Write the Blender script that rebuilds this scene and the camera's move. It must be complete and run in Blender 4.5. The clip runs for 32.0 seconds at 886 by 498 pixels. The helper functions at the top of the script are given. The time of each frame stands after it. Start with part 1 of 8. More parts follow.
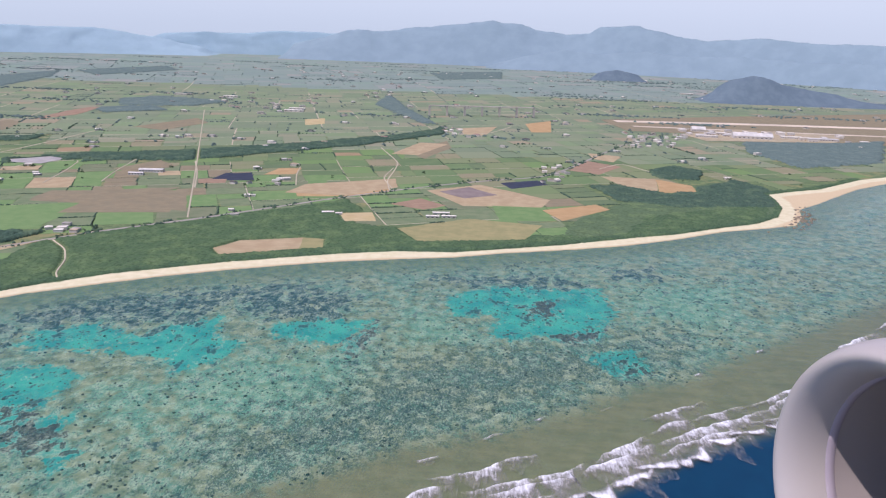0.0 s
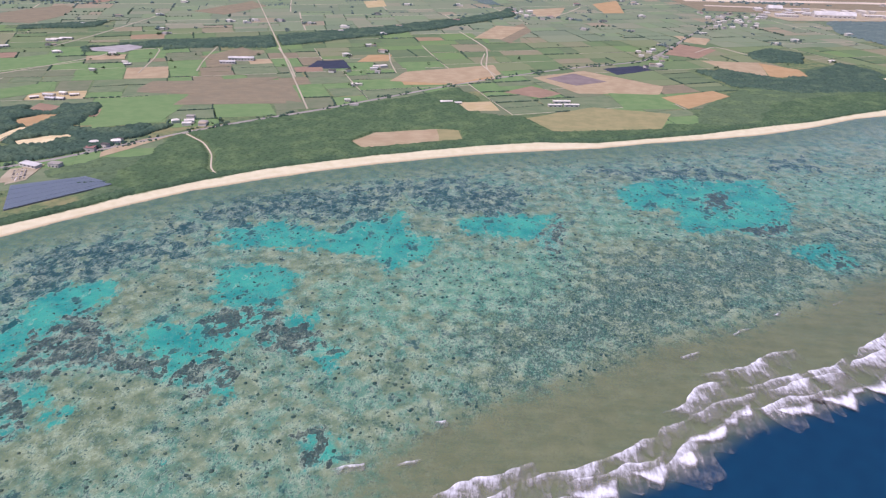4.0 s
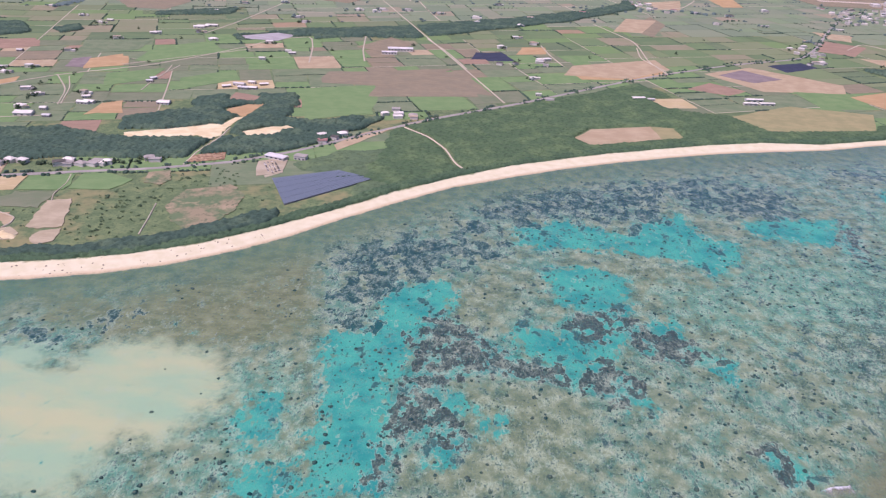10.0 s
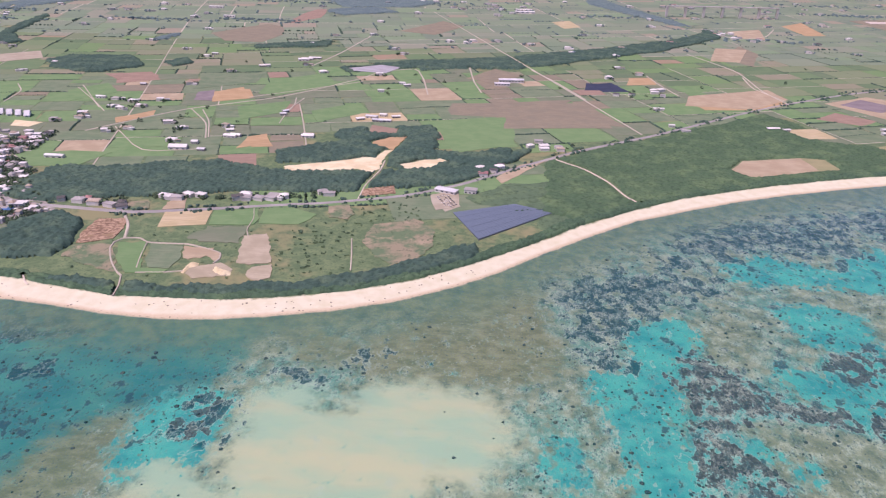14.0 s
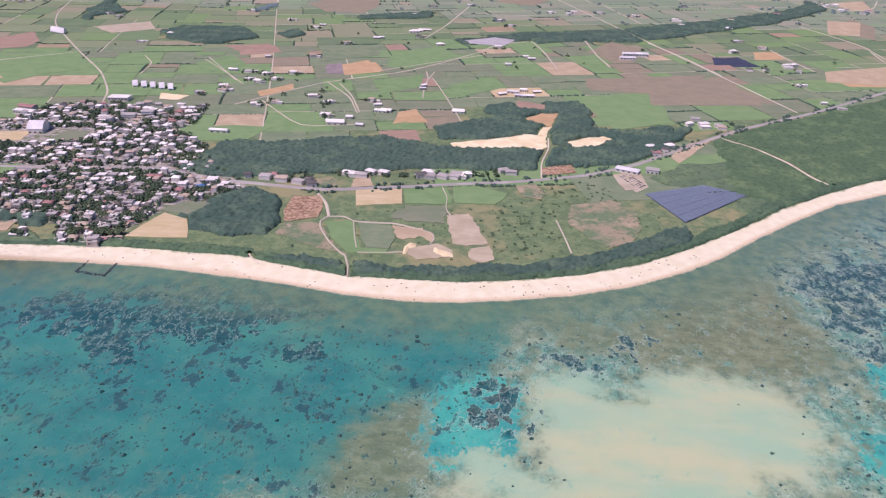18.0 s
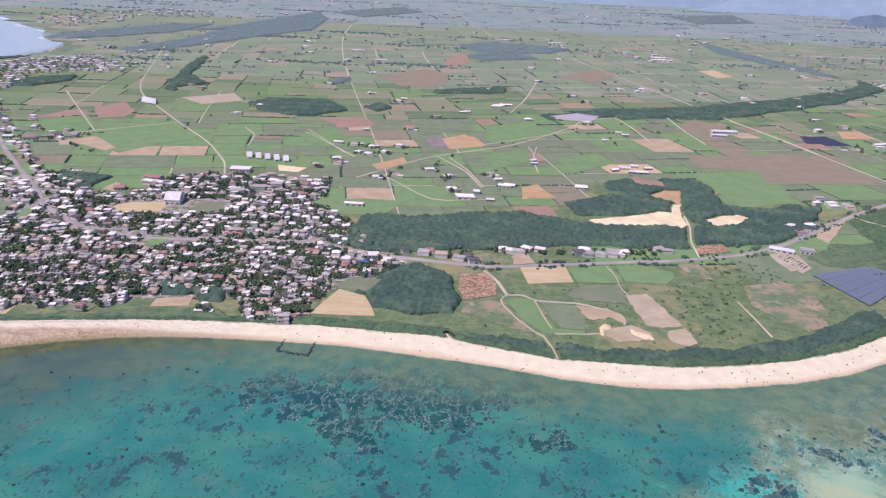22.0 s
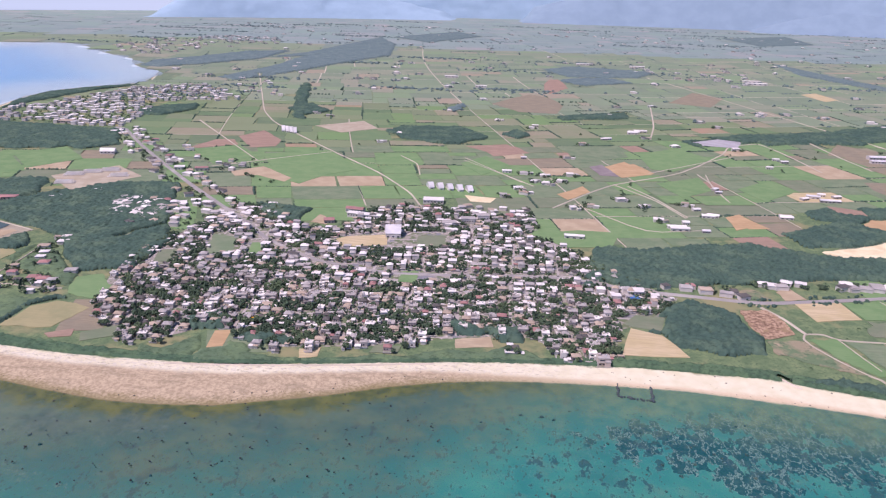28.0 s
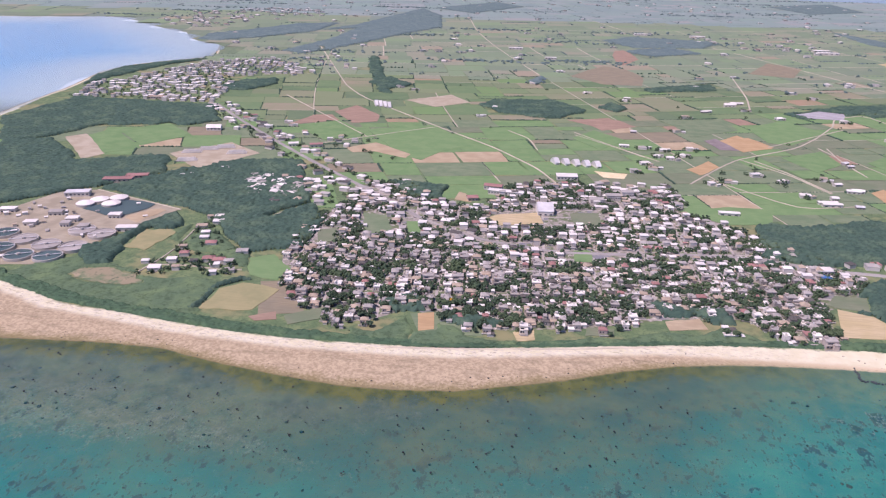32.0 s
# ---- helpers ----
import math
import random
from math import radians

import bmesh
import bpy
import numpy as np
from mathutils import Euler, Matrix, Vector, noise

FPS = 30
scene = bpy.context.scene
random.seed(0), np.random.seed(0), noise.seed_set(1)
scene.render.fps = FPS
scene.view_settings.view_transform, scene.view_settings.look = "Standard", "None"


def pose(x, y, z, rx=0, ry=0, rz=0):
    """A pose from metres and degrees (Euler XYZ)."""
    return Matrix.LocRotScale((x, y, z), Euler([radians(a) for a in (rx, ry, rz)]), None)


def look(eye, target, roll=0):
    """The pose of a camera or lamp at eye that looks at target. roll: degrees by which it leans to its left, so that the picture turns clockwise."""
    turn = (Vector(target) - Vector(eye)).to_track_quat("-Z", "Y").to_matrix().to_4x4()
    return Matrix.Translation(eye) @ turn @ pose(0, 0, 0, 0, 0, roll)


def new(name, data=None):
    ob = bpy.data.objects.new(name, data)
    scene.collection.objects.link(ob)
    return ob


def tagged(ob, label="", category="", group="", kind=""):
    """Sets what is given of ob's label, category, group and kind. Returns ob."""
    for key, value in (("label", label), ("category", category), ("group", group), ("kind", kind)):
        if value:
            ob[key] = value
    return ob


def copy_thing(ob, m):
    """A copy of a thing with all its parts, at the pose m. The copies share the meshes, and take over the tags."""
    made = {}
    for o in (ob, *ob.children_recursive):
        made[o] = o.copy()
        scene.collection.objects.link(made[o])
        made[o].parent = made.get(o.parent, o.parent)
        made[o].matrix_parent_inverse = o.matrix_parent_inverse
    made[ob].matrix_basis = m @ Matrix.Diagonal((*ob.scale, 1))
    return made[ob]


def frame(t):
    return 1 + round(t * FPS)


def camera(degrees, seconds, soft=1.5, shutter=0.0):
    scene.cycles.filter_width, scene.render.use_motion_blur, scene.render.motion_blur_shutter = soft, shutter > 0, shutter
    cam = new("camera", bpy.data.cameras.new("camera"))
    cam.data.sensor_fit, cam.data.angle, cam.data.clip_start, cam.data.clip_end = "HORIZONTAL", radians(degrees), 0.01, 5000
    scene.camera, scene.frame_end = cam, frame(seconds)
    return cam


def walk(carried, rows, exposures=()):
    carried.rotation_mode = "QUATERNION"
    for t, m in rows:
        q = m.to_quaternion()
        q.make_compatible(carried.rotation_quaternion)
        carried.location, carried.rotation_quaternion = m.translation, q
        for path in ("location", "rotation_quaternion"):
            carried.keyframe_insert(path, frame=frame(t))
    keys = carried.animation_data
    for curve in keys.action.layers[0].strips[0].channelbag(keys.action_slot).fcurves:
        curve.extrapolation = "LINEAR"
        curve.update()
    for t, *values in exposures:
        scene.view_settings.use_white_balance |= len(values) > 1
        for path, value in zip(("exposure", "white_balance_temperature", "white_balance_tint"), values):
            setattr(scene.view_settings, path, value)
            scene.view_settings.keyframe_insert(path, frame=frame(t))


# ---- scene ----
# An aerial view along a coral coast: reef lagoon, beach, farmland, a village and far hills.
# The landscape is kept at a little under half its true size, so that it fits the lens's reach.
cam = camera(63.01, 32.0, soft=1.2)
PATH = [
    (0, (54.54, -4.15, 230.05), (53.40, 91.28, 200.19), 2.11),
    (0.5, (36.22, -2.68, 229.54), (34.71, 92.71, 199.56), 1.93),
    (1, (18.04, -1.29, 229.04), (16.45, 94.15, 199.25), 1.81),
    (1.5, (-0.00, 0.02, 228.56), (-1.67, 94.74, 196.55), 1.75),
    (2, (-17.92, 1.25, 228.09), (-19.63, 96.08, 196.42), 1.88),
    (2.5, (-35.71, 2.40, 227.63), (-37.51, 96.21, 193.03), 1.65),
    (3, (-53.39, 3.49, 227.19), (-54.85, 94.68, 186.19), 1.24),
    (3.5, (-70.96, 4.50, 226.76), (-72.32, 94.13, 182.44), 1.32),
    (5.5, (-140.24, 7.90, 225.22), (-140.37, 97.75, 181.33), 2.80),
    (6, (-157.34, 8.59, 224.87), (-157.82, 98.42, 180.92), 2.87),
    (6.5, (-174.36, 9.23, 224.54), (-175.17, 99.37, 181.24), 2.82),
    (7, (-191.30, 9.81, 224.23), (-192.54, 99.78, 180.58), 2.72),
    (7.5, (-208.18, 10.34, 223.93), (-209.75, 99.91, 179.48), 2.50),
    (8, (-224.98, 10.82, 223.65), (-226.71, 100.36, 179.15), 2.58),
    (8.5, (-241.73, 11.25, 223.39), (-243.84, 100.23, 177.79), 2.49),
    (9, (-258.42, 11.63, 223.15), (-260.74, 100.89, 178.11), 2.46),
    (9.5, (-275.06, 11.97, 222.92), (-277.82, 100.91, 177.28), 2.42),
    (10, (-291.65, 12.26, 222.70), (-294.64, 101.20, 177.09), 2.35),
    (10.5, (-308.19, 12.51, 222.50), (-311.42, 101.23, 176.49), 2.27),
    (11, (-324.69, 12.71, 222.32), (-328.28, 101.68, 176.80), 2.22),
    (11.5, (-341.15, 12.88, 222.15), (-345.05, 101.54, 176.07), 2.14),
    (12, (-357.57, 13.01, 222.00), (-361.50, 101.64, 175.86), 2.32),
    (12.5, (-373.96, 13.11, 221.86), (-378.10, 101.40, 175.09), 2.25),
    (13, (-390.32, 13.17, 221.74), (-395.10, 101.54, 175.19), 1.89),
    (13.5, (-406.65, 13.19, 221.63), (-411.55, 102.38, 176.67), 1.97),
    (14, (-422.95, 13.19, 221.53), (-428.75, 103.56, 179.11), 1.61),
    (14.5, (-439.23, 13.15, 221.44), (-445.24, 103.92, 179.91), 1.70),
    (16.5, (-504.16, 12.72, 221.20), (-512.77, 102.27, 177.52), 1.06),
    (17, (-520.35, 12.55, 221.16), (-529.38, 101.14, 175.67), 1.16),
    (17.5, (-536.53, 12.36, 221.13), (-545.48, 100.69, 175.12), 1.36),
    (18, (-552.69, 12.14, 221.11), (-561.87, 100.44, 175.06), 1.41),
    (18.5, (-568.85, 11.90, 221.09), (-577.98, 99.76, 174.20), 1.57),
    (19, (-584.99, 11.65, 221.07), (-594.06, 99.65, 174.46), 1.70),
    (19.5, (-601.13, 11.37, 221.06), (-609.95, 98.73, 173.20), 1.82),
    (20, (-617.25, 11.07, 221.04), (-625.92, 98.79, 173.82), 2.08),
    (20.5, (-633.37, 10.76, 221.03), (-641.89, 98.82, 174.42), 2.32),
    (21, (-649.48, 10.43, 221.02), (-657.88, 98.29, 174.00), 2.53),
    (21.5, (-665.58, 10.08, 221.00), (-674.57, 100.36, 178.95), 2.21),
    (22, (-681.67, 9.72, 220.99), (-691.25, 101.86, 183.34), 2.16),
    (22.5, (-697.75, 9.34, 220.96), (-707.58, 102.43, 185.78), 2.22),
    (23, (-713.82, 8.95, 220.93), (-723.71, 102.51, 187.02), 2.50),
    (23.5, (-729.88, 8.55, 220.89), (-739.96, 102.37, 187.78), 2.38),
    (24, (-745.93, 8.13, 220.85), (-756.23, 102.31, 188.85), 2.27),
    (24.5, (-761.97, 7.70, 220.79), (-772.42, 101.72, 188.37), 2.06),
    (25, (-778.00, 7.26, 220.71), (-788.75, 101.39, 188.71), 1.74),
    (25.5, (-794.01, 6.81, 220.63), (-804.75, 100.69, 187.90), 1.70),
    (27.5, (-857.88, 4.89, 220.10), (-869.09, 97.97, 185.31), 1.79),
    (28, (-873.80, 4.38, 219.91), (-885.34, 97.34, 184.92), 1.59),
    (28.5, (-889.69, 3.86, 219.70), (-901.50, 96.58, 184.15), 1.38),
    (29, (-905.55, 3.34, 219.46), (-917.42, 96.27, 184.50), 1.55),
    (29.5, (-921.38, 2.80, 219.19), (-933.69, 95.57, 183.93), 1.26),
    (30, (-937.18, 2.26, 218.89), (-950.00, 94.57, 182.64), 0.85),
    (30.5, (-952.94, 1.70, 218.55), (-966.24, 93.99, 182.40), 0.67),
    (31, (-968.67, 1.14, 218.18), (-982.48, 93.08, 181.35), 0.41),
    (31.5, (-984.35, 0.56, 217.76), (-997.95, 91.80, 179.16), 0.57),
    (32, (-999.99, -0.02, 217.31), (-1012.71, 91.39, 178.82), 1.07),
]
walk(cam, [(t, look(eye, target, roll)) for t, eye, target, roll in PATH], [(0, 0.25, 6220, 34), (6, 0.28, 6220, 44), (13, 0.32, 6220, 51), (19, 0.32, 6150, 49), (24, 0.34, 6000, 42), (28, 0.37, 6080, 46), (32, 0.37, 6170, 46)])

# ---- light ----
SUN_ELEVATION, SUN_AZIMUTH = radians(60), math.atan2(-0.77, -0.64)
world = bpy.data.worlds.new("sky")
scene.world = world
world.use_nodes = True
sky = world.node_tree.nodes.new("ShaderNodeTexSky")
sky.sky_type, sky.sun_disc = "NISHITA", False
sky.sun_elevation, sky.sun_rotation = SUN_ELEVATION, SUN_AZIMUTH
sky.air_density, sky.dust_density, sky.ozone_density, sky.altitude = 0.6, 0.15, 6.0, 0
world.node_tree.links.new(sky.outputs[0], world.node_tree.nodes["Background"].inputs[0])
world.node_tree.nodes["Background"].inputs[1].default_value = 0.13
sun_dir = Vector((math.sin(SUN_AZIMUTH) * math.cos(SUN_ELEVATION), math.cos(SUN_AZIMUTH) * math.cos(SUN_ELEVATION), math.sin(SUN_ELEVATION)))
sun = new("sun", bpy.data.lights.new("sun", "SUN"))
sun.data.energy, sun.data.angle, sun.data.color = 3.4, radians(0.6), (1.0, 0.955, 0.91)
sun.matrix_world = Matrix.Translation((-300, -200, 600)) @ sun_dir.to_track_quat("Z", "Y").to_matrix().to_4x4()


# ---- materials ----
class Graph:
    """Shortcuts for shader nodes."""

    def __init__(self, name):
        self.mat = bpy.data.materials.new(name)
        self.mat.use_nodes = True
        self.tree = self.mat.node_tree
        self.bsdf = self.tree.nodes["Principled BSDF"]
        geo = self.node("ShaderNodeNewGeometry")
        self.pos, self.island = geo.outputs["Position"], geo.outputs["Random Per Island"]

    def node(self, kind, **props):
        n = self.tree.nodes.new(kind)
        for key, value in props.items():
            if key == "operation":
                n.operation = value
            elif key == "blend":
                n.blend_type = value
        return n

    def put(self, value, socket):
        if isinstance(value, bpy.types.NodeSocket):
            self.tree.links.new(value, socket)
        elif isinstance(value, tuple) and len(value) == 3 and socket.type == "RGBA":
            socket.default_value = (*value, 1)
        else:
            socket.default_value = value

    def math(self, operation, a, b=0.0):
        n = self.node("ShaderNodeMath", operation=operation)
        self.put(a, n.inputs[0]), self.put(b, n.inputs[1])
        return n.outputs[0]

    def mix(self, f, a, b, blend="MIX"):
        n = self.node("ShaderNodeMixRGB", blend=blend)
        self.put(f, n.inputs[0]), self.put(a, n.inputs[1]), self.put(b, n.inputs[2])
        return n.outputs[0]

    def step(self, x, lo, hi):
        n = self.node("ShaderNodeMapRange")
        n.interpolation_type = "SMOOTHSTEP"
        self.put(x, n.inputs["Value"])
        n.inputs["From Min"].default_value, n.inputs["From Max"].default_value = lo, hi
        return n.outputs[0]

    def noise(self, scale, detail=3.0, rough=0.55, where=None, stretch=None):
        n = self.node("ShaderNodeTexNoise")
        spot = where if where is not None else self.pos
        if stretch:
            m = self.node("ShaderNodeMapping")
            m.inputs["Rotation"].default_value = (0, 0, radians(stretch[0]))
            m.inputs["Scale"].default_value = (stretch[1], stretch[2], 1)
            self.put(spot, m.inputs["Vector"])
            spot = m.outputs[0]
        self.put(spot, n.inputs["Vector"])
        n.inputs["Scale"].default_value, n.inputs["Detail"].default_value, n.inputs["Roughness"].default_value = scale, detail, rough
        return n.outputs[0]

    def cells(self, scale, output="Distance"):
        n = self.node("ShaderNodeTexVoronoi")
        self.put(self.pos, n.inputs["Vector"])
        n.inputs["Scale"].default_value = scale
        return n.outputs[output]

    def attr(self, name):
        n = self.node("ShaderNodeAttribute")
        n.attribute_name = name
        return n.outputs["Fac"]

    def random(self):
        return self.node("ShaderNodeObjectInfo").outputs["Random"]

    def ramp(self, x, stops, constant=False):
        n = self.node("ShaderNodeValToRGB")
        n.color_ramp.interpolation = "CONSTANT" if constant else "LINEAR"
        el = n.color_ramp.elements
        while len(el) < len(stops):
            el.new(0.5)
        for e, (p, c) in zip(el, stops):
            e.position, e.color = p, (*c, 1)
        self.put(x, n.inputs[0])
        return n.outputs[0]

    def bump(self, height, strength, distance=1.0):
        n = self.node("ShaderNodeBump")
        n.inputs["Strength"].default_value, n.inputs["Distance"].default_value = strength, distance
        self.put(height, n.inputs["Height"])
        self.put(n.outputs[0], self.bsdf.inputs["Normal"])

    def done(self, color, rough=0.9, metal=0.0, spec=0.3):
        self.put(color, self.bsdf.inputs["Base Color"])
        self.put(rough, self.bsdf.inputs["Roughness"])
        self.put(metal, self.bsdf.inputs["Metallic"])
        self.bsdf.inputs["Specular IOR Level"].default_value = spec
        return self.mat


def srgb(r, g, b, gain=1.0):
    """Linear base colour from 8-bit values."""
    return tuple(gain * (c / 255 / 12.92 if c < 10 else ((c / 255 + 0.055) / 1.055) ** 2.4) for c in (r, g, b))


def plain(name, color, rough=0.85, metal=0.0, spread=0.18, scale=0.6, spec=0.3):
    """A surface of one colour with stains at two scales and a little change from thing to thing."""
    g = Graph(name)
    c = g.mix(g.noise(scale, 4), color, tuple(v * (1 - spread) for v in color))
    c = g.mix(g.step(g.noise(scale * 0.13, 2), 0.4, 0.75), c, tuple(min(1, v * (1 + spread)) for v in color))
    c = g.mix(g.math("MULTIPLY", g.random(), 0.25), c, tuple(v * 0.8 for v in color))
    g.bump(g.noise(scale * 4, 3), 0.15, 0.2)
    return g.done(c, rough, metal, spec)


def ground_material():
    """Seabed, beach and scrub land in one sheet; the sheet's own fields say what lies where."""
    g = Graph("ground")
    fine, mid, wide = g.noise(0.55, 4, 0.6), g.noise(0.11, 4, 0.6), g.noise(0.02, 3)
    broad = g.noise(0.034, 3, 0.6, stretch=(20, 0.8, 1.2))
    lumps = g.noise(0.46, 4, 0.62, stretch=(-12, 1.15, 0.62))
    mounds = g.noise(0.105, 6, 0.64, stretch=(-16, 1.1, 0.72))

    def about(x, by):
        return g.math("MULTIPLY", g.math("SUBTRACT", x, 0.5), by)

    def total(*terms):
        out = terms[0]
        for term in terms[1:]:
            out = g.math("ADD", out, term)
        return out

    patches = g.noise(0.15, 5, 0.6, stretch=(-14, 1.0, 0.8))
    ripple = g.noise(0.27, 5, 0.66, stretch=(-24, 1.25, 0.6))
    weed_clump = g.noise(0.1, 4, 0.56, stretch=(-14, 1.0, 0.72))
    coral_clump = g.noise(0.17, 4, 0.56, stretch=(-30, 1.0, 0.75))
    warp = total(about(mid, 1.0), about(fine, 0.5), about(broad, 0.8))
    edge = total(about(patches, 1.5), about(lumps, 0.7))
    flat, tint, coral, bed = g.attr("flat"), g.attr("tint"), g.attr("coral"), g.attr("bed")
    pool_field, pale_field, lagoon_field, brown_field, weed_field = g.attr("pool"), g.attr("pale"), g.attr("lagoon"), g.attr("brown"), g.attr("weed")
    pool = g.step(total(pool_field, edge, about(ripple, 0.9)), 0.37, 0.47)
    pale = g.step(total(pale_field, g.math("MULTIPLY", warp, 0.5)), 0.2, 0.74)
    lagoon = g.step(g.math("ADD", lagoon_field, warp), 0.3, 0.7)
    tinted = g.step(total(g.math("MULTIPLY", tint, 0.7), about(patches, 2.0), about(lumps, 0.6)), 0.15, 0.75)
    shallow = g.step(g.math("ADD", flat, g.math("MULTIPLY", warp, 0.6)), 0.3, 0.7)
    brownish = g.step(g.math("ADD", brown_field, g.math("MULTIPLY", warp, 0.7)), 0.25, 0.75)
    bed_height = total(g.math("MULTIPLY", bed, 0.78), about(coral_clump, 3.4), g.math("MULTIPLY", g.step(bed, 0.3, 0.05), -0.5))
    coral_bed = g.step(bed_height, 0.5, 0.55)
    # sand and rubble between the corals: tan, olive and teal
    reef = g.mix(g.step(mid, 0.35, 0.65), srgb(114, 138, 108), srgb(146, 158, 122))
    reef = g.mix(g.math("MULTIPLY", g.step(total(broad, about(patches, 0.9)), 0.42, 0.6), 0.7), reef, srgb(88, 152, 128))
    reef = g.mix(g.math("MULTIPLY", shallow, 0.85), reef, g.mix(g.step(mid, 0.3, 0.7), srgb(112, 130, 98), srgb(144, 156, 118)))
    reef = g.mix(g.math("MULTIPLY", tinted, 0.75), reef, srgb(104, 168, 138))
    # teal lagoon
    teal = g.mix(g.step(wide, 0.35, 0.7), srgb(38, 132, 118), srgb(64, 146, 122))
    teal = g.mix(g.math("MULTIPLY", g.step(broad, 0.45, 0.7), 0.5), teal, srgb(38, 110, 104))
    teal = g.mix(g.math("MULTIPLY", g.step(g.noise(0.06, 4, 0.65), 0.52, 0.7), 0.45), teal, srgb(104, 140, 114))
    col = g.mix(lagoon, reef, teal)
    # brown flats
    brown = g.mix(g.noise(0.09, 4, 0.6, stretch=(32, 0.4, 1.6)), srgb(98, 106, 76), srgb(148, 146, 106))
    streak = g.noise(0.13, 6, 0.7, stretch=(4, 0.75, 1.25))
    rust = g.mix(g.step(streak, 0.4, 0.62), srgb(138, 144, 104), srgb(112, 120, 82))
    rust = g.mix(g.math("MULTIPLY", g.step(streak, 0.42, 0.32), 0.5), rust, srgb(164, 170, 128))
    col = g.mix(g.math("MULTIPLY", brownish, 0.85), col, rust)
    # pale sand
    sand_bed = g.mix(g.step(total(g.noise(0.03, 4, 0.55, stretch=(4, 0.5, 1.4)), about(fine, 0.12)), 0.35, 0.66), srgb(168, 194, 156), srgb(198, 197, 152))
    sand_bed = g.mix(g.math("MULTIPLY", g.step(streak, 0.55, 0.75), 0.3), sand_bed, srgb(178, 170, 128))
    col = g.mix(g.math("MULTIPLY", pale, 0.95), col, sand_bed)
    # turquoise pools, pale at their rims and bluer where they are deepest
    aqua = g.mix(g.step(g.noise(0.045, 4, 0.6), 0.36, 0.66), srgb(62, 178, 152), srgb(24, 154, 140))
    halo = g.step(g.math("ADD", pool_field, edge), 0.14, 0.42)
    col = g.mix(g.math("MULTIPLY", halo, 0.5), col, srgb(96, 172, 148))
    col = g.mix(g.math("MAXIMUM", pool, g.math("MULTIPLY", g.step(bed, 0.35, 0.6), g.math("MULTIPLY", g.math("SUBTRACT", 1.0, lagoon), 0.75))), col, aqua)

    def winding(scale, turn, wide):
        n = g.noise(scale, 4, 0.68, stretch=(turn, 1.15, 0.7))
        return g.step(g.math("ABSOLUTE", g.math("SUBTRACT", n, 0.5)), wide, wide * 0.25)

    squiggle = winding(0.26, -20, 0.045)
    # dark coral beds, cut by thin pale channels
    dark_bed = g.mix(g.step(fine, 0.25, 0.75), srgb(50, 70, 68), srgb(76, 86, 76))
    dark_bed = g.mix(g.math("MULTIPLY", squiggle, 0.22), dark_bed, g.mix(g.step(patches, 0.45, 0.6), srgb(186, 200, 172), srgb(70, 172, 152)))
    col = g.mix(g.math("MULTIPLY", g.step(bed_height, 0.4, 0.46), g.math("SUBTRACT", 0.4, g.math("MULTIPLY", lagoon, 0.34))), col, srgb(186, 202, 174))
    dark_bed = g.mix(lagoon, dark_bed, g.mix(fine, srgb(22, 66, 74), srgb(48, 88, 88)))
    col = g.mix(g.math("MULTIPLY", coral_bed, g.math("SUBTRACT", 0.94, g.math("MULTIPLY", lagoon, 0.2))), col, dark_bed)
    # weed in crisp patches towards the shore, each with a pale lee
    clump = total(g.math("MULTIPLY", weed_field, 0.76), about(weed_clump, 3.2), about(ripple, 0.5))
    col = g.mix(g.math("MULTIPLY", g.math("MULTIPLY", g.step(clump, 0.42, 0.48), g.step(clump, 0.56, 0.5)), g.math("SUBTRACT", 0.55, g.math("MULTIPLY", lagoon, 0.5))), col, srgb(180, 196, 166))
    smear = g.math("MULTIPLY", g.step(clump, 0.5, 0.54), g.step(weed_field, 0.04, 0.3))
    col = g.mix(g.math("MULTIPLY", smear, 0.86), col, g.mix(g.step(fine, 0.25, 0.75), srgb(8, 68, 72), srgb(34, 88, 86)))
    col = g.mix(g.math("MULTIPLY", g.math("MULTIPLY", smear, winding(0.16, -10, 0.03)), 0.6), col, srgb(158, 182, 158))
    # loose mounds in the lagoon and on the reef
    still = total(g.math("MULTIPLY", pale, -0.6), g.math("MULTIPLY", brownish, -0.06), g.math("MULTIPLY", pool, 0.015), g.math("MULTIPLY", shallow, -0.05))
    wide_bias = total(-0.1, g.math("MULTIPLY", coral_bed, -0.1), g.math("MULTIPLY", lagoon, 0.008), still, about(broad, 0.22))
    mound = g.math("ADD", mounds, wide_bias)
    mound_dark = g.mix(fine, srgb(26, 74, 80), srgb(56, 94, 92))
    col = g.mix(g.math("MULTIPLY", g.step(mound, 0.47, 0.5), g.math("SUBTRACT", 0.25, g.math("MULTIPLY", lagoon, 0.2))), col, srgb(150, 180, 152))
    col = g.mix(g.math("MULTIPLY", g.step(mound, 0.5, 0.54), 0.8), col, mound_dark)
    # small heads: dark dots with a pale foot
    small_bias = total(-0.07, g.math("MULTIPLY", lagoon, 0.02), g.math("MULTIPLY", about(coral, 1.0), 0.09), g.math("MULTIPLY", pale, -0.2), g.math("MULTIPLY", brownish, -0.03), g.math("MULTIPLY", shallow, -0.02), about(broad, 0.18), about(patches, 0.35))
    small = g.math("ADD", lumps, small_bias)
    plainness = g.math("MAXIMUM", g.math("MULTIPLY", shallow, 0.35), g.math("MULTIPLY", pale, 0.9))
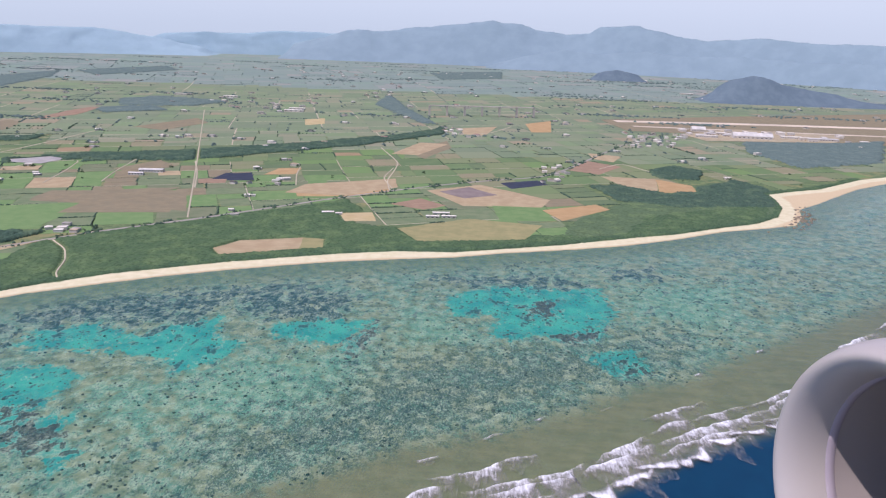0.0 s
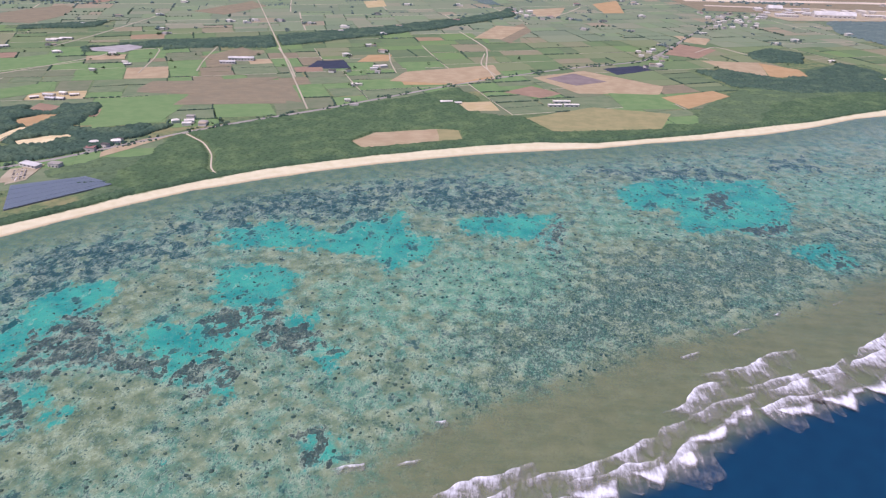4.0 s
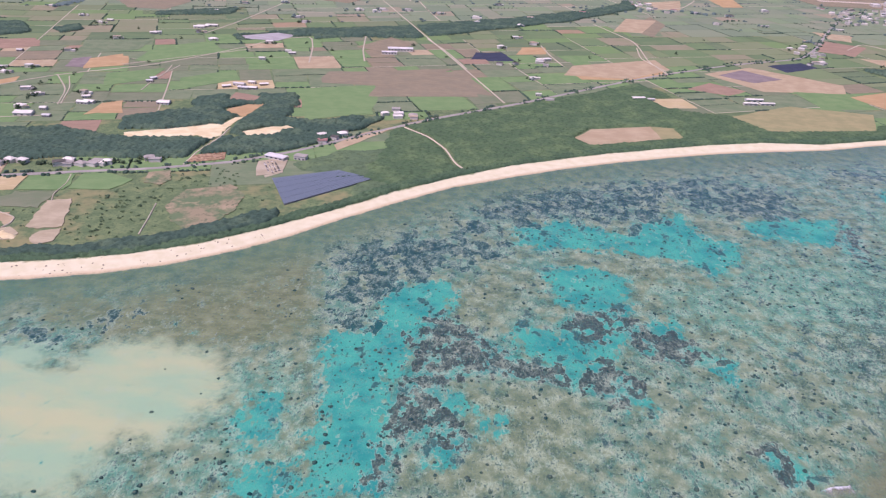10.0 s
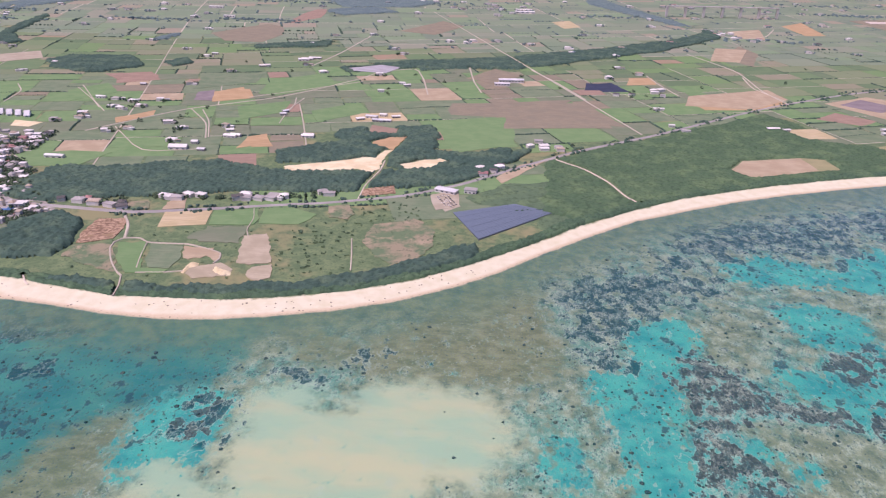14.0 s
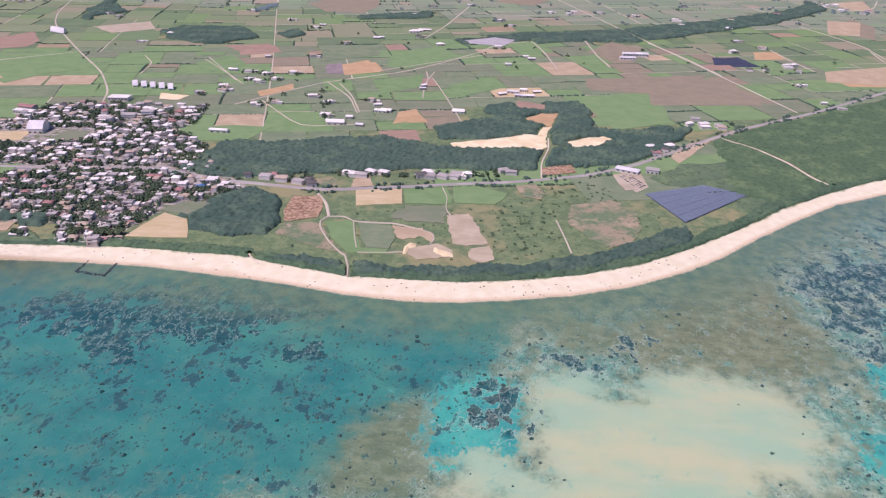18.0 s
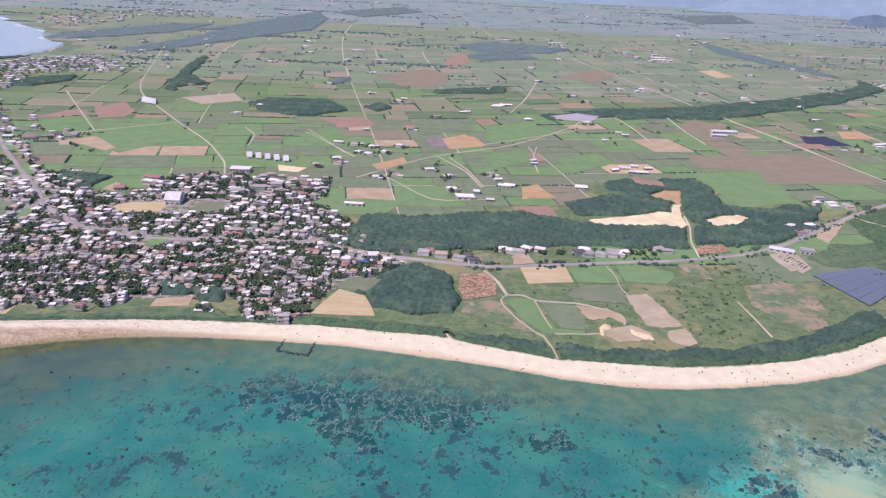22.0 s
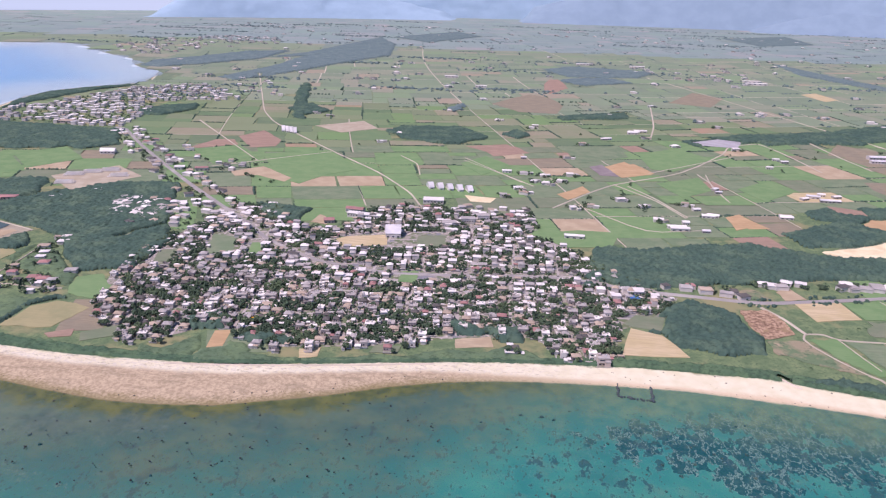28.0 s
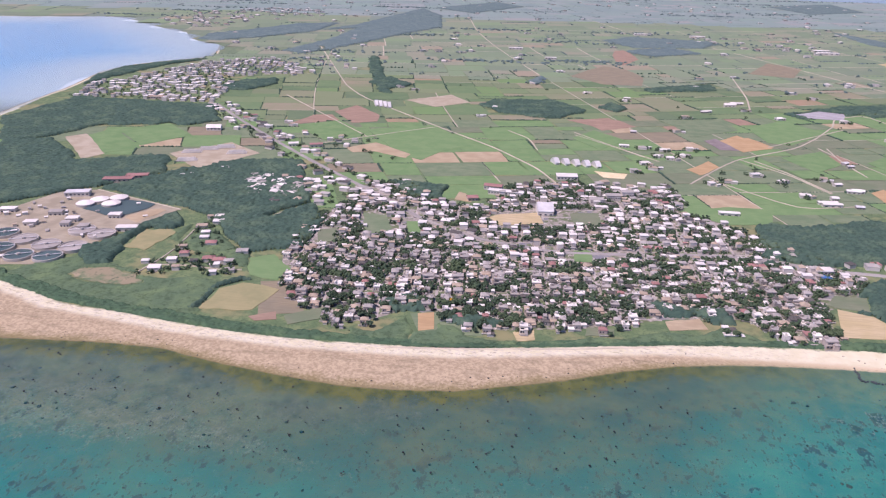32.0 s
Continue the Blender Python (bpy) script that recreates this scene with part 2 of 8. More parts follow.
    col = g.mix(g.math("MULTIPLY", g.step(small, 0.45, 0.49), g.math("SUBTRACT", 0.4, g.math("MULTIPLY", g.math("MAXIMUM", g.math("MAXIMUM", smear, pool), lagoon), 0.38))), col, srgb(196, 206, 174))
    col = g.mix(g.math("MULTIPLY", g.step(small, 0.5, 0.54), g.math("SUBTRACT", 0.8, plainness)), col, g.mix(fine, srgb(34, 80, 78), srgb(70, 100, 88)))
    # fine pale and dark lines winding over the reef flats
    reefy = g.math("SUBTRACT", 1.0, g.math("MAXIMUM", g.math("MAXIMUM", g.math("MULTIPLY", pool, 0.85), pale), g.math("MAXIMUM", g.math("MULTIPLY", lagoon, 0.95), g.math("MULTIPLY", brownish, 0.8))))
    lines = g.math("MULTIPLY", g.math("MAXIMUM", winding(0.17, -28, 0.035), winding(0.36, -24, 0.06)), g.step(total(mid, about(patches, 0.6)), 0.44, 0.64))
    col = g.mix(g.math("MULTIPLY", g.math("MULTIPLY", lines, reefy), 0.55), col, srgb(192, 202, 168))
    dashes = g.math("MULTIPLY", winding(0.32, -22, 0.07), g.step(total(mid, about(coral, -0.2)), 0.58, 0.44))
    col = g.mix(g.math("MULTIPLY", g.math("MULTIPLY", dashes, reefy), g.math("ADD", 0.6, g.math("MULTIPLY", coral, 0.3))), col, srgb(40, 84, 76))
    # small heads too many to tell apart, each with a pale rim
    speck = total(g.noise(0.8, 2, 0.5, stretch=(-22, 1.25, 0.7)), about(patches, 0.5), about(coral, 0.06), g.math("MULTIPLY", pool, -0.05))
    busy = g.math("MULTIPLY", g.math("MAXIMUM", reefy, g.math("MULTIPLY", pool, 0.45)), g.math("SUBTRACT", 1.0, g.math("MAXIMUM", smear, coral_bed)))
    col = g.mix(g.math("MULTIPLY", g.math("MULTIPLY", g.step(speck, 0.55, 0.58), busy), 0.34), col, srgb(186, 206, 170))
    col = g.mix(g.math("MULTIPLY", g.math("MULTIPLY", g.step(speck, 0.59, 0.62), busy), 0.7), col, srgb(46, 84, 78))
    # brown reef crest
    crest = g.math("MULTIPLY", g.step(g.math("ADD", g.attr("crest"), g.math("MULTIPLY", warp, 0.8)), 0.25, 0.85), 0.85)
    col = g.mix(crest, col, brown)
    # murky water close to the shore
    dw = g.attr("from_water")
    near = g.step(g.math("ADD", g.math("MULTIPLY", dw, g.math("SUBTRACT", 1.0, g.math("MULTIPLY", g.attr("rocky"), 0.62))), g.math("MULTIPLY", warp, 26.0)), -58.0, -4.0)
    murk = g.mix(g.step(mid, 0.3, 0.7), srgb(92, 122, 94), srgb(122, 140, 100))
    murk = g.mix(g.math("MULTIPLY", g.attr("rocky"), 0.8), murk, g.mix(g.step(broad, 0.4, 0.65), srgb(74, 88, 78), srgb(102, 110, 84)))
    col = g.mix(g.math("MULTIPLY", near, g.math("SUBTRACT", 0.85, g.math("MULTIPLY", pool, 0.3))), col, murk)
    weedy = g.math("MULTIPLY", g.step(g.math("ADD", dw, g.math("MULTIPLY", warp, 22.0)), -17.0, -4.0), g.attr("rocky"))
    col = g.mix(g.math("MULTIPLY", weedy, 0.85), col, g.mix(g.step(mid, 0.35, 0.65), srgb(82, 90, 40), srgb(118, 116, 56)))
    # the open bay: blue of haze and mirrored sky painted on the bed, sand inshore
    bay_sand_sky = g.mix(g.step(g.math("ADD", dw, g.math("MULTIPLY", warp, 60.0)), -260.0, -20.0), srgb(96, 168, 196), srgb(178, 196, 190))
    col = g.mix(g.attr("bay"), col, bay_sand_sky)
    # deep sea
    col = g.mix(g.attr("deep"), col, g.mix(mid, srgb(6, 58, 86), srgb(12, 76, 104)))
    # wet and dry sand, rock shelf
    dv = g.attr("from_green")
    wet = g.step(g.math("ADD", dw, g.math("MULTIPLY", warp, 3.0)), -1.2, 1.0)
    shelf = g.mix(g.step(fine, 0.35, 0.65), srgb(188, 170, 132), srgb(158, 142, 108))
    shelf = g.mix(g.math("MULTIPLY", g.step(g.math("SUBTRACT", dw, g.math("MULTIPLY", warp, 14.0)), 10.0, -1.0), 0.75), shelf, srgb(120, 110, 64))
    shelf = g.mix(g.math("MULTIPLY", g.step(g.noise(0.09, 5, 0.65, stretch=(2, 0.5, 1.5)), 0.5, 0.66), 0.5), shelf, srgb(132, 122, 92))
    wet_sand = g.mix(g.attr("rocky"), g.mix(fine, srgb(194, 174, 134), srgb(212, 196, 154)), shelf)
    col = g.mix(wet, col, wet_sand)
    dry = g.step(g.math("ADD", g.math("SUBTRACT", dv, g.math("MULTIPLY", g.attr("rocky"), 8.0)), g.math("MULTIPLY", warp, 5.0)), -21.0, -15.0)
    dry_sand = g.mix(g.step(g.noise(0.12, 4), 0.2, 0.8), srgb(220, 214, 176), srgb(206, 199, 156))
    dry_sand = g.mix(g.math("MULTIPLY", g.attr("rocky"), g.math("MULTIPLY", g.step(fine, 0.4, 0.7), 0.6)), dry_sand, srgb(190, 182, 162))
    rubble = g.math("MULTIPLY", g.attr("rocky"), g.step(g.noise(0.5, 4, 0.65, stretch=(3, 0.5, 1.4)), 0.54, 0.64))
    dry_sand = g.mix(g.math("MULTIPLY", rubble, 0.55), dry_sand, srgb(136, 128, 108))
    col = g.mix(g.math("MULTIPLY", dry, g.step(dw, 1.0, 5.0)), col, dry_sand)
    wrack = g.math("MULTIPLY", g.step(g.math("ABSOLUTE", g.math("ADD", g.math("SUBTRACT", dw, 1.2), g.math("MULTIPLY", warp, 2.0))), 0.7, 0.2), g.step(fine, 0.46, 0.6))
    col = g.mix(g.math("MULTIPLY", wrack, 0.5), col, srgb(128, 108, 80))
    # scrub
    green = g.step(g.math("ADD", dv, g.math("MULTIPLY", warp, 7.0)), -1.5, 1.5)
    scrub = g.mix(g.step(mid, 0.35, 0.65), srgb(92, 114, 76), srgb(114, 132, 87))
    scrub = g.mix(g.step(fine, 0.5, 0.7), scrub, srgb(78, 100, 68))
    scrub = g.mix(g.step(total(wide, about(mid, 0.3)), 0.5, 0.68), scrub, srgb(138, 136, 93))
    # distance haze painted into the scrub: paler and greyer farther inland
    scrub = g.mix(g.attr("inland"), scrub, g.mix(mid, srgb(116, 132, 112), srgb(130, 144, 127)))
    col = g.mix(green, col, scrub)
    g.bump(g.math("ADD", fine, g.math("MULTIPLY", mid, 2.0)), 0.1, 0.3)
    return g.done(col, 0.92, 0.0, 0.15)


def farmland_material():
    g = Graph("farmland")
    near = g.ramp(g.island, [(0.0, srgb(108, 134, 90)), (0.14, srgb(120, 140, 96)), (0.28, srgb(130, 142, 102)), (0.4, srgb(100, 125, 86)),
                             (0.52, srgb(140, 142, 108)), (0.6, srgb(115, 146, 90)), (0.7, srgb(152, 144, 114)), (0.77, srgb(122, 134, 98)),
                             (0.86, srgb(104, 124, 90)), (0.955, srgb(170, 142, 112))], constant=True)
    c = g.mix(g.math("MULTIPLY", g.step(g.noise(0.035, 4, 0.6), 0.42, 0.66), 0.4), near, srgb(125, 141, 98))
    c = g.mix(g.math("MULTIPLY", g.noise(0.5, 4, 0.6, stretch=(12, 0.2, 1.6)), 0.35), c, srgb(87, 105, 67))
    g.bump(g.noise(0.6, 3), 0.3, 0.5)
    return g.done(c, 0.95, 0.0, 0.1)


def soil(name, a, b, angle=8, stripes=0.5):
    """A tilled or planted field: furrows along one way, patches across."""
    g = Graph(name)
    c = g.mix(g.step(g.noise(0.06, 4, 0.6), 0.35, 0.65), a, b)
    c = g.mix(g.math("MULTIPLY", g.step(g.noise(0.45, 3, 0.6, stretch=(angle, 0.12, 1.5)), 0.4, 0.62), stripes), c, tuple(v * 0.72 for v in a))
    c = g.mix(g.math("MULTIPLY", g.random(), 0.3), c, b)
    g.bump(g.noise(0.9, 3, stretch=(angle, 0.2, 1.2)), 0.3, 0.4)
    return g.done(c, 0.95, 0.0, 0.1)


def leaf_material(name, a, b, c2):
    g = Graph(name)
    crown = g.math("ADD", g.math("MULTIPLY", g.cells(0.42, "Color"), 0.7), g.math("MULTIPLY", g.island, 0.3))
    c = g.mix(crown, a, b)
    c = g.mix(g.step(g.noise(0.045, 4, 0.6), 0.45, 0.68), c, c2)
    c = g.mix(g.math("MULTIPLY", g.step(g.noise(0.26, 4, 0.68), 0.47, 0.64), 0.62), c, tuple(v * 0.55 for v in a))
    c = g.mix(g.math("MULTIPLY", g.random(), 0.2), c, b)
    g.bump(g.noise(1.6, 4, 0.65), 0.5, 0.5)
    return g.done(c, 0.9, 0.0, 0.12)


def water_material():
    """A clear film: sky mirrored at the surface, the bed seen through it."""
    g = Graph("water")
    glossy, clear, fres, mixer = (g.node("ShaderNodeBsdfGlossy"), g.node("ShaderNodeBsdfTransparent"), g.node("ShaderNodeFresnel"), g.node("ShaderNodeMixShader"))
    glossy.inputs["Roughness"].default_value = 0.22
    clear.inputs["Color"].default_value = (0.842, 0.903, 0.925, 1)
    fres.inputs["IOR"].default_value = 1.33
    bump = g.node("ShaderNodeBump")
    bump.inputs["Strength"].default_value, bump.inputs["Distance"].default_value = 0.25, 0.35
    g.put(g.noise(0.5, 4, 0.6, stretch=(30, 0.6, 1.6)), bump.inputs["Height"])
    g.put(bump.outputs[0], glossy.inputs["Normal"]), g.put(bump.outputs[0], fres.inputs["Normal"])
    g.put(fres.outputs[0], mixer.inputs[0]), g.put(clear.outputs[0], mixer.inputs[1]), g.put(glossy.outputs[0], mixer.inputs[2])
    g.put(mixer.outputs[0], g.tree.nodes["Material Output"].inputs["Surface"])
    return g.mat


def foam_material():
    """Foam in streaks across the wave, thick on its crest, torn to nothing behind it."""
    g = Graph("foam")
    body = g.attr("body")
    streak = g.noise(0.26, 6, 0.72, stretch=(-40, 1.4, 0.32))
    lump = g.noise(0.16, 5, 0.7)
    dense = g.math("ADD", g.math("ADD", g.math("MULTIPLY", streak, 0.7), g.math("MULTIPLY", lump, 0.5)), g.math("MULTIPLY", body, 0.5))
    c = g.mix(g.step(dense, 0.8, 1.2), srgb(168, 166, 154), srgb(240, 244, 242))
    g.put(g.math("MULTIPLY", g.step(dense, 0.62, 1.22), 0.95), g.bsdf.inputs["Alpha"])
    return g.done(c, 0.8)


def hill_material(name, low, high, scale):
    g = Graph(name)
    c = g.mix(g.step(g.noise(scale, 5, 0.6), 0.35, 0.68), low, high)
    return g.done(c, 1.0, 0.0, 0.0)


M_GROUND, M_FARM, M_WATER, M_FOAM = ground_material(), farmland_material(), water_material(), foam_material()
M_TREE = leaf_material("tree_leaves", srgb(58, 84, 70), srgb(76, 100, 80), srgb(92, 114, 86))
# the same leaves for the far plain, with haze painted into the green
M_TREE_FAR = leaf_material("hazed_tree_leaves", srgb(92, 113, 106), srgb(104, 124, 113), srgb(114, 132, 119))
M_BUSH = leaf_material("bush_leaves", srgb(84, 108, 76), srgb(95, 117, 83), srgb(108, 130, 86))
M_WOOD = plain("trunk_bark", srgb(104, 92, 78), 0.9)
M_ASPHALT = plain("asphalt", srgb(152, 148, 134), 0.9, scale=0.3)
M_TRACK = plain("coral_gravel", srgb(204, 192, 162), 0.95, scale=0.3)
M_LANE = plain("worn_farm_road", srgb(182, 173, 144), 0.95, scale=0.2)
M_CONCRETE = plain("concrete", srgb(180, 174, 156), 0.9)
M_WHITE = plain("white_paint", srgb(224, 219, 198), 0.7)
M_GREY = plain("grey_concrete_roof", srgb(166, 161, 145), 0.9)
M_DARK = plain("dark_roof", srgb(94, 91, 80), 0.8)
M_RED = plain("red_tiles", srgb(160, 120, 106), 0.8)
M_TAN = plain("tan_tiles", srgb(172, 156, 128), 0.85)
M_BLUE = plain("blue_sheet", srgb(70, 116, 160), 0.6)
M_YELLOW = plain("yellow_sheet", srgb(240, 176, 30), 0.6)
M_GLASS = plain("dark_window", srgb(70, 74, 78), 0.15, spec=0.6)
M_METAL = plain("pale_metal_sheet", srgb(206, 204, 190), 0.6, 0.0)
def mottled():
    """Worn ground: grass, bare earth and a little sand in patches."""
    g = Graph("worn_ground")
    patch = g.math("ADD", g.noise(0.045, 5, 0.62), g.math("MULTIPLY", g.noise(0.3, 3, 0.6), 0.2))
    c = g.mix(g.step(patch, 0.5, 0.68), srgb(102, 122, 85), srgb(148, 138, 106))
    c = g.mix(g.step(g.noise(0.08, 4, 0.6), 0.54, 0.7), c, srgb(164, 150, 116))
    c = g.mix(g.math("MULTIPLY", g.step(g.noise(0.25, 4, 0.65), 0.56, 0.66), 0.7), c, srgb(80, 102, 72))
    g.bump(g.noise(0.6, 4), 0.5, 0.6)
    return g.done(c, 0.95, 0.0, 0.1)


def dug_up():
    """Dug earth: brown, in heaps with pale tops and dark hollows."""
    g = Graph("dug_earth")
    lumps = g.noise(0.4, 4, 0.65)
    c = g.mix(g.step(lumps, 0.35, 0.65), srgb(120, 96, 72), srgb(186, 158, 122))
    c = g.mix(g.step(g.noise(0.12, 3), 0.56, 0.7), c, srgb(150, 128, 92))
    g.bump(lumps, 0.8, 1.5)
    return g.done(c, 0.95, 0.0, 0.1)


M_SOIL = {
    "mottle": mottled(),
    "tan": soil("tan_soil", srgb(184, 168, 131), srgb(168, 150, 114)),
    "earth": dug_up(),
    "greyearth": soil("grey_brown_earth", srgb(184, 172, 138), srgb(164, 154, 120), stripes=0.35),
    "straw": soil("straw", srgb(184, 168, 119), srgb(194, 178, 134)),
    "red": soil("red_soil", srgb(162, 138, 112), srgb(150, 128, 104)),
    "dry": soil("dry_grass", srgb(158, 152, 106), srgb(142, 142, 98), stripes=0.2),
    "orange": soil("orange_soil", srgb(188, 160, 114), srgb(176, 148, 104)),
    "brown": soil("brown_soil", srgb(146, 136, 106), srgb(134, 128, 102)),
    "green": soil("green_crop", srgb(106, 138, 86), srgb(118, 146, 94), stripes=0.22),
    "dull": soil("dull_crop", srgb(108, 128, 92), srgb(124, 137, 102), stripes=0.28),
    "olive": soil("olive_grass", srgb(126, 132, 102), srgb(112, 126, 93), stripes=0.25),
    "beige": soil("bare_ground", srgb(182, 172, 142), srgb(164, 153, 122), stripes=0.3),
    "sand": soil("quarry_sand", srgb(230, 218, 170), srgb(212, 194, 144), stripes=0.3),
    "purple": soil("mulch_sheet", srgb(146, 136, 126), srgb(128, 118, 110), stripes=0.5),
    "yard": soil("worn_yard", srgb(172, 163, 134), srgb(150, 142, 114), stripes=0.4),
    "navy": soil("dark_net", srgb(68, 74, 86), srgb(58, 66, 76), stripes=0.3),
    "grey": soil("grey_net", srgb(178, 176, 166), srgb(160, 158, 150), stripes=0.6),
}


# ---- mesh helpers ----
LAND = 1.2  # height of the flat land over the sea


def mesh_of(name, verts, faces, material, smooth=False):
    me = bpy.data.meshes.new(name)
    me.from_pydata([tuple(map(float, v)) for v in verts], [], [tuple(f) for f in faces])
    me.materials.append(material)
    if smooth:
        me.polygons.foreach_set("use_smooth", [True] * len(me.polygons))
    me.update()
    return me


def mesh_fast(name, verts, tris, material):
    """A mesh from arrays of corners and triangles."""
    me = bpy.data.meshes.new(name)
    verts, tris = np.asarray(verts, np.float32), np.asarray(tris, np.int32)
    me.vertices.add(len(verts))
    me.vertices.foreach_set("co", verts.ravel())
    me.loops.add(tris.size)
    me.loops.foreach_set("vertex_index", tris.ravel())
    me.polygons.add(len(tris))
    me.polygons.foreach_set("loop_start", np.arange(0, tris.size, tris.shape[1], dtype=np.int32))
    me.materials.append(material)
    me.update(calc_edges=True)
    me.validate()
    return me


def part(name, bm, material, parent, label=""):
    """Links a bmesh as one mesh object under a thing or a part."""
    me = bpy.data.meshes.new(name)
    bm.to_mesh(me)
    bm.free()
    me.materials.append(material)
    ob = new(name, me)
    ob.parent = parent
    return tagged(ob, label)


def box(size, at=(0, 0, 0), bm=None, turn=0.0, bevel=0.0):
    """A box that stands on at; size in x, y, z."""
    bm = bm or bmesh.new()
    m = Matrix.Translation(at) @ Matrix.Rotation(turn, 4, "Z") @ Matrix.Translation((0, 0, size[2] / 2)) @ Matrix.Diagonal((*size, 1))
    made = bmesh.ops.create_cube(bm, size=1, matrix=m)
    if bevel:
        edges = list({e for v in made["verts"] for e in v.link_edges})
        bmesh.ops.bevel(bm, geom=edges, offset=bevel, segments=1, affect="EDGES")
    return bm


def slab(outline, z0, z1, bm=None):
    """An upright prism over a flat outline."""
    bm = bm or bmesh.new()
    low = [bm.verts.new((x, y, z0)) for x, y in outline]
    top = [bm.verts.new((x, y, z1)) for x, y in outline]
    bm.faces.new(top)
    for i in range(len(outline)):
        j = (i + 1) % len(outline)
        bm.faces.new((low[i], low[j], top[j], top[i]))
    bmesh.ops.recalc_face_normals(bm, faces=bm.faces)
    return bm


def inside(points, outline):
    """Which of the points (n, 2) lie in the outline."""
    p, q = np.asarray(points, float), np.asarray(outline, float)
    found = np.zeros(len(p), bool)
    for a, b in zip(q, np.roll(q, 1, 0)):
        crosses = (a[1] > p[:, 1]) != (b[1] > p[:, 1])
        found ^= crosses & (p[:, 0] < (b[0] - a[0]) * (p[:, 1] - a[1]) / (b[1] - a[1] + 1e-9) + a[0])
    return found


def distance_to(points, line, closed=False):
    """Distance of the points (n, 2) to a line of corners."""
    p, q = np.asarray(points, float), np.asarray(line, float)
    ends = zip(q, np.roll(q, -1, 0)) if closed else zip(q[:-1], q[1:])
    best = np.full(len(p), 1e9)
    for a, b in ends:
        ab = b - a
        s = np.clip(((p - a) @ ab) / (ab @ ab + 1e-9), 0, 1)[:, None]
        best = np.minimum(best, np.linalg.norm(p - a - s * ab, axis=1))
    return best


def ragged(outline, rng, step=9.0, by=1.0):
    """The outline with more corners, a little uneven."""
    out = []
    for a, b in zip(outline, outline[1:] + outline[:1]):
        n = max(1, int(math.dist(a, b) / step))
        for i in range(n):
            x, y = (a[k] + (b[k] - a[k]) * i / n for k in (0, 1))
            out.append((x + rng.uniform(-by, by), y + rng.uniform(-by, by)))
    return out


# ---- shore ----
WATERLINE = [(-1740, 900), (-1720, 760), (-1650, 610), (-1560, 490), (-1450, 400), (-1370, 350), (-1309, 333), (-1250, 338), (-1212, 338), (-1170, 328), (-1133, 322), (-1099, 318),
             (-1067, 319), (-1037, 323), (-1008, 333), (-978, 344), (-948, 358), (-916, 369), (-884, 376), (-852, 380), (-788, 384), (-752, 382), (-716, 379),
             (-681, 375), (-646, 369), (-613, 367), (-581, 370), (-548, 378), (-514, 388), (-478, 404), (-445, 425), (-415, 450), (-384, 483), (-347, 519)]
WATERLINE += [(-305, 556), (-258, 585), (-203, 616), (-158, 637), (-108, 657), (-56, 676), (-1, 690), (56, 703), (115, 726), (178, 745), (244, 768), (317, 805),
              (381, 845), (447, 871), (491, 891), (519, 936), (533, 978), (576, 1017), (626, 1067), (696, 1136), (790, 1205), (1000, 1320), (1600, 1500), (5600, 1700)]
GREENLINE = [(-1735, 960), (-1710, 800), (-1640, 660), (-1545, 540), (-1445, 450), (-1363, 402), (-1306, 380), (-1263, 374), (-1221, 367), (-1181, 362), (-1145, 360), (-1111, 361), (-1048, 364),
             (-983, 377), (-916, 391), (-869, 398), (-804, 404), (-726, 404), (-684, 395), (-649, 389), (-614, 390), (-580, 392), (-546, 400), (-511, 411)]
GREENLINE += [(-472, 430), (-433, 459), (-387, 501), (-349, 540), (-305, 576), (-257, 610), (-205, 637), (-163, 657), (-113, 677), (-60, 697), (-4, 713),
              (56, 718), (116, 739), (180, 762), (249, 793), (323, 825), (379, 858), (442, 889), (483, 927), (509, 976), (521, 1028), (523, 1064), (570, 1091), (628, 1120), (738, 1211), (830, 1262), (1010, 1350), (1600, 1540), (5600, 1740)]
BAY = [(-1764, 1651), (-1808, 1662), (-1863, 1718), (-1916, 1793), (-1945, 1853), (-2004, 1895), (-2093, 1963), (-2199, 2070), (-2280, 2159), (-2360, 2196), (-2419, 2198), (-2460, 2164), (-2560, 2120), (-2850, 2080), (-3400, 2050), (-5600, 2300)]
BAY_NEAR = [(-1745, 930), (-1754, 988), (-1760, 1060), (-1776, 1133), (-1803, 1226), (-1803, 1296), (-1779, 1332), (-1750, 1387), (-1712, 1429), (-1689, 1453), (-1722, 1536)]
# land outlines: the far shore, round the bay, along the beach and off to the right
OUTER = [(5600, 5700), (-5600, 5700)]
LAND_WATER = OUTER + BAY[::-1] + BAY_NEAR[::-1] + WATERLINE
LAND_GREEN = OUTER + [(x - 3, y + 5) for x, y in BAY[::-1]] + [(x + 7, y) for x, y in BAY_NEAR[::-1]] + GREENLINE


def signed(points, outline):
    d = distance_to(points, outline, closed=True)
    return np.where(inside(points, outline), d, -d)


def blotch(points, kind, soft):
    """A field that is 0.5 on the outlines of a kind of zone, rising to 1 inside and falling to 0 outside."""
    field = np.zeros(len(points))
    for outline in ZONES[kind]:
        q = np.array(outline, float)
        near = np.all((points > q.min(0) - 2 * soft) & (points < q.max(0) + 2 * soft), axis=1)
        if near.any():
            field[near] = np.maximum(field[near], np.clip(0.5 + signed(points[near], outline) / (2 * soft), 0, 1))
    return field


ZONES = {}


def zone(kind, outline):
    ZONES.setdefault(kind, []).append(outline)


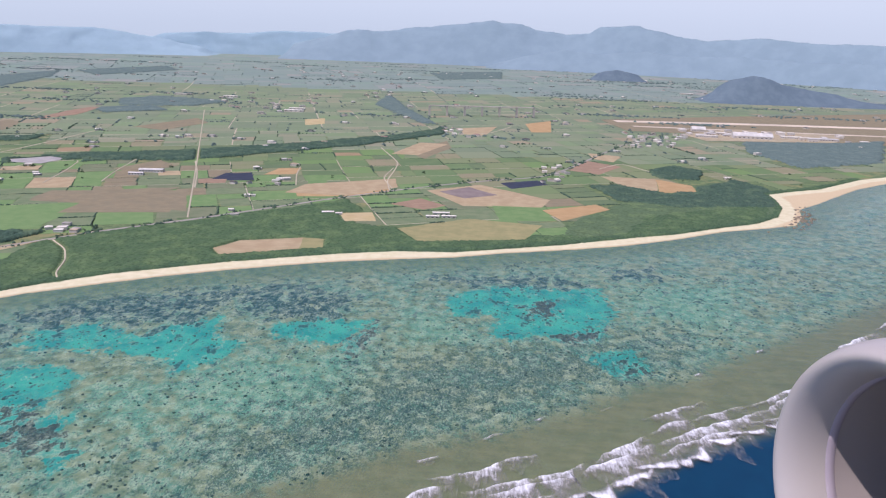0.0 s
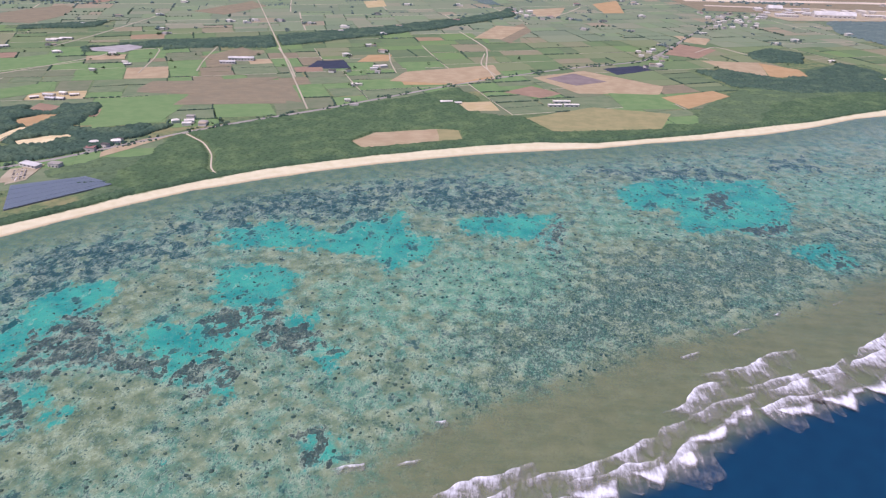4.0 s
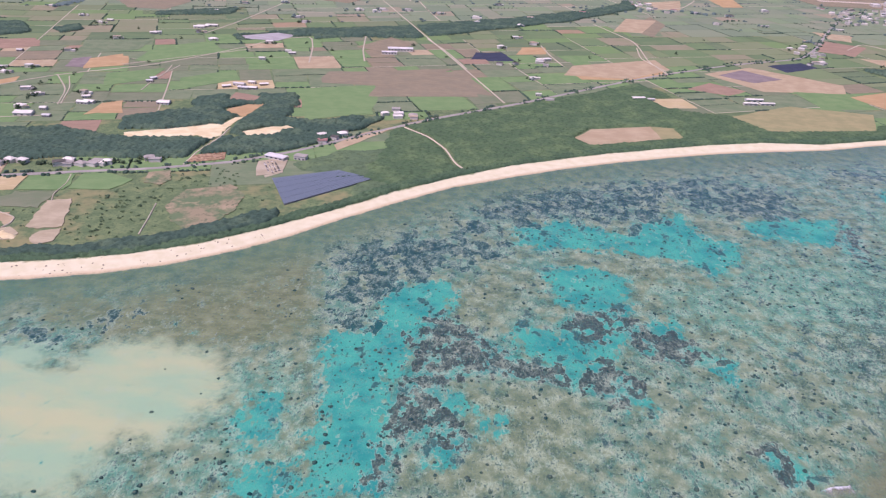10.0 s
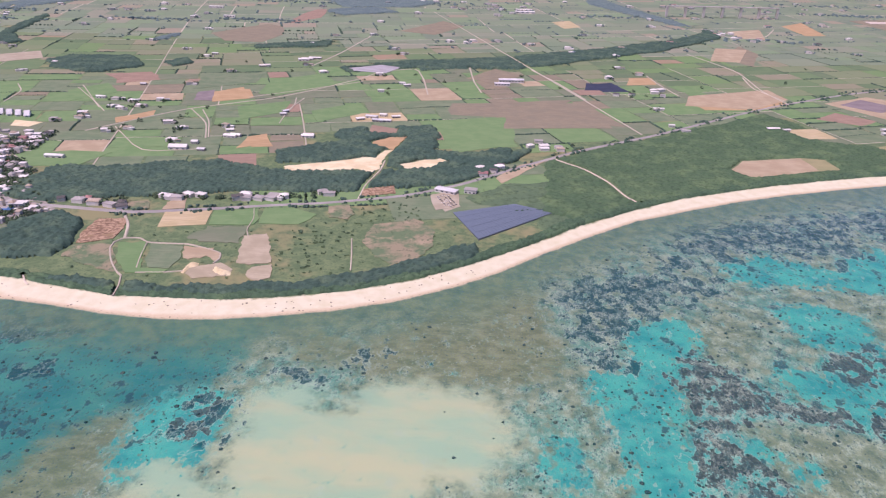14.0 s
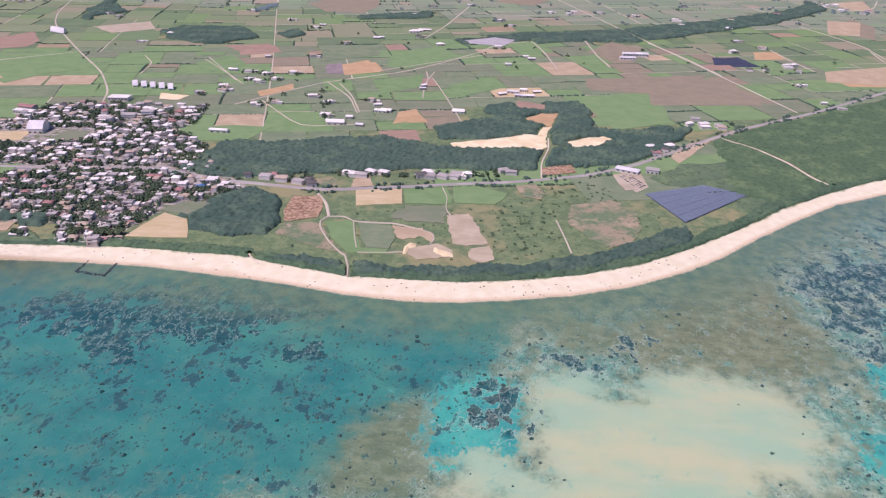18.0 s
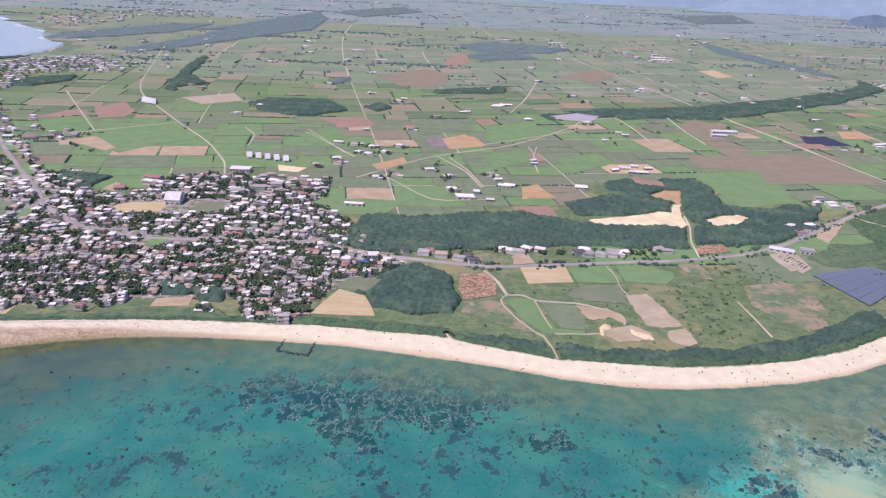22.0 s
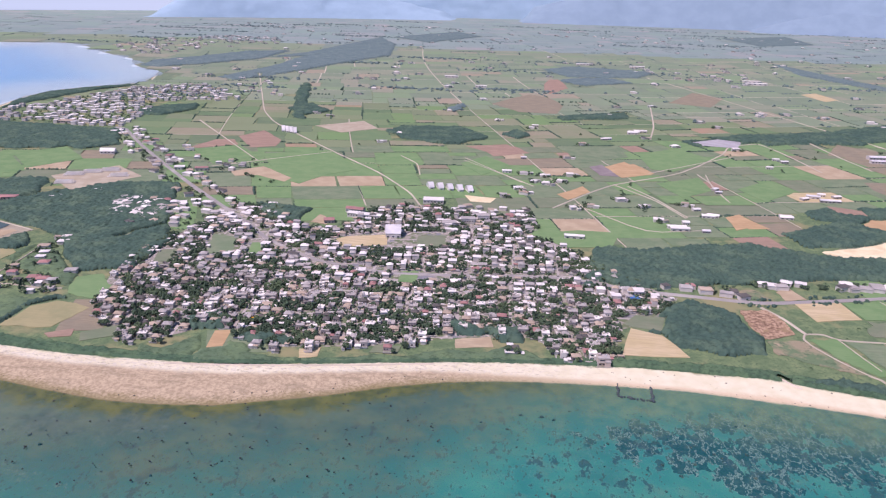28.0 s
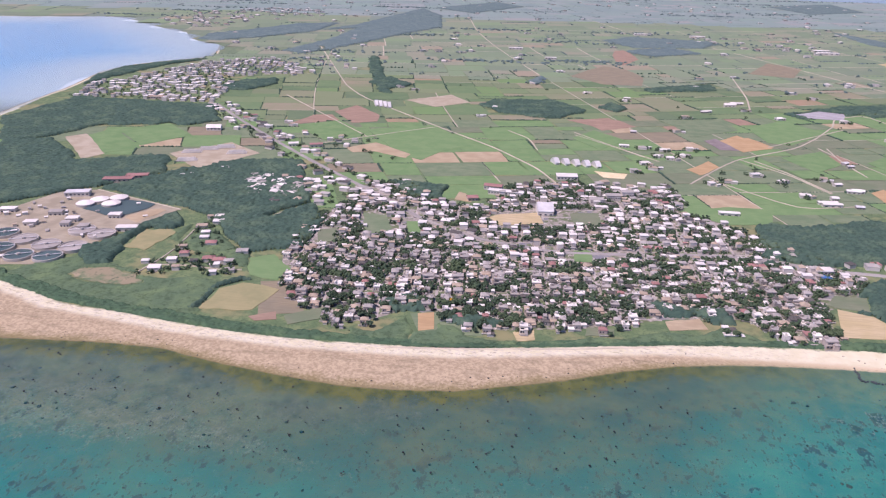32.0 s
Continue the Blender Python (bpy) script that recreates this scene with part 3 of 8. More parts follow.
# turquoise pools, tinted shallows, weed and coral beds, pale sand, brown flats and the deeper lagoon
zone("weed", [(-776, 303), (-761, 327), (-742, 297), (-760, 285)])
zone("bed", [(-744, 276), (-734, 282), (-731, 271), (-740, 271)])
zone("bed", [(-714, 285), (-702, 289), (-700, 281), (-709, 279)])
zone("bed", [(-687, 293), (-680, 294), (-678, 285), (-683, 286)])
zone("weed", [(-669, 318), (-645, 322), (-645, 309), (-663, 309)])
zone("bed", [(-649, 274), (-641, 275), (-641, 269), (-646, 269)])
zone("bed", [(-642, 277), (-635, 278), (-632, 267), (-638, 267)])
zone("bed", [(-629, 216), (-623, 219), (-622, 214), (-628, 213)])
zone("weed", [(-789, 341), (-754, 340), (-734, 325), (-763, 318)])
zone("bed", [(-815, 319), (-802, 324), (-798, 313), (-810, 313)])
zone("weed", [(-788, 342), (-749, 339), (-760, 297), (-782, 301), (-806, 319)])
zone("bed", [(-822, 321), (-811, 321), (-815, 313), (-821, 317)])
zone("bed", [(-840, 307), (-832, 306), (-835, 301), (-839, 303)])
zone("weed", [(-668, 315), (-648, 322), (-642, 307), (-659, 305)])
zone("weed", [(-779, 310), (-765, 335), (-732, 327), (-732, 300), (-741, 284)])
zone("bed", [(-708, 311), (-700, 314), (-698, 306), (-704, 306)])
zone("bed", [(-690, 300), (-685, 302), (-680, 294), (-685, 292)])
zone("bed", [(-681, 306), (-676, 305), (-671, 292), (-676, 294)])
zone("bed", [(-664, 314), (-658, 317), (-656, 307), (-661, 307)])
zone("bed", [(-655, 318), (-647, 316), (-647, 307), (-652, 310)])
zone("bed", [(-649, 272), (-642, 272), (-641, 266), (-646, 266)])
zone("bed", [(-640, 274), (-634, 276), (-631, 264), (-636, 264)])
zone("bed", [(-744, 276), (-735, 280), (-730, 270), (-739, 269)])
zone("lagoon", [(-999, 351), (-817, 384), (-645, 401), (-530, 408), (-565, 283), (-904, 229)])
zone("lagoon", [(-907, 356), (-628, 424), (-658, 315), (-906, 275)])
zone("lagoon", [(-938, 294), (-700, 312), (-682, 204), (-840, 180)])
zone("lagoon", [(-988, 268), (-815, 298), (-768, 195), (-898, 175)])
zone("lagoon", [(-1136, 272), (-1009, 323), (-877, 351), (-899, 259), (-1074, 230)])
zone("lagoon", [(-1275, 262), (-1190, 262), (-1110, 262), (-1020, 262), (-1010, 180), (-1300, 150)])
zone("weed", [(-837, 332), (-756, 368), (-678, 383), (-643, 354), (-709, 313), (-793, 307)])
zone("lagoon", [(-879, 360), (-753, 366), (-647, 356), (-595, 352), (-557, 352), (-561, 314), (-596, 282), (-626, 269), (-617, 215), (-756, 196)])
zone("lagoon", [(-717, 349), (-567, 355), (-553, 322), (-554, 302), (-593, 276), (-587, 225), (-627, 221)])
zone("lagoon", [(-1016, 293), (-739, 378), (-761, 292), (-1023, 249)])
zone("pool", [(-361, 338), (-341, 346), (-334, 364), (-337, 379), (-330, 396), (-304, 403), (-296, 394), (-302, 368), (-315, 354), (-320, 332), (-316, 318), (-325, 307), (-327, 294), (-321, 282), (-324, 266), (-321, 255), (-327, 241), (-325, 229), (-355, 226), (-348, 243), (-353, 256), (-349, 275), (-355, 295), (-361, 317)])
zone("pool", [(-236, 429), (-208, 433), (-190, 420), (-195, 380), (-218, 381), (-229, 389), (-236, 404)])
zone("pool", [(-255, 485), (-223, 504), (-193, 494), (-177, 478), (-201, 462), (-236, 461), (-251, 464)])
zone("pool", [(-255, 361), (-238, 352), (-225, 333), (-209, 355), (-197, 374), (-199, 357), (-214, 329), (-233, 313), (-241, 323), (-256, 337), (-263, 349)])
zone("pool", [(-302, 257), (-296, 262), (-289, 257), (-296, 248), (-302, 250)])
zone("pool", [(-301, 296), (-292, 291), (-289, 281), (-297, 281)])
zone("pool", [(-277, 275), (-270, 278), (-273, 268)])
zone("pool", [(-389, 263), (-386, 279), (-379, 286), (-376, 264), (-380, 250)])
zone("pool", [(-382, 223), (-376, 237), (-362, 236), (-357, 225)])
zone("bed", [(-320, 348), (-302, 368), (-279, 347), (-258, 329), (-243, 316), (-217, 310), (-220, 299), (-245, 308), (-278, 313), (-296, 306), (-302, 298), (-289, 273), (-286, 259), (-298, 263), (-311, 260), (-317, 246), (-322, 239), (-325, 252), (-327, 266), (-320, 274), (-323, 294), (-313, 323)])
zone("bed", [(-238, 363), (-225, 354), (-206, 345), (-195, 380), (-226, 377)])
zone("bed", [(-330, 241), (-322, 249), (-315, 236), (-318, 229), (-330, 228)])
zone("weed", [(-364, 354), (-358, 367), (-347, 371), (-337, 366), (-341, 347), (-356, 340)])
zone("weed", [(-374, 384), (-380, 442), (-352, 463), (-309, 469), (-265, 475), (-266, 449), (-281, 431), (-312, 412), (-334, 389), (-347, 371), (-360, 361)])
zone("weed", [(-294, 509), (-250, 547), (-190, 580), (-123, 602), (-130, 565), (-201, 533), (-237, 497), (-266, 493)])
zone("weed", [(-561, 273), (-563, 288), (-558, 300), (-542, 297), (-538, 279), (-543, 270)])
zone("weed", [(-530, 324), (-517, 328), (-507, 324), (-512, 316)])
zone("weed", [(-492, 345), (-487, 354), (-475, 353), (-476, 340), (-487, 336)])
zone("weed", [(-171, 516), (-148, 535), (-142, 515), (-161, 493), (-174, 496)])
zone("flat", [(-293, 302), (-252, 302), (-222, 292), (-237, 237), (-316, 229), (-312, 246), (-293, 248), (-283, 263), (-287, 274), (-297, 293)])
zone("flat", [(-299, 400), (-268, 425), (-257, 385), (-284, 352), (-301, 374)])
zone("flat", [(-376, 257), (-362, 274), (-354, 267), (-355, 242), (-369, 234)])
zone("flat", [(-377, 336), (-368, 337), (-365, 290), (-373, 297)])
zone("pale", [(-563, 252), (-545, 247), (-531, 241), (-540, 263), (-532, 276), (-539, 293), (-532, 308), (-511, 314), (-499, 297), (-486, 298), (-474, 321), (-448, 323), (-422, 315), (-409, 303), (-402, 277), (-413, 268), (-417, 249), (-439, 247), (-446, 230), (-442, 217), (-536, 208)])
zone("brown", [(-532, 364), (-489, 357), (-464, 386), (-429, 428), (-393, 440), (-379, 383), (-375, 347), (-394, 326), (-435, 319), (-476, 325), (-496, 339), (-518, 330)])
zone("tint", [(-373, 316), (-392, 309), (-400, 286), (-404, 261), (-415, 239), (-437, 240), (-440, 217), (-359, 225), (-364, 273)])
zone("tint", [(-499, 297), (-488, 303), (-495, 310), (-505, 306)])
zone("pool", [(-252, 480), (-216, 505), (-199, 487), (-204, 468), (-235, 464)])
zone("pool", [(-188, 461), (-174, 490), (-152, 513), (-128, 526), (-121, 487), (-98, 481), (-111, 453), (-129, 435), (-145, 457)])
zone("pool", [(-82, 516), (-53, 531), (-9, 531), (-27, 489), (-58, 495), (-77, 500)])
zone("pool", [(-234, 356), (-208, 377), (-199, 359), (-205, 342), (-224, 335), (-221, 325), (-229, 324)])
zone("pool", [(-155, 328), (-149, 336), (-150, 321)])
zone("pool", [(-204, 307), (-200, 303), (-202, 294), (-205, 295)])
zone("pool", [(-147, 266), (-140, 264), (-136, 253), (-147, 252)])
zone("pool", [(-180, 370), (-169, 371), (-168, 357), (-178, 354)])
zone("bed", [(-271, 325), (-254, 326), (-226, 319), (-215, 330), (-203, 321), (-199, 307), (-206, 293), (-223, 301), (-246, 311), (-267, 315)])
zone("bed", [(-205, 377), (-173, 362), (-150, 336), (-163, 330), (-193, 338)])
zone("bed", [(-2, 532), (-2, 502), (-15, 464), (-26, 480)])
zone("bed", [(-155, 270), (-146, 272), (-135, 255), (-133, 250), (-151, 249)])
zone("weed", [(-295, 494), (-268, 565), (-221, 572), (-184, 565), (-138, 559), (-142, 519), (-186, 508), (-229, 508), (-252, 480), (-270, 498), (-281, 450)])
zone("weed", [(-134, 597), (-81, 619), (-25, 587), (-35, 533), (-62, 530), (-97, 530), (-113, 539)])
zone("weed", [(-173, 510), (-148, 526), (-157, 500), (-174, 492)])
zone("flat", [(-187, 488), (-151, 440), (-140, 411), (-177, 393), (-196, 443)])
zone("tint", [(-111, 453), (-26, 480), (-56, 356), (-123, 386)])
zone("tint", [(-190, 420), (-119, 428), (-101, 341), (-159, 369)])
zone("pool", [(55, 593), (81, 610), (77, 555), (60, 553)])
zone("pool", [(91, 531), (120, 553), (118, 514), (94, 510)])
zone("pool", [(134, 602), (186, 621), (185, 566), (175, 520), (134, 516), (131, 560)])
zone("pool", [(158, 487), (194, 499), (199, 461), (171, 458)])
zone("weed", [(33, 646), (87, 653), (170, 662), (189, 633), (83, 622)])
zone("weed", [(215, 687), (264, 698), (257, 664), (212, 659)])
zone("bed", [(134, 516), (182, 542), (171, 509), (141, 506)])
zone("bed", [(183, 481), (201, 465), (175, 446)])
zone("tint", [(210, 651), (350, 667), (284, 530), (199, 567)])
zone("tint", [(-143, 452), (7, 484), (1, 402), (-48, 360), (-115, 366)])
zone("tint", [(30, 556), (48, 546), (59, 507), (44, 499)])
zone("tint", [(108, 493), (71, 531), (5, 599), (15, 485)])
zone("coral", [(-80, 357), (-31, 406), (23, 467), (108, 493), (238, 526), (226, 476), (127, 412), (15, 332), (-60, 307)])
zone("flat", [(8, 525), (53, 529), (84, 472), (22, 449)])
zone("pool", [(-582, 278), (-576, 296), (-560, 303), (-547, 296), (-544, 275), (-546, 255), (-557, 259), (-572, 253), (-575, 242), (-582, 255)])
zone("bed", [(-563, 294), (-548, 296), (-544, 271), (-560, 268)])
zone("bed", [(-649, 275), (-643, 278), (-640, 272), (-647, 271)])
zone("bed", [(-642, 280), (-637, 283), (-634, 271), (-638, 270)])
zone("pale", [(-571, 239), (-557, 258), (-541, 247), (-538, 227), (-570, 223)])
zone("brown", [(-624, 242), (-615, 265), (-591, 285), (-584, 270), (-582, 238), (-573, 223), (-622, 216)])
zone("tint", [(-544, 327), (-489, 318), (-491, 299), (-507, 301), (-538, 313)])
zone("tint", [(-525, 348), (-513, 356), (-501, 341), (-520, 328)])
zone("pool", [(54, 587), (68, 606), (89, 618), (122, 632), (151, 621), (189, 629), (195, 575), (175, 530), (133, 519), (103, 527), (93, 559), (70, 561)])
zone("bed", [(115, 580), (147, 596), (146, 564), (120, 549)])
zone("weed", [(118, 644), (179, 654), (190, 634), (151, 618), (121, 626)])
REEF_EDGE = [(-1500, -300), (-900, -160), (-500, -25), (-250, 108), (-110, 188), (-40, 226), (11, 249), (60, 286), (133, 315), (208, 366), (260, 391), (401, 496), (560, 606), (800, 770), (1200, 950), (5600, 1270)]


def ground():
    def spread(lo, hi, step, ends):
        core = list(np.arange(lo, hi, step))
        for end in ends:
            x, s = (core[-1], step) if end > hi else (core[0], -step)
            while abs(x - end) > abs(s) * 1.5:
                s *= 1.22
                x += s
                core.append(x) if end > hi else core.insert(0, x)
            core.append(end) if end > hi else core.insert(0, end)
        return np.array(core)

    xs = spread(-1420, 700, 4.0, (-5600, 5600))
    ys = np.concatenate([spread(-260, 180, 11.0, (-900,)), np.arange(180, 760, 4.0), np.arange(764, 1260, 9.0), spread(1260, 2400, 30.0, (5700,))])
    ys = np.unique(ys)
    gx, gy = np.meshgrid(xs, ys)
    p = np.stack([gx.ravel(), gy.ravel()], -1)
    water, green = signed(p, LAND_WATER), signed(p, LAND_GREEN)
    z = np.clip(water * 0.06, -1.6, LAND)
    nx, ny = len(xs), len(ys)
    i = np.arange(nx * ny).reshape(ny, nx)
    quads = np.stack([i[:-1, :-1], i[:-1, 1:], i[1:, 1:], i[1:, :-1]], -1).reshape(-1, 4)
    me = mesh_fast("ground", np.c_[p, z], quads, M_GROUND)
    edge = signed(p, REEF_EDGE + [(5600, 6000), (-5600, 6000), (-5600, -260)])
    deep = np.clip(0.5 - edge / 14, 0, 1)
    bay = np.clip((-1680 - p[:, 0]) / 40, 0, 1) * np.clip((p[:, 1] - 860) / 120, 0, 1)
    left_deep = np.clip((-1330 - p[:, 0]) / 260, 0, 1) * np.clip((300 - p[:, 1]) / 80, 0, 1)
    crest = np.clip(1.15 - np.abs(np.maximum(edge - 46, 0)) / 46, 0, 1) * (edge > -10) * np.clip((p[:, 0] + 190) / 120, 0.15, 1)
    fields = {
        "from_water": water, "from_green": green, "bay": bay, "pool": blotch(p, "pool", 13), "tint": blotch(p, "tint", 26), "weed": blotch(p, "weed", 13), "bed": blotch(p, "bed", 9),
        "pale": blotch(p, "pale", 20), "lagoon": blotch(p, "lagoon", 26),
        "crest": crest, "brown": blotch(p, "brown", 22), "flat": blotch(p, "flat", 30), "coral": blotch(p, "coral", 40),
        "deep": np.clip(deep + left_deep, 0, 1),
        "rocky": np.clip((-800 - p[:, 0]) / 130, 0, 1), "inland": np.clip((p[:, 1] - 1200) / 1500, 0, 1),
    }
    for name, values in fields.items():
        layer = me.attributes.new(name, "FLOAT", "POINT")
        layer.data.foreach_set("value", values.astype(np.float32))
    me.polygons.foreach_set("use_smooth", [True] * len(me.polygons))
    return tagged(new("ground", me), "flat coastal land, white beach and coral seabed", "ground", kind="structure")


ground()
sea = new("water", mesh_of("water", [(-5600, -900, 0), (5600, -900, 0), (5600, 5700, 0), (-5600, 5700, 0)], [(0, 1, 2, 3)], M_WATER))
tagged(sea, "clear shallow turquoise sea over a coral reef", "water", kind="structure")


# ---- far hills ----
def ridge(name, crest, depth, material, seed, label, rough=1.0):
    """A range of hills: crest as (x, y, height) corners, falling off to both sides, cut by gullies."""
    rng = np.random.default_rng(seed)
    c = np.array(crest, float)
    along = np.r_[0, np.cumsum(np.hypot(*np.diff(c[:, :2], axis=0).T))]
    n, rows = max(24, int(along[-1] / 18)), 26
    s = np.linspace(0, along[-1], n)
    base = np.stack([np.interp(s, along, c[:, k]) for k in range(3)], -1)
    verts = []
    for j in range(rows):
        v = j / (rows - 1) * 2 - 1
        for i in range(n):
            x, y, h = base[i]
            h *= min(1.0, i / 4, (n - 1 - i) / 4)
            fold = noise.fractal(Vector((x / 150, y / 150 + v * 2.2, seed)), 0.8, 2.1, 5)
            fall = max(0.0, 1 - abs(v) ** 1.15)
            height = h * fall * (1 + 0.38 * rough * fold * (1 - fall * 0.75)) + 5 * rough * noise.noise(Vector((x / 22, v * 6, seed))) * fall
            verts.append((x + 20 * fold, y + v * depth, LAND - 1 + max(0, height)))
    faces = [(j * n + i, j * n + i + 1, (j + 1) * n + i + 1, (j + 1) * n + i) for j in range(rows - 1) for i in range(n - 1)]
    return tagged(new(name, mesh_of(name, verts, faces, material, smooth=True)), label, "mountain", kind="structure")


# forest colours with the blue of haze painted in, more for farther hills
M_HILL_FAR = hill_material("hazed_forest_hills", srgb(126, 148, 152), srgb(132, 154, 158), 0.012)
M_HILL_FAINT = hill_material("hazed_farthest_hills", srgb(146, 172, 176), srgb(152, 178, 182), 0.012)
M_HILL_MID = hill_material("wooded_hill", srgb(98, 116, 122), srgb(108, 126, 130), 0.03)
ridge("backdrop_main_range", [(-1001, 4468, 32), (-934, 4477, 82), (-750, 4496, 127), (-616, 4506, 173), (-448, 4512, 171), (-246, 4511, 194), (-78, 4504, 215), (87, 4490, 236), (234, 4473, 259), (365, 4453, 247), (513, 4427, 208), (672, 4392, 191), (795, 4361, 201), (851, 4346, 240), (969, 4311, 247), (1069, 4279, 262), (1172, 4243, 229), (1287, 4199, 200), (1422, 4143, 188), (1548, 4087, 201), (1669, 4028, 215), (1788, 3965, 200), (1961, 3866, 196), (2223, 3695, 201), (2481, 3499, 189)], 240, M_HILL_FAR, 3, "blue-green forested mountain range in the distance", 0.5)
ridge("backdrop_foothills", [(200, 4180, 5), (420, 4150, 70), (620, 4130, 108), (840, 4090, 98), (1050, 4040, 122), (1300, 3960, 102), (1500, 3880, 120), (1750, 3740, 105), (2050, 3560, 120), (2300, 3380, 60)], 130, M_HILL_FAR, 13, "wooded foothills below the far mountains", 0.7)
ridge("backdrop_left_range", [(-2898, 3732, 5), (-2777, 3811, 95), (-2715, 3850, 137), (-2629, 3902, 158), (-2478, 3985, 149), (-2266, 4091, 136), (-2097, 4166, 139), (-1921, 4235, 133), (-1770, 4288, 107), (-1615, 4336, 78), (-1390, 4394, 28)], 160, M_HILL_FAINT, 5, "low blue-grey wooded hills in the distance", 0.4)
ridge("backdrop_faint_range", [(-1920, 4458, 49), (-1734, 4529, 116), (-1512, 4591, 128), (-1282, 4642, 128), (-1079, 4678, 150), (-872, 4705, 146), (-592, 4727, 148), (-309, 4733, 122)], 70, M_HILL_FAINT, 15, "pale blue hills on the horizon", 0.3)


def haze_bank():
    """The pale hazy air over the horizon, a plain curved backdrop far behind the hills."""
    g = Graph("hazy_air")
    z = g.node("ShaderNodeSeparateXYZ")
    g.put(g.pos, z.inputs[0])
    # the shell glows by itself: haze brightness added as emission, paler upwards
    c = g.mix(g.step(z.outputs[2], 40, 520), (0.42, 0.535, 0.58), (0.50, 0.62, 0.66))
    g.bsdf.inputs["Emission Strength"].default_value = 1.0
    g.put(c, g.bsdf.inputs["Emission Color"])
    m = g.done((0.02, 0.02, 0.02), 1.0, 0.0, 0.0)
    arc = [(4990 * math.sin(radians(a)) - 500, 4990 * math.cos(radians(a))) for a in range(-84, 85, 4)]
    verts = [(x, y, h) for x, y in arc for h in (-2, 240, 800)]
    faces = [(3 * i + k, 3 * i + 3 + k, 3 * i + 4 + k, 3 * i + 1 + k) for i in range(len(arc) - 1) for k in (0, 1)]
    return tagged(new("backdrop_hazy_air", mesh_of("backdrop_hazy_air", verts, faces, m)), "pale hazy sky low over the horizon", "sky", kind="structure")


haze_bank()
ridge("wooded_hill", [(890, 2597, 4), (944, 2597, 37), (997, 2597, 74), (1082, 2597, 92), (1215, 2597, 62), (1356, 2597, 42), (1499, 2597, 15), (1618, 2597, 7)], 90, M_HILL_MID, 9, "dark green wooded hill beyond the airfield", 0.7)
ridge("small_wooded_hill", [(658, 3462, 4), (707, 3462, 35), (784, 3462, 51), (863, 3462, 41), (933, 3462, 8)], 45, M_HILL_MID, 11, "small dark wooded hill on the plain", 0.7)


# ---- fields ----
FIELDS = []


def field(kind, outline, label, up=0.0, step=14.0, by=0.9):
    rng = random.Random(len(FIELDS) + 17)
    FIELDS.append(outline)
    shape = ragged(outline, rng, step, by)
    bm = slab(shape, LAND - 0.3, LAND + 0.25 + 0.0016 * len(FIELDS) + up)
    me = bpy.data.meshes.new("field")
    bm.to_mesh(me), bm.free()
    me.materials.append(M_SOIL[kind])
    return tagged(new("field", me), label, "field")


TILLED, CROP, BARE, STRAW = "bare reddish-brown tilled earth field", "bright green sugar-cane field", "bare tan earth field", "dry straw-coloured field"
# east part, towards the airfield
field("tan", [(-190, 698), (-171, 728), (-107, 748), (-103, 707), (-177, 678)], "bare pale-brown field behind the beach")
field("dry", [(-107, 748), (-84, 746), (-80, 714), (-103, 707)], "yellow-green grass strip beside a bare field")
field("orange", [(171, 913), (249, 957), (263, 931), (190, 862)], "bare orange earth field behind the beach")
field("tan", [(16, 1002), (94, 1054), (189, 973), (173, 928), (68, 920)], BARE)
field("purple", [(35, 998), (77, 1035), (116, 991), (70, 962)], "field under dull purple mulch sheet", 0.15)
field("navy", [(124, 1072), (183, 1103), (197, 1073), (139, 1035)], "field under dark netting")
field("green", [(106, 927), (165, 927), (183, 861), (113, 850)], CROP)
field("red", [(-28, 914), (11, 952), (46, 917), (17, 891)], TILLED)
field("dry", [(-8, 800), (75, 855), (163, 837), (137, 774), (18, 751)], "olive-green pasture behind the shore scrub")
field("straw", [(-86, 858), (-45, 867), (-37, 828), (-73, 820)], STRAW)
field("tan", [(291, 1154), (379, 1149), (357, 1048), (317, 1075)], BARE)
field("orange", [(379, 1149), (425, 1107), (419, 1058), (360, 1048)], "bare orange earth field")
field("red", [(245, 1197), (293, 1291), (345, 1248), (291, 1168)], TILLED)
field("tan", [(308, 1377), (368, 1353), (339, 1289), (308, 1317)], BARE)
field("orange", [(223, 1775), (294, 1849), (270, 1644), (224, 1632)], "bare orange earth field")
field("tan", [(64, 1652), (151, 1704), (119, 1562), (71, 1565)], BARE)
field("brown", [(-462, 878), (-468, 916), (-364, 934), (-298, 922), (-267, 837), (-347, 861), (-415, 855)], "broad brown fallow field")
field("red", [(-316, 1017), (-281, 1035), (-271, 1002), (-306, 991)], TILLED)
field("orange", [(-169, 980), (-105, 1029), (-40, 1041), (-35, 986), (-85, 949), (-155, 937)], "bare orange-tan earth field")
field("green", [(-479, 811), (-421, 854), (-395, 817), (-415, 770), (-447, 758)], CROP)
field("green", [(-162, 1046), (-140, 1063), (-127, 1013), (-155, 1008)], CROP)
field("navy", [(-290, 1063), (-255, 1079), (-236, 1024), (-274, 1017)], "field under dark netting")
field("dull", [(-39, 1387), (25, 1424), (19, 1265), (-35, 1253)], "dull green cane field")
field("brown", [(-35, 1324), (36, 1462), (48, 1381), (0, 1250)], "brown fallow field beside a stream")
field("straw", [(-302, 1704), (-261, 1737), (-244, 1640), (-282, 1610)], STRAW)
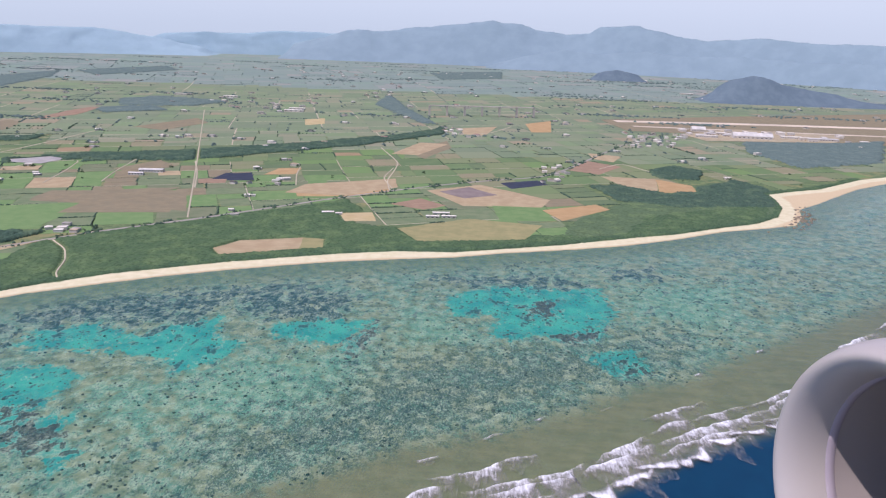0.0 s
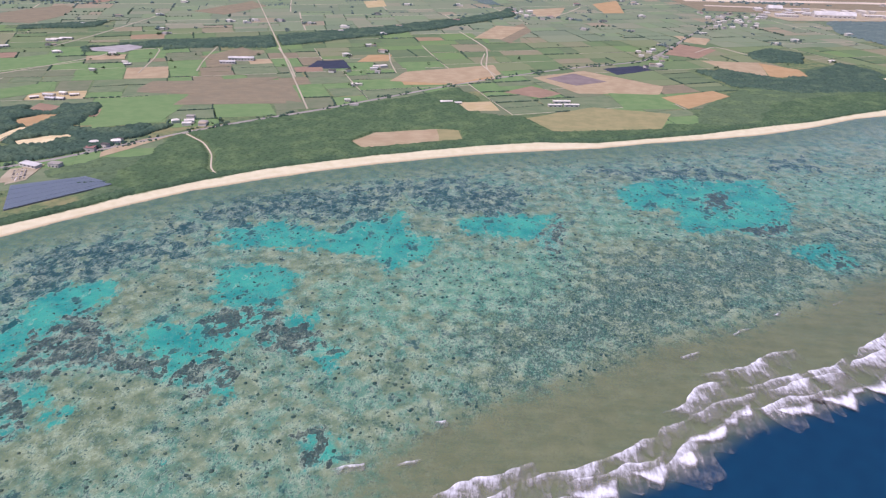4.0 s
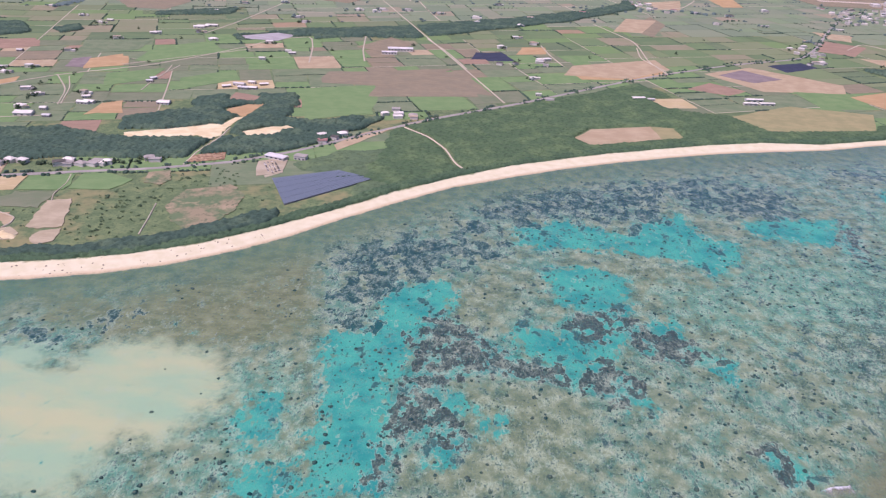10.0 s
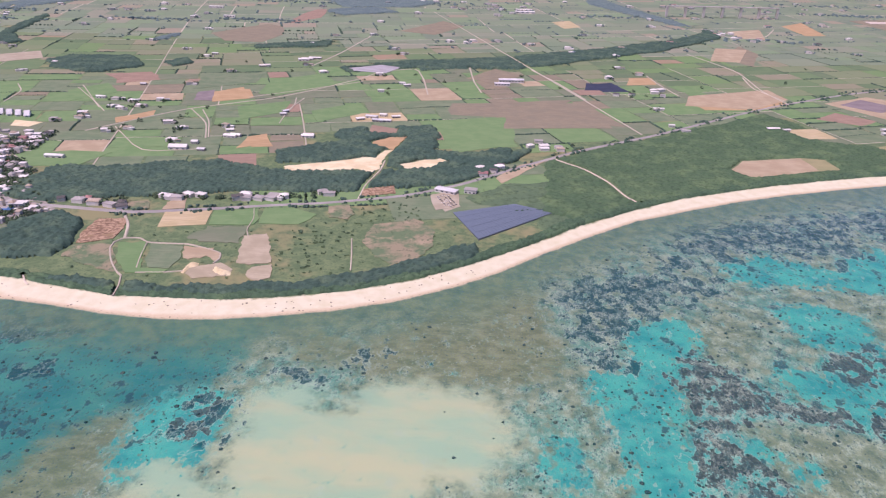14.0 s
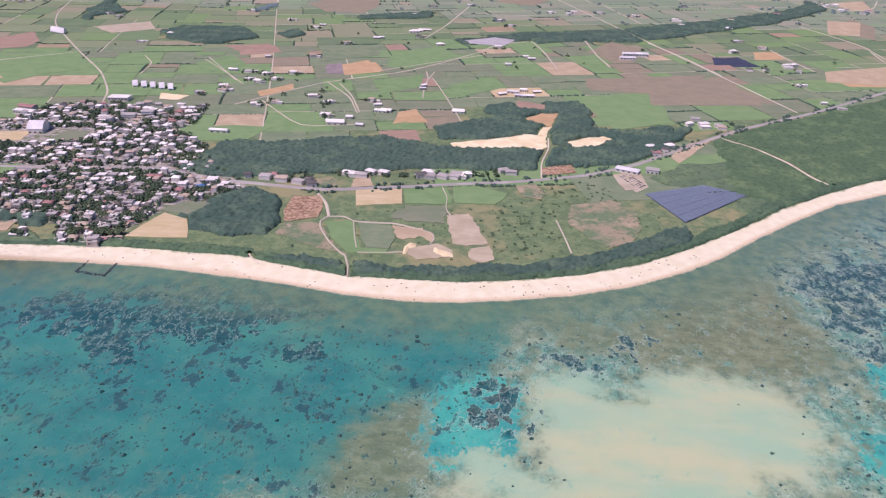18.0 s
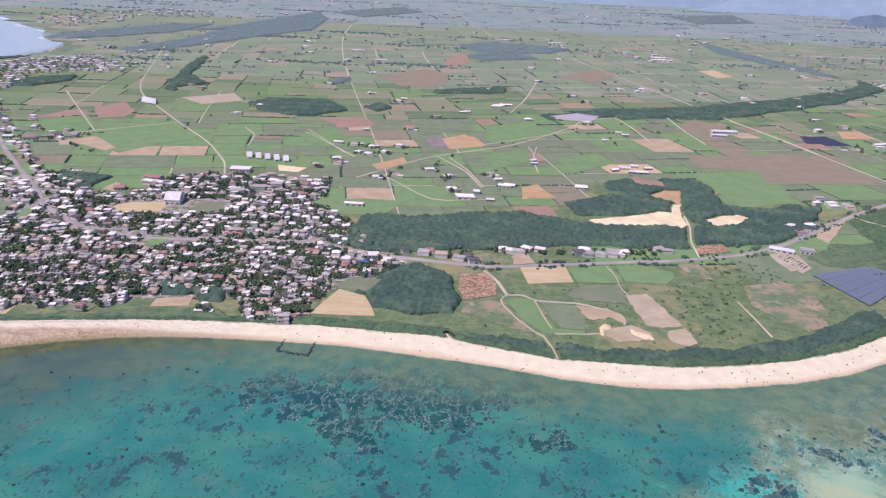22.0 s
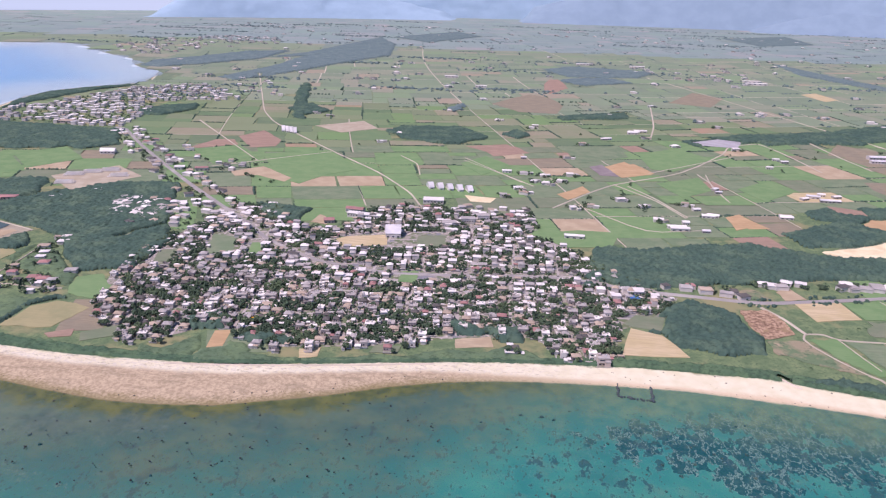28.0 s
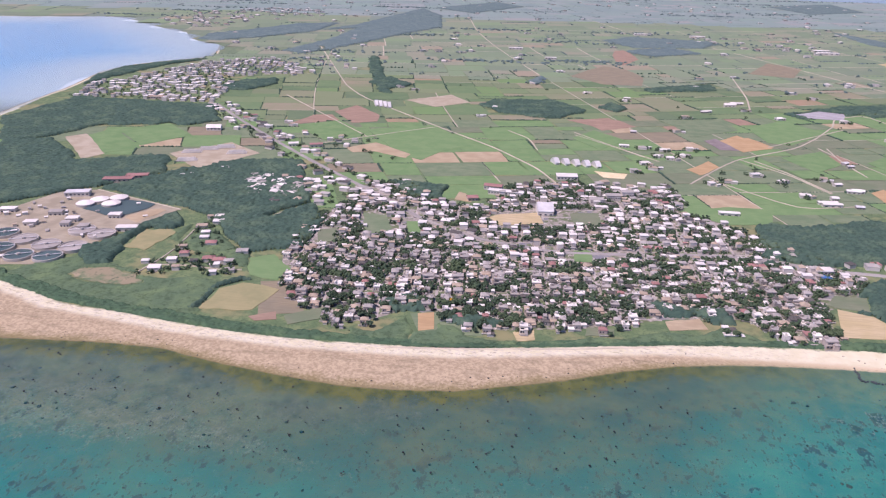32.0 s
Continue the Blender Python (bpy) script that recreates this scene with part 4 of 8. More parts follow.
# middle part
field("tan", [(-417, 642), (-394, 683), (-365, 703), (-411, 627)], "bare tan triangular lot beside the coast road", 0.1)
field("beige", [(-470, 586), (-458, 597), (-445, 566), (-456, 553)], "concrete yard with rows of parked cars", 0.1)
field("orange", [(-663, 698), (-673, 731), (-657, 737), (-643, 703)], "bare orange earth field")
field("green", [(-483, 796), (-486, 832), (-409, 858), (-397, 800), (-399, 746), (-460, 711)], CROP)
field("brown", [(-478, 880), (-474, 915), (-303, 947), (-286, 831), (-410, 809), (-407, 858), (-472, 859)], "broad brown fallow field")
field("tan", [(-176, 956), (-158, 1013), (-35, 1075), (-26, 1016), (-92, 952)], BARE)
field("navy", [(-298, 1022), (-292, 1070), (-247, 1064), (-247, 1032)], "field under dark netting")
field("orange", [(-233, 1067), (-222, 1119), (-188, 1127), (-189, 1080)], "bare orange earth field")
field("tan", [(-60, 1289), (-16, 1426), (40, 1422), (-12, 1286)], BARE)
field("red", [(-926, 946), (-955, 1009), (-901, 1013), (-879, 977)], TILLED)
field("orange", [(-785, 890), (-784, 924), (-744, 946), (-724, 902), (-753, 881)], "bare orange earth field")
field("red", [(-555, 768), (-558, 799), (-527, 788), (-526, 764)], TILLED)
field("brown", [(-465, 1068), (-423, 1147), (-379, 1106), (-419, 1040)], "brown fallow field")
# west part, round the village
field("straw", [(-809, 418), (-801, 458), (-780, 451), (-768, 423)], "dry straw-coloured field behind the village beach")
field("olive", [(-806, 464), (-795, 480), (-775, 479), (-780, 458), (-798, 461)], "mown grass lot beside the village")
field("dry", [(-1210, 386), (-1211, 400), (-1211, 416), (-1199, 427), (-1182, 426), (-1170, 421), (-1174, 405), (-1177, 389)], "rounded dry grass sports field", 0.0, 5.0, 1.2)
field("tan", [(-916, 421), (-894, 428), (-891, 415), (-914, 409)], "bare tan garden plot behind the seawall", 0.0, 5.0, 0.6)
field("straw", [(-1010, 390), (-998, 395), (-997, 383), (-1007, 379)], "dry grass plot behind the seawall", 0.0, 5.0, 0.6)
field("olive", [(-965, 403), (-949, 405), (-950, 396), (-966, 393)], "rough grass plot behind the seawall", 0.0, 5.0, 0.8)
field("green", [(-1111, 568), (-1099, 570), (-1094, 544), (-1105, 544)], "small green garden plot in the village", 0.0, 5.0, 0.6)
field("olive", [(-973, 615), (-948, 620), (-945, 591), (-969, 587)], "grass lot in the village", 0.0, 5.0, 0.6)
field("dull", [(-1152, 582), (-1130, 579), (-1117, 539), (-1140, 535)], "overgrown green lot in the village", 0.0, 5.0, 0.8)
field("green", [(-971, 528), (-958, 531), (-957, 508), (-970, 506)], "green lot in the village", 0.0, 5.0, 0.6)
field("olive", [(-1179, 535), (-1165, 541), (-1158, 513), (-1170, 507)], "sandy grass lot at the village edge", 0.0, 5.0, 0.6)
field("green", [(-1210, 469), (-1195, 478), (-1174, 456), (-1178, 436), (-1200, 440)], "green meadow between the village and a hamlet", 0.0, 5.0, 1.2)
field("red", [(-1175, 381), (-1162, 391), (-1158, 381), (-1170, 376)], "small reddish earth plot")
field("olive", [(-1155, 386), (-1134, 401), (-1129, 387), (-1148, 376)], "olive grass plot beside the village")
field("orange", [(-1072, 405), (-1061, 407), (-1058, 385), (-1068, 381)], "bare orange-brown garden plot")
field("dry", [(-1314, 473), (-1314, 510), (-1296, 512), (-1288, 507), (-1293, 484), (-1295, 469)], "dry tan clearing in the scrub beside the works", 0.0, 4.0, 2.0)
field("mottle", [(-1322, 420), (-1320, 430), (-1298, 434), (-1279, 426), (-1265, 416), (-1277, 410), (-1307, 411)], "brown scrub clearing behind the shore", 0.0, 4.0, 2.0)
field("green", [(-1544, 786), (-1534, 824), (-1452, 746), (-1482, 714)], CROP)
field("green", [(-1518, 815), (-1482, 868), (-1424, 812), (-1458, 755)], CROP)
field("beige", [(-1565, 773), (-1549, 793), (-1477, 713), (-1489, 689)], "bare grey-brown earth field")
field("beige", [(-1410, 730), (-1363, 789), (-1313, 750), (-1352, 678)], "bare building lot with foundations", 0.1)
field("green", [(-1320, 891), (-1272, 930), (-1221, 875), (-1262, 824)], CROP)
field("green", [(-1224, 888), (-1144, 930), (-1080, 839), (-1115, 802), (-1131, 759), (-1160, 778)], CROP)
field("tan", [(-1227, 794), (-1197, 825), (-1148, 781), (-1150, 764), (-1190, 784), (-1213, 776)], BARE)
field("red", [(-1328, 904), (-1316, 957), (-1293, 963), (-1274, 933), (-1316, 899)], TILLED)
field("red", [(-1294, 983), (-1275, 1032), (-1227, 973), (-1222, 935), (-1251, 920)], "pinkish tilled field with rows of earth")
field("red", [(-971, 1001), (-913, 1024), (-895, 1002), (-924, 958)], TILLED)
field("beige", [(-1213, 1087), (-1150, 1146), (-1114, 1091), (-1161, 1046)], "pale quarry yard with heaps of stone")
field("sand", [(-945, 754), (-910, 750), (-915, 732), (-937, 733)], "orange sand yard")
field("straw", [(-1043, 591), (-1032, 602), (-1000, 611), (-995, 584), (-1032, 574)], "sandy school sports ground in the village")
field("tan", [(-1078, 633), (-1076, 656), (-1069, 652), (-1062, 628)], BARE)
field("green", [(-874, 642), (-828, 660), (-787, 660), (-799, 621), (-838, 610)], "mown green meadow beside the village")
field("orange", [(-785, 920), (-756, 956), (-728, 894), (-767, 871)], "bare orange earth field")
field("purple", [(-803, 918), (-787, 932), (-769, 876), (-792, 876)], "field under dull purple mulch sheet")
field("orange", [(-845, 781), (-816, 820), (-808, 797), (-834, 761)], "bare orange earth field")
field("orange", [(-677, 733), (-661, 746), (-651, 712), (-676, 692)], "bare orange earth field")
field("brown", [(-617, 1494), (-541, 1657), (-491, 1588), (-544, 1459)], "brown fallow field on a low rise")
field("brown", [(-959, 1382), (-925, 1460), (-890, 1523), (-852, 1488), (-835, 1440), (-826, 1394), (-838, 1302), (-905, 1304)], "brown fallow field")
field("red", [(-862, 1700), (-850, 1780), (-830, 1790), (-814, 1700), (-810, 1639), (-851, 1540), (-862, 1600)], BARE)
field("green", [(-732, 1006), (-674, 1059), (-633, 996), (-699, 916), (-727, 924)], CROP)
field("green", [(-730, 853), (-673, 893), (-669, 836), (-707, 796)], CROP)
field("green", [(-638, 848), (-591, 899), (-574, 850), (-620, 800)], CROP)
field("dull", [(-835, 1017), (-755, 1057), (-748, 985), (-815, 934)], "dull green cane field")
field("green", [(-965, 897), (-937, 947), (-900, 898), (-934, 845)], CROP)
field("brown", [(-475, 907), (-321, 962), (-367, 857), (-455, 865)], "broad brown fallow field")
field("grey", [(-643, 1107), (-599, 1141), (-567, 1128), (-582, 1083), (-631, 1086)], "field under pale grey netting", 0.3)
# the two sand quarries
field("straw", [(-675, 522), (-640, 530), (-635, 502), (-668, 493)], "dry straw-coloured field beside the coast road", 0.0, 14.0, 0.5)
field("green", [(-638, 530), (-606, 539), (-599, 518), (-600, 507), (-633, 502)], "bright green crop field beside the coast road", 0.0, 9.0, 0.8)
field("green", [(-602, 540), (-580, 546), (-557, 533), (-565, 513), (-596, 510)], "bright green crop field beside the coast road", 0.0, 9.0, 1.0)
field("earth", [(-719, 502), (-698, 506), (-692, 488), (-690, 469), (-713, 458), (-718, 479)], "dug-up brown earth lot with heaps beside the road", 0.1, 4.0, 0.8)
field("mottle", [(-714, 455), (-687, 460), (-676, 439), (-663, 418), (-679, 422), (-697, 431), (-711, 438)], "worn brown grass beside a dug-up lot", 0.0, 4.0, 1.6)
field("green", [(-684, 462), (-665, 467), (-656, 442), (-650, 426), (-631, 428), (-633, 421), (-657, 419), (-671, 435)], "green meadow inside a sandy track", 0.0, 4.0, 1.2)
field("dull", [(-660, 464), (-637, 463), (-630, 442), (-631, 429), (-648, 428), (-656, 447)], "dark green meadow inside a sandy track", 0.0, 4.0, 1.4)
field("tan", [(-635, 463), (-615, 462), (-605, 452), (-605, 442), (-615, 449), (-624, 443), (-630, 446)], "bare greyish earth inside a sandy track", 0.0, 3.0, 1.2)
field("greyearth", [(-600, 486), (-584, 491), (-577, 473), (-568, 445), (-582, 440), (-591, 442), (-595, 461)], "bare pale grey-brown ground behind the beach trees", 0.1, 3.0, 1.0)
field("greyearth", [(-579, 437), (-566, 443), (-562, 423), (-571, 417), (-579, 425)], "bare pale grey-brown ground behind the beach trees", 0.1, 3.0, 1.0)
field("greyearth", [(-619, 431), (-601, 441), (-590, 432), (-591, 423), (-611, 416), (-618, 422)], "worn sandy ground round a sand heap", 0.0, 3.0, 0.8)
field("mottle", [(-509, 519), (-479, 535), (-462, 516), (-461, 487), (-470, 463), (-486, 452), (-500, 463), (-513, 488)], "olive-brown meadow inside the beach bend", 0.0, 3.0, 1.6)
field("olive", [(-631, 499), (-602, 503), (-600, 474), (-619, 471), (-640, 477)], "olive rough grass inside the beach bend", 0.0, 4.0, 1.8)
field("mottle", [(-551, 551), (-537, 559), (-528, 537), (-533, 526), (-546, 529)], "bare brown yard beside the coast road", 0.1, 4.0, 0.9)
field("earth", [(-532, 595), (-506, 606), (-501, 589), (-530, 577)], "bare brown bank beside the coast road", 0.1, 6.0, 0.8)
field("mottle", [(-718, 537), (-698, 544), (-690, 527), (-706, 520)], "brown yard between wood and road", 0.0, 5.0, 0.9)
field("tan", [(-682, 543), (-671, 555), (-663, 532), (-680, 526)], "bare brown lot between wood and road", 0.0, 5.0, 0.9)
field("sand", [(-615, 645), (-581, 661), (-557, 672), (-546, 683), (-526, 681), (-526, 650), (-533, 636), (-545, 647), (-567, 635), (-608, 631)], "pale open sand quarry among trees", 0.0, 5.0, 1.5)
field("orange", [(-547, 735), (-530, 753), (-513, 758), (-517, 730), (-521, 710), (-531, 718), (-541, 722)], "orange-tan upper bench of a sand quarry", 0.1, 5.0, 1.5)
field("sand", [(-529, 708), (-521, 710), (-526, 681), (-534, 682)], "pale ramp between quarry benches", 0.05, 5.0, 1.0)
field("sand", [(-509, 663), (-492, 680), (-472, 689), (-462, 682), (-478, 662), (-497, 650)], "pale open sand pit among trees", 0.0, 5.0, 1.5)


# ---- roads ----
ROADS = []


def road(kind, line, width, label):
    """A flat strip along a line of corners, rounded at the bends."""
    pts = [Vector((*p, 0)) for p in line]
    width *= 1.0 if kind == "road" else 0.33
    soft = []
    for i, p in enumerate(pts):
        if 0 < i < len(pts) - 1:
            soft += [p.lerp(pts[i - 1], 0.25), p.lerp(pts[i + 1], 0.0) * 0.5 + (p.lerp(pts[i - 1], 0.25) + p.lerp(pts[i + 1], 0.25)) * 0.25, p.lerp(pts[i + 1], 0.25)]
        else:
            soft.append(p)
    bm, rows, top = bmesh.new(), [], LAND + 0.5 + 0.003 * len(ROADS)
    for i, p in enumerate(soft):
        way = (soft[min(i + 1, len(soft) - 1)] - soft[max(i - 1, 0)]).normalized()
        side = Vector((-way.y, way.x, 0)) * width / 2
        rows.append([bm.verts.new((*(p + side).xy, top)), bm.verts.new((*(p - side).xy, top)), bm.verts.new((*(p - side * 1.9).xy, LAND - 0.2)), bm.verts.new((*(p + side * 1.9).xy, LAND - 0.2))])
    for a, b in zip(rows, rows[1:]):
        for k in range(4):
            if k != 2:
                bm.faces.new((a[k], a[(k + 1) % 4], b[(k + 1) % 4], b[k]))
    bmesh.ops.recalc_face_normals(bm, faces=bm.faces)
    me = bpy.data.meshes.new("road")
    bm.to_mesh(me), bm.free()
    me.materials.append(M_ASPHALT if kind == "road" else M_TRACK if "beach" in label or "quarry" in label else M_LANE)
    ROADS.append((line, width))
    return tagged(new(kind, me), label, "road", kind="structure")


HIGHWAY = [(-1473, 994), (-1395, 898), (-1315, 807), (-1239, 724), (-1180, 664), (-1130, 613), (-1103, 580)] + [(-1045, 538), (-978, 521)] + [(-844, 541), (-785, 524), (-759, 523), (-700, 518), (-639, 535)]
HIGHWAY += [(-589, 550), (-554, 559), (-493, 584), (-448, 618), (-405, 664), (-332, 738), (-241, 809), (-75, 961), (72, 1068)] + [(195, 1131), (252, 1218), (327, 1362), (415, 1518), (539, 1671)]
road("road", HIGHWAY, 3.4, "grey asphalt coast road")
road("track", [(-358, 704), (-332, 678), (-314, 645), (-304, 609), (-294, 593)], 3.0, "pale coral-gravel track to the beach")
road("track", [(-256, 809), (-344, 1088), (-576, 1810)], 4.4, "pale straight farm road")
road("track", [(-35, 986), (-46, 1060), (-41, 1149), (-41, 1209), (-85, 1350)], 4.5, "pale gravel farm track")
road("track", [(33, 1607), (64, 1547), (133, 1599), (185, 1714)], 6.0, "pale gravel farm track")
road("track", [(301, 1218), (352, 1281), (385, 1211)], 5.0, "pale gravel farm track")
road("track", [(-393, 670), (-358, 711), (-329, 736)], 2.5, "pale verge beside the coast road")
road("track", [(-851, 727), (-808, 797), (-780, 836), (-700, 901), (-660, 957), (-613, 1037)], 4.5, "pale farm road between cane fields")
road("track", [(-780, 836), (-739, 778), (-718, 720)], 3.5, "pale farm road between cane fields")
road("track", [(-672, 908), (-665, 873), (-664, 837)], 3.5, "pale farm lane")
road("track", [(-1524, 1663), (-1393, 1336), (-1333, 1187), (-1280, 1093), (-1142, 927), (-1056, 830), (-1004, 752), (-984, 702)], 4.5, "pale farm road towards the village")
road("track", [(-1400, 1084), (-1297, 954), (-1215, 851)], 4.0, "pale straight field track")
road("track", [(-1258, 810), (-1206, 860), (-1140, 920)], 4.0, "pale field track")
road("track", [(-661, 1424), (-681, 1227), (-702, 1113)], 5.0, "pale farm lane")
road("track", [(-613, 1037), (-593, 1092), (-542, 1126), (-524, 1052), (-509, 956)], 4.5, "pale farm road")
road("track", [(-462, 1147), (-452, 1049), (-439, 979)], 4.5, "pale field track")
road("track", [(-1046, 920), (-1018, 884), (-1006, 828)], 3.0, "pale lane between fields")
road("track", [(-961, 914), (-907, 852), (-871, 807)], 3.0, "pale farm lane")
road("track", [(-660, 788), (-666, 850), (-662, 908)], 3.0, "pale farm lane")
road("track", [(-764, 832), (-739, 786), (-716, 723)], 3.0, "pale farm lane")
road("track", [(-962, 928), (-885, 822)], 3.5, "pale farm lane")
road("track", [(-828, 747), (-763, 667), (-706, 685)], 2.6, "pale farm lane beside the wood")
road("track", [(-732, 900), (-675, 953), (-606, 1019)], 3.6, "pale farm road")
road("track", [(-531, 571), (-531, 606), (-524, 645), (-524, 675)], 3.0, "pale quarry road")
road("track", [(-367, 1151), (-331, 1058), (-302, 963)], 5.0, "pale straight farm road")
road("track", [(-45, 1157), (-54, 1078), (-33, 1005)], 4.0, "pale curved field track")
road("track", [(-193, 1138), (-186, 1077), (-171, 1004)], 4.0, "pale field track")
road("track", [(-687, 463), (-684, 471), (-672, 473), (-664, 466), (-650, 466), (-634, 467), (-615, 460), (-606, 455), (-604, 446), (-606, 439)], 2.8, "pale sandy track across worn grass")
road("track", [(-687, 463), (-685, 453), (-675, 435), (-664, 420), (-658, 415)], 2.8, "pale sandy track across worn grass")
road("track", [(-664, 466), (-658, 442), (-653, 426)], 2.0, "pale sandy track across worn grass")
road("track", [(-651, 420), (-634, 422), (-621, 426)], 1.8, "pale sandy track across worn grass")
road("track", [(-704, 514), (-691, 494), (-683, 471)], 4.5, "pale sandy track beside a dug-up lot")
road("track", [(-609, 538), (-603, 519), (-602, 498), (-596, 484)], 1.8, "faint track across a green field")
road("track", [(-521, 491), (-516, 465), (-512, 440)], 2.0, "straight track through rough grass")
road("track", [(-658, 415), (-653, 402), (-650, 388)], 2.6, "sandy path through the shore trees")
road("track", [(-719, 407), (-713, 399), (-709, 396)], 2.6, "sandy path to the beach")
road("track", [(-1227, 556), (-1222, 572), (-1200, 599)], 2.5, "pale lane")
road("track", [(-1411, 596), (-1310, 559)], 4.0, "pale concrete wall road beside the works")
road("track", [(-1278, 431), (-1274, 455), (-1273, 475), (-1275, 500), (-1278, 528)], 2.6, "pale lane between houses")
road("track", [(-1277, 445), (-1250, 448), (-1222, 445), (-1208, 448)], 2.6, "pale lane between houses")
road("track", [(-1084, 359), (-1043, 364), (-974, 376), (-925, 387)], 2.2, "pale seawall path behind the beach")
M_RUNWAY = plain("pale_runway_concrete", srgb(206, 194, 168), 0.9, scale=0.05)
for ob in (road("road", [(466, 1900), (836, 1941), (1198, 1955), (1396, 1955)], 30.0, "pale concrete airport runway"), road("road", [(493, 1811), (782, 1800), (1107, 1791), (1288, 1792)], 16.0, "pale concrete airport taxiway")):
    ob.data.materials[0] = M_RUNWAY


# ---- leaves: crowns of many small uneven clumps ----
def lump():
    bm = bmesh.new()
    bmesh.ops.create_icosphere(bm, subdivisions=1, radius=1)
    v = np.array([x.co[:] for x in bm.verts])
    f = np.array([[x.index for x in y.verts] for y in bm.faces if y.calc_center_median().z > -0.4])
    bm.free()
    return v, f


LUMP_V, LUMP_F = lump()


def clumps(centres, radii, seed, flat=0.8, rough=0.28):
    """Corners and triangles of one uneven clump at each centre."""
    rng = np.random.default_rng(seed)
    n = len(centres)
    turn = rng.uniform(0, 6.283, n)
    v = LUMP_V[None] * (1 + rng.uniform(-rough, rough, (n, len(LUMP_V), 1)))
    c, s = np.cos(turn)[:, None], np.sin(turn)[:, None]
    v = np.stack([v[..., 0] * c - v[..., 1] * s, v[..., 0] * s + v[..., 1] * c, v[..., 2] * flat], -1)
    v = v * np.asarray(radii)[:, None, None] + np.asarray(centres)[:, None]
    f = LUMP_F[None] + (np.arange(n) * len(LUMP_V))[:, None, None]
    return v.reshape(-1, 3), f.reshape(-1, 3)


def crowns(points, size, pieces, seed, height=0.9):
    """Crowns at the given places: each a loose heap of clumps."""
    rng = np.random.default_rng(seed)
    p = np.repeat(np.asarray(points, float), pieces, 0)
    r = np.repeat(rng.uniform(0.7, 1.35, len(points)) * size, pieces)
    a, d = rng.uniform(0, 6.283, len(p)), np.sqrt(rng.uniform(0, 1, len(p))) * 0.9
    z = rng.uniform(0.25, 1.0, len(p)) * (1.15 - 0.6 * d)
    centres = np.stack([p[:, 0] + np.cos(a) * d * r, p[:, 1] + np.sin(a) * d * r, LAND + z * r * 1.5 * height], -1)
    return clumps(centres, r * rng.uniform(0.5, 0.8, len(p)) * 1.7 / math.sqrt(pieces + 2), seed + 1, 0.8, 0.34)


def domes(p, crown, seed):
    """Height, 0 to 1, of a closed canopy of uneven round crowns over the places p."""
    q = p / (crown * 1.5)
    cell = np.floor(q).astype(np.int64)
    best = np.zeros(len(p))
    for dx in (-1, 0, 1):
        for dy in (-1, 0, 1):
            c = cell + (dx, dy)
            h = np.abs(np.sin(c[:, 0] * 127.1 + c[:, 1] * 311.7 + seed * 7.3) * 43758.5453)
            a, b, k = h % 1, (h * 7.31) % 1, (h * 13.7) % 1
            far = np.hypot(q[:, 0] - c[:, 0] - 0.15 - 0.7 * a, q[:, 1] - c[:, 1] - 0.15 - 0.7 * b) / (0.62 + 0.3 * k)
            best = np.maximum(best, (0.62 + 0.38 * b) * np.sqrt(np.clip(1 - far ** 2, 0, 1)))
    return best


def grid_faces(keep):
    """Triangles over a grid of corners, where all four corners of a square are kept."""
    ny, nx = keep.shape
    i = np.arange(nx * ny).reshape(ny, nx)
    ok = keep[:-1, :-1] & keep[1:, :-1] & keep[:-1, 1:] & keep[1:, 1:]
    a, b, c, d = i[:-1, :-1][ok], i[:-1, 1:][ok], i[1:, 1:][ok], i[1:, :-1][ok]
    return np.concatenate([np.stack([a, b, c], -1), np.stack([a, c, d], -1)])


def canopy(outline, cell, crown, height, seed, gap=1.5, ground=0.45):
    """A closed, bumpy roof of leaves over an outline, left open on roads and fields."""
    rng = np.random.default_rng(seed)
    q = np.array(outline, float)
    xs, ys = np.arange(q[:, 0].min() - cell, q[:, 0].max() + 2 * cell, cell), np.arange(q[:, 1].min() - cell, q[:, 1].max() + 2 * cell, cell)
    gx, gy = np.meshgrid(xs, ys)
    p = np.stack([gx.ravel(), gy.ravel()], -1) + rng.uniform(-0.32, 0.32, (gx.size, 2)) * cell
    wavy = p + np.stack([np.sin(p[:, 1] / 5.1 + seed) + np.sin(p[:, 1] / 13), np.sin(p[:, 0] / 6.3) + np.sin(p[:, 0] / 15 + seed)], -1) * min(1.6, cell)
    keep = inside(wavy, q)
    keep[keep] = is_clear(p[keep], gap)
    keep = keep.reshape(gx.shape)
    pad = np.pad(keep, 1)
    deep = pad[:-2, 1:-1] & pad[2:, 1:-1] & pad[1:-1, :-2] & pad[1:-1, 2:] & keep
    z = LAND + height * (ground + (1 - ground) * domes(p, crown, seed)) * rng.uniform(0.88, 1.12, len(p))
    pad = np.pad(deep, 1)
    core = pad[:-2, 1:-1] & pad[2:, 1:-1] & pad[1:-1, :-2] & pad[1:-1, 2:] & deep
    z = np.where(core.ravel(), z, np.where(deep.ravel(), LAND + 0.55 * (z - LAND), LAND - 0.1))
    return np.c_[p, z], grid_faces(keep)


def stuff(name, arrays, material, label, category):
    v, f, base = [], [], 0
    for a, b in arrays:
        v.append(a), f.append(b + base)
        base += len(a)
    me = mesh_fast(name, np.concatenate(v), np.concatenate(f), material)
    me.polygons.foreach_set("use_smooth", [True] * len(me.polygons))
    ob = new(name, me)
    return tagged(ob, label, category, kind="stuff")


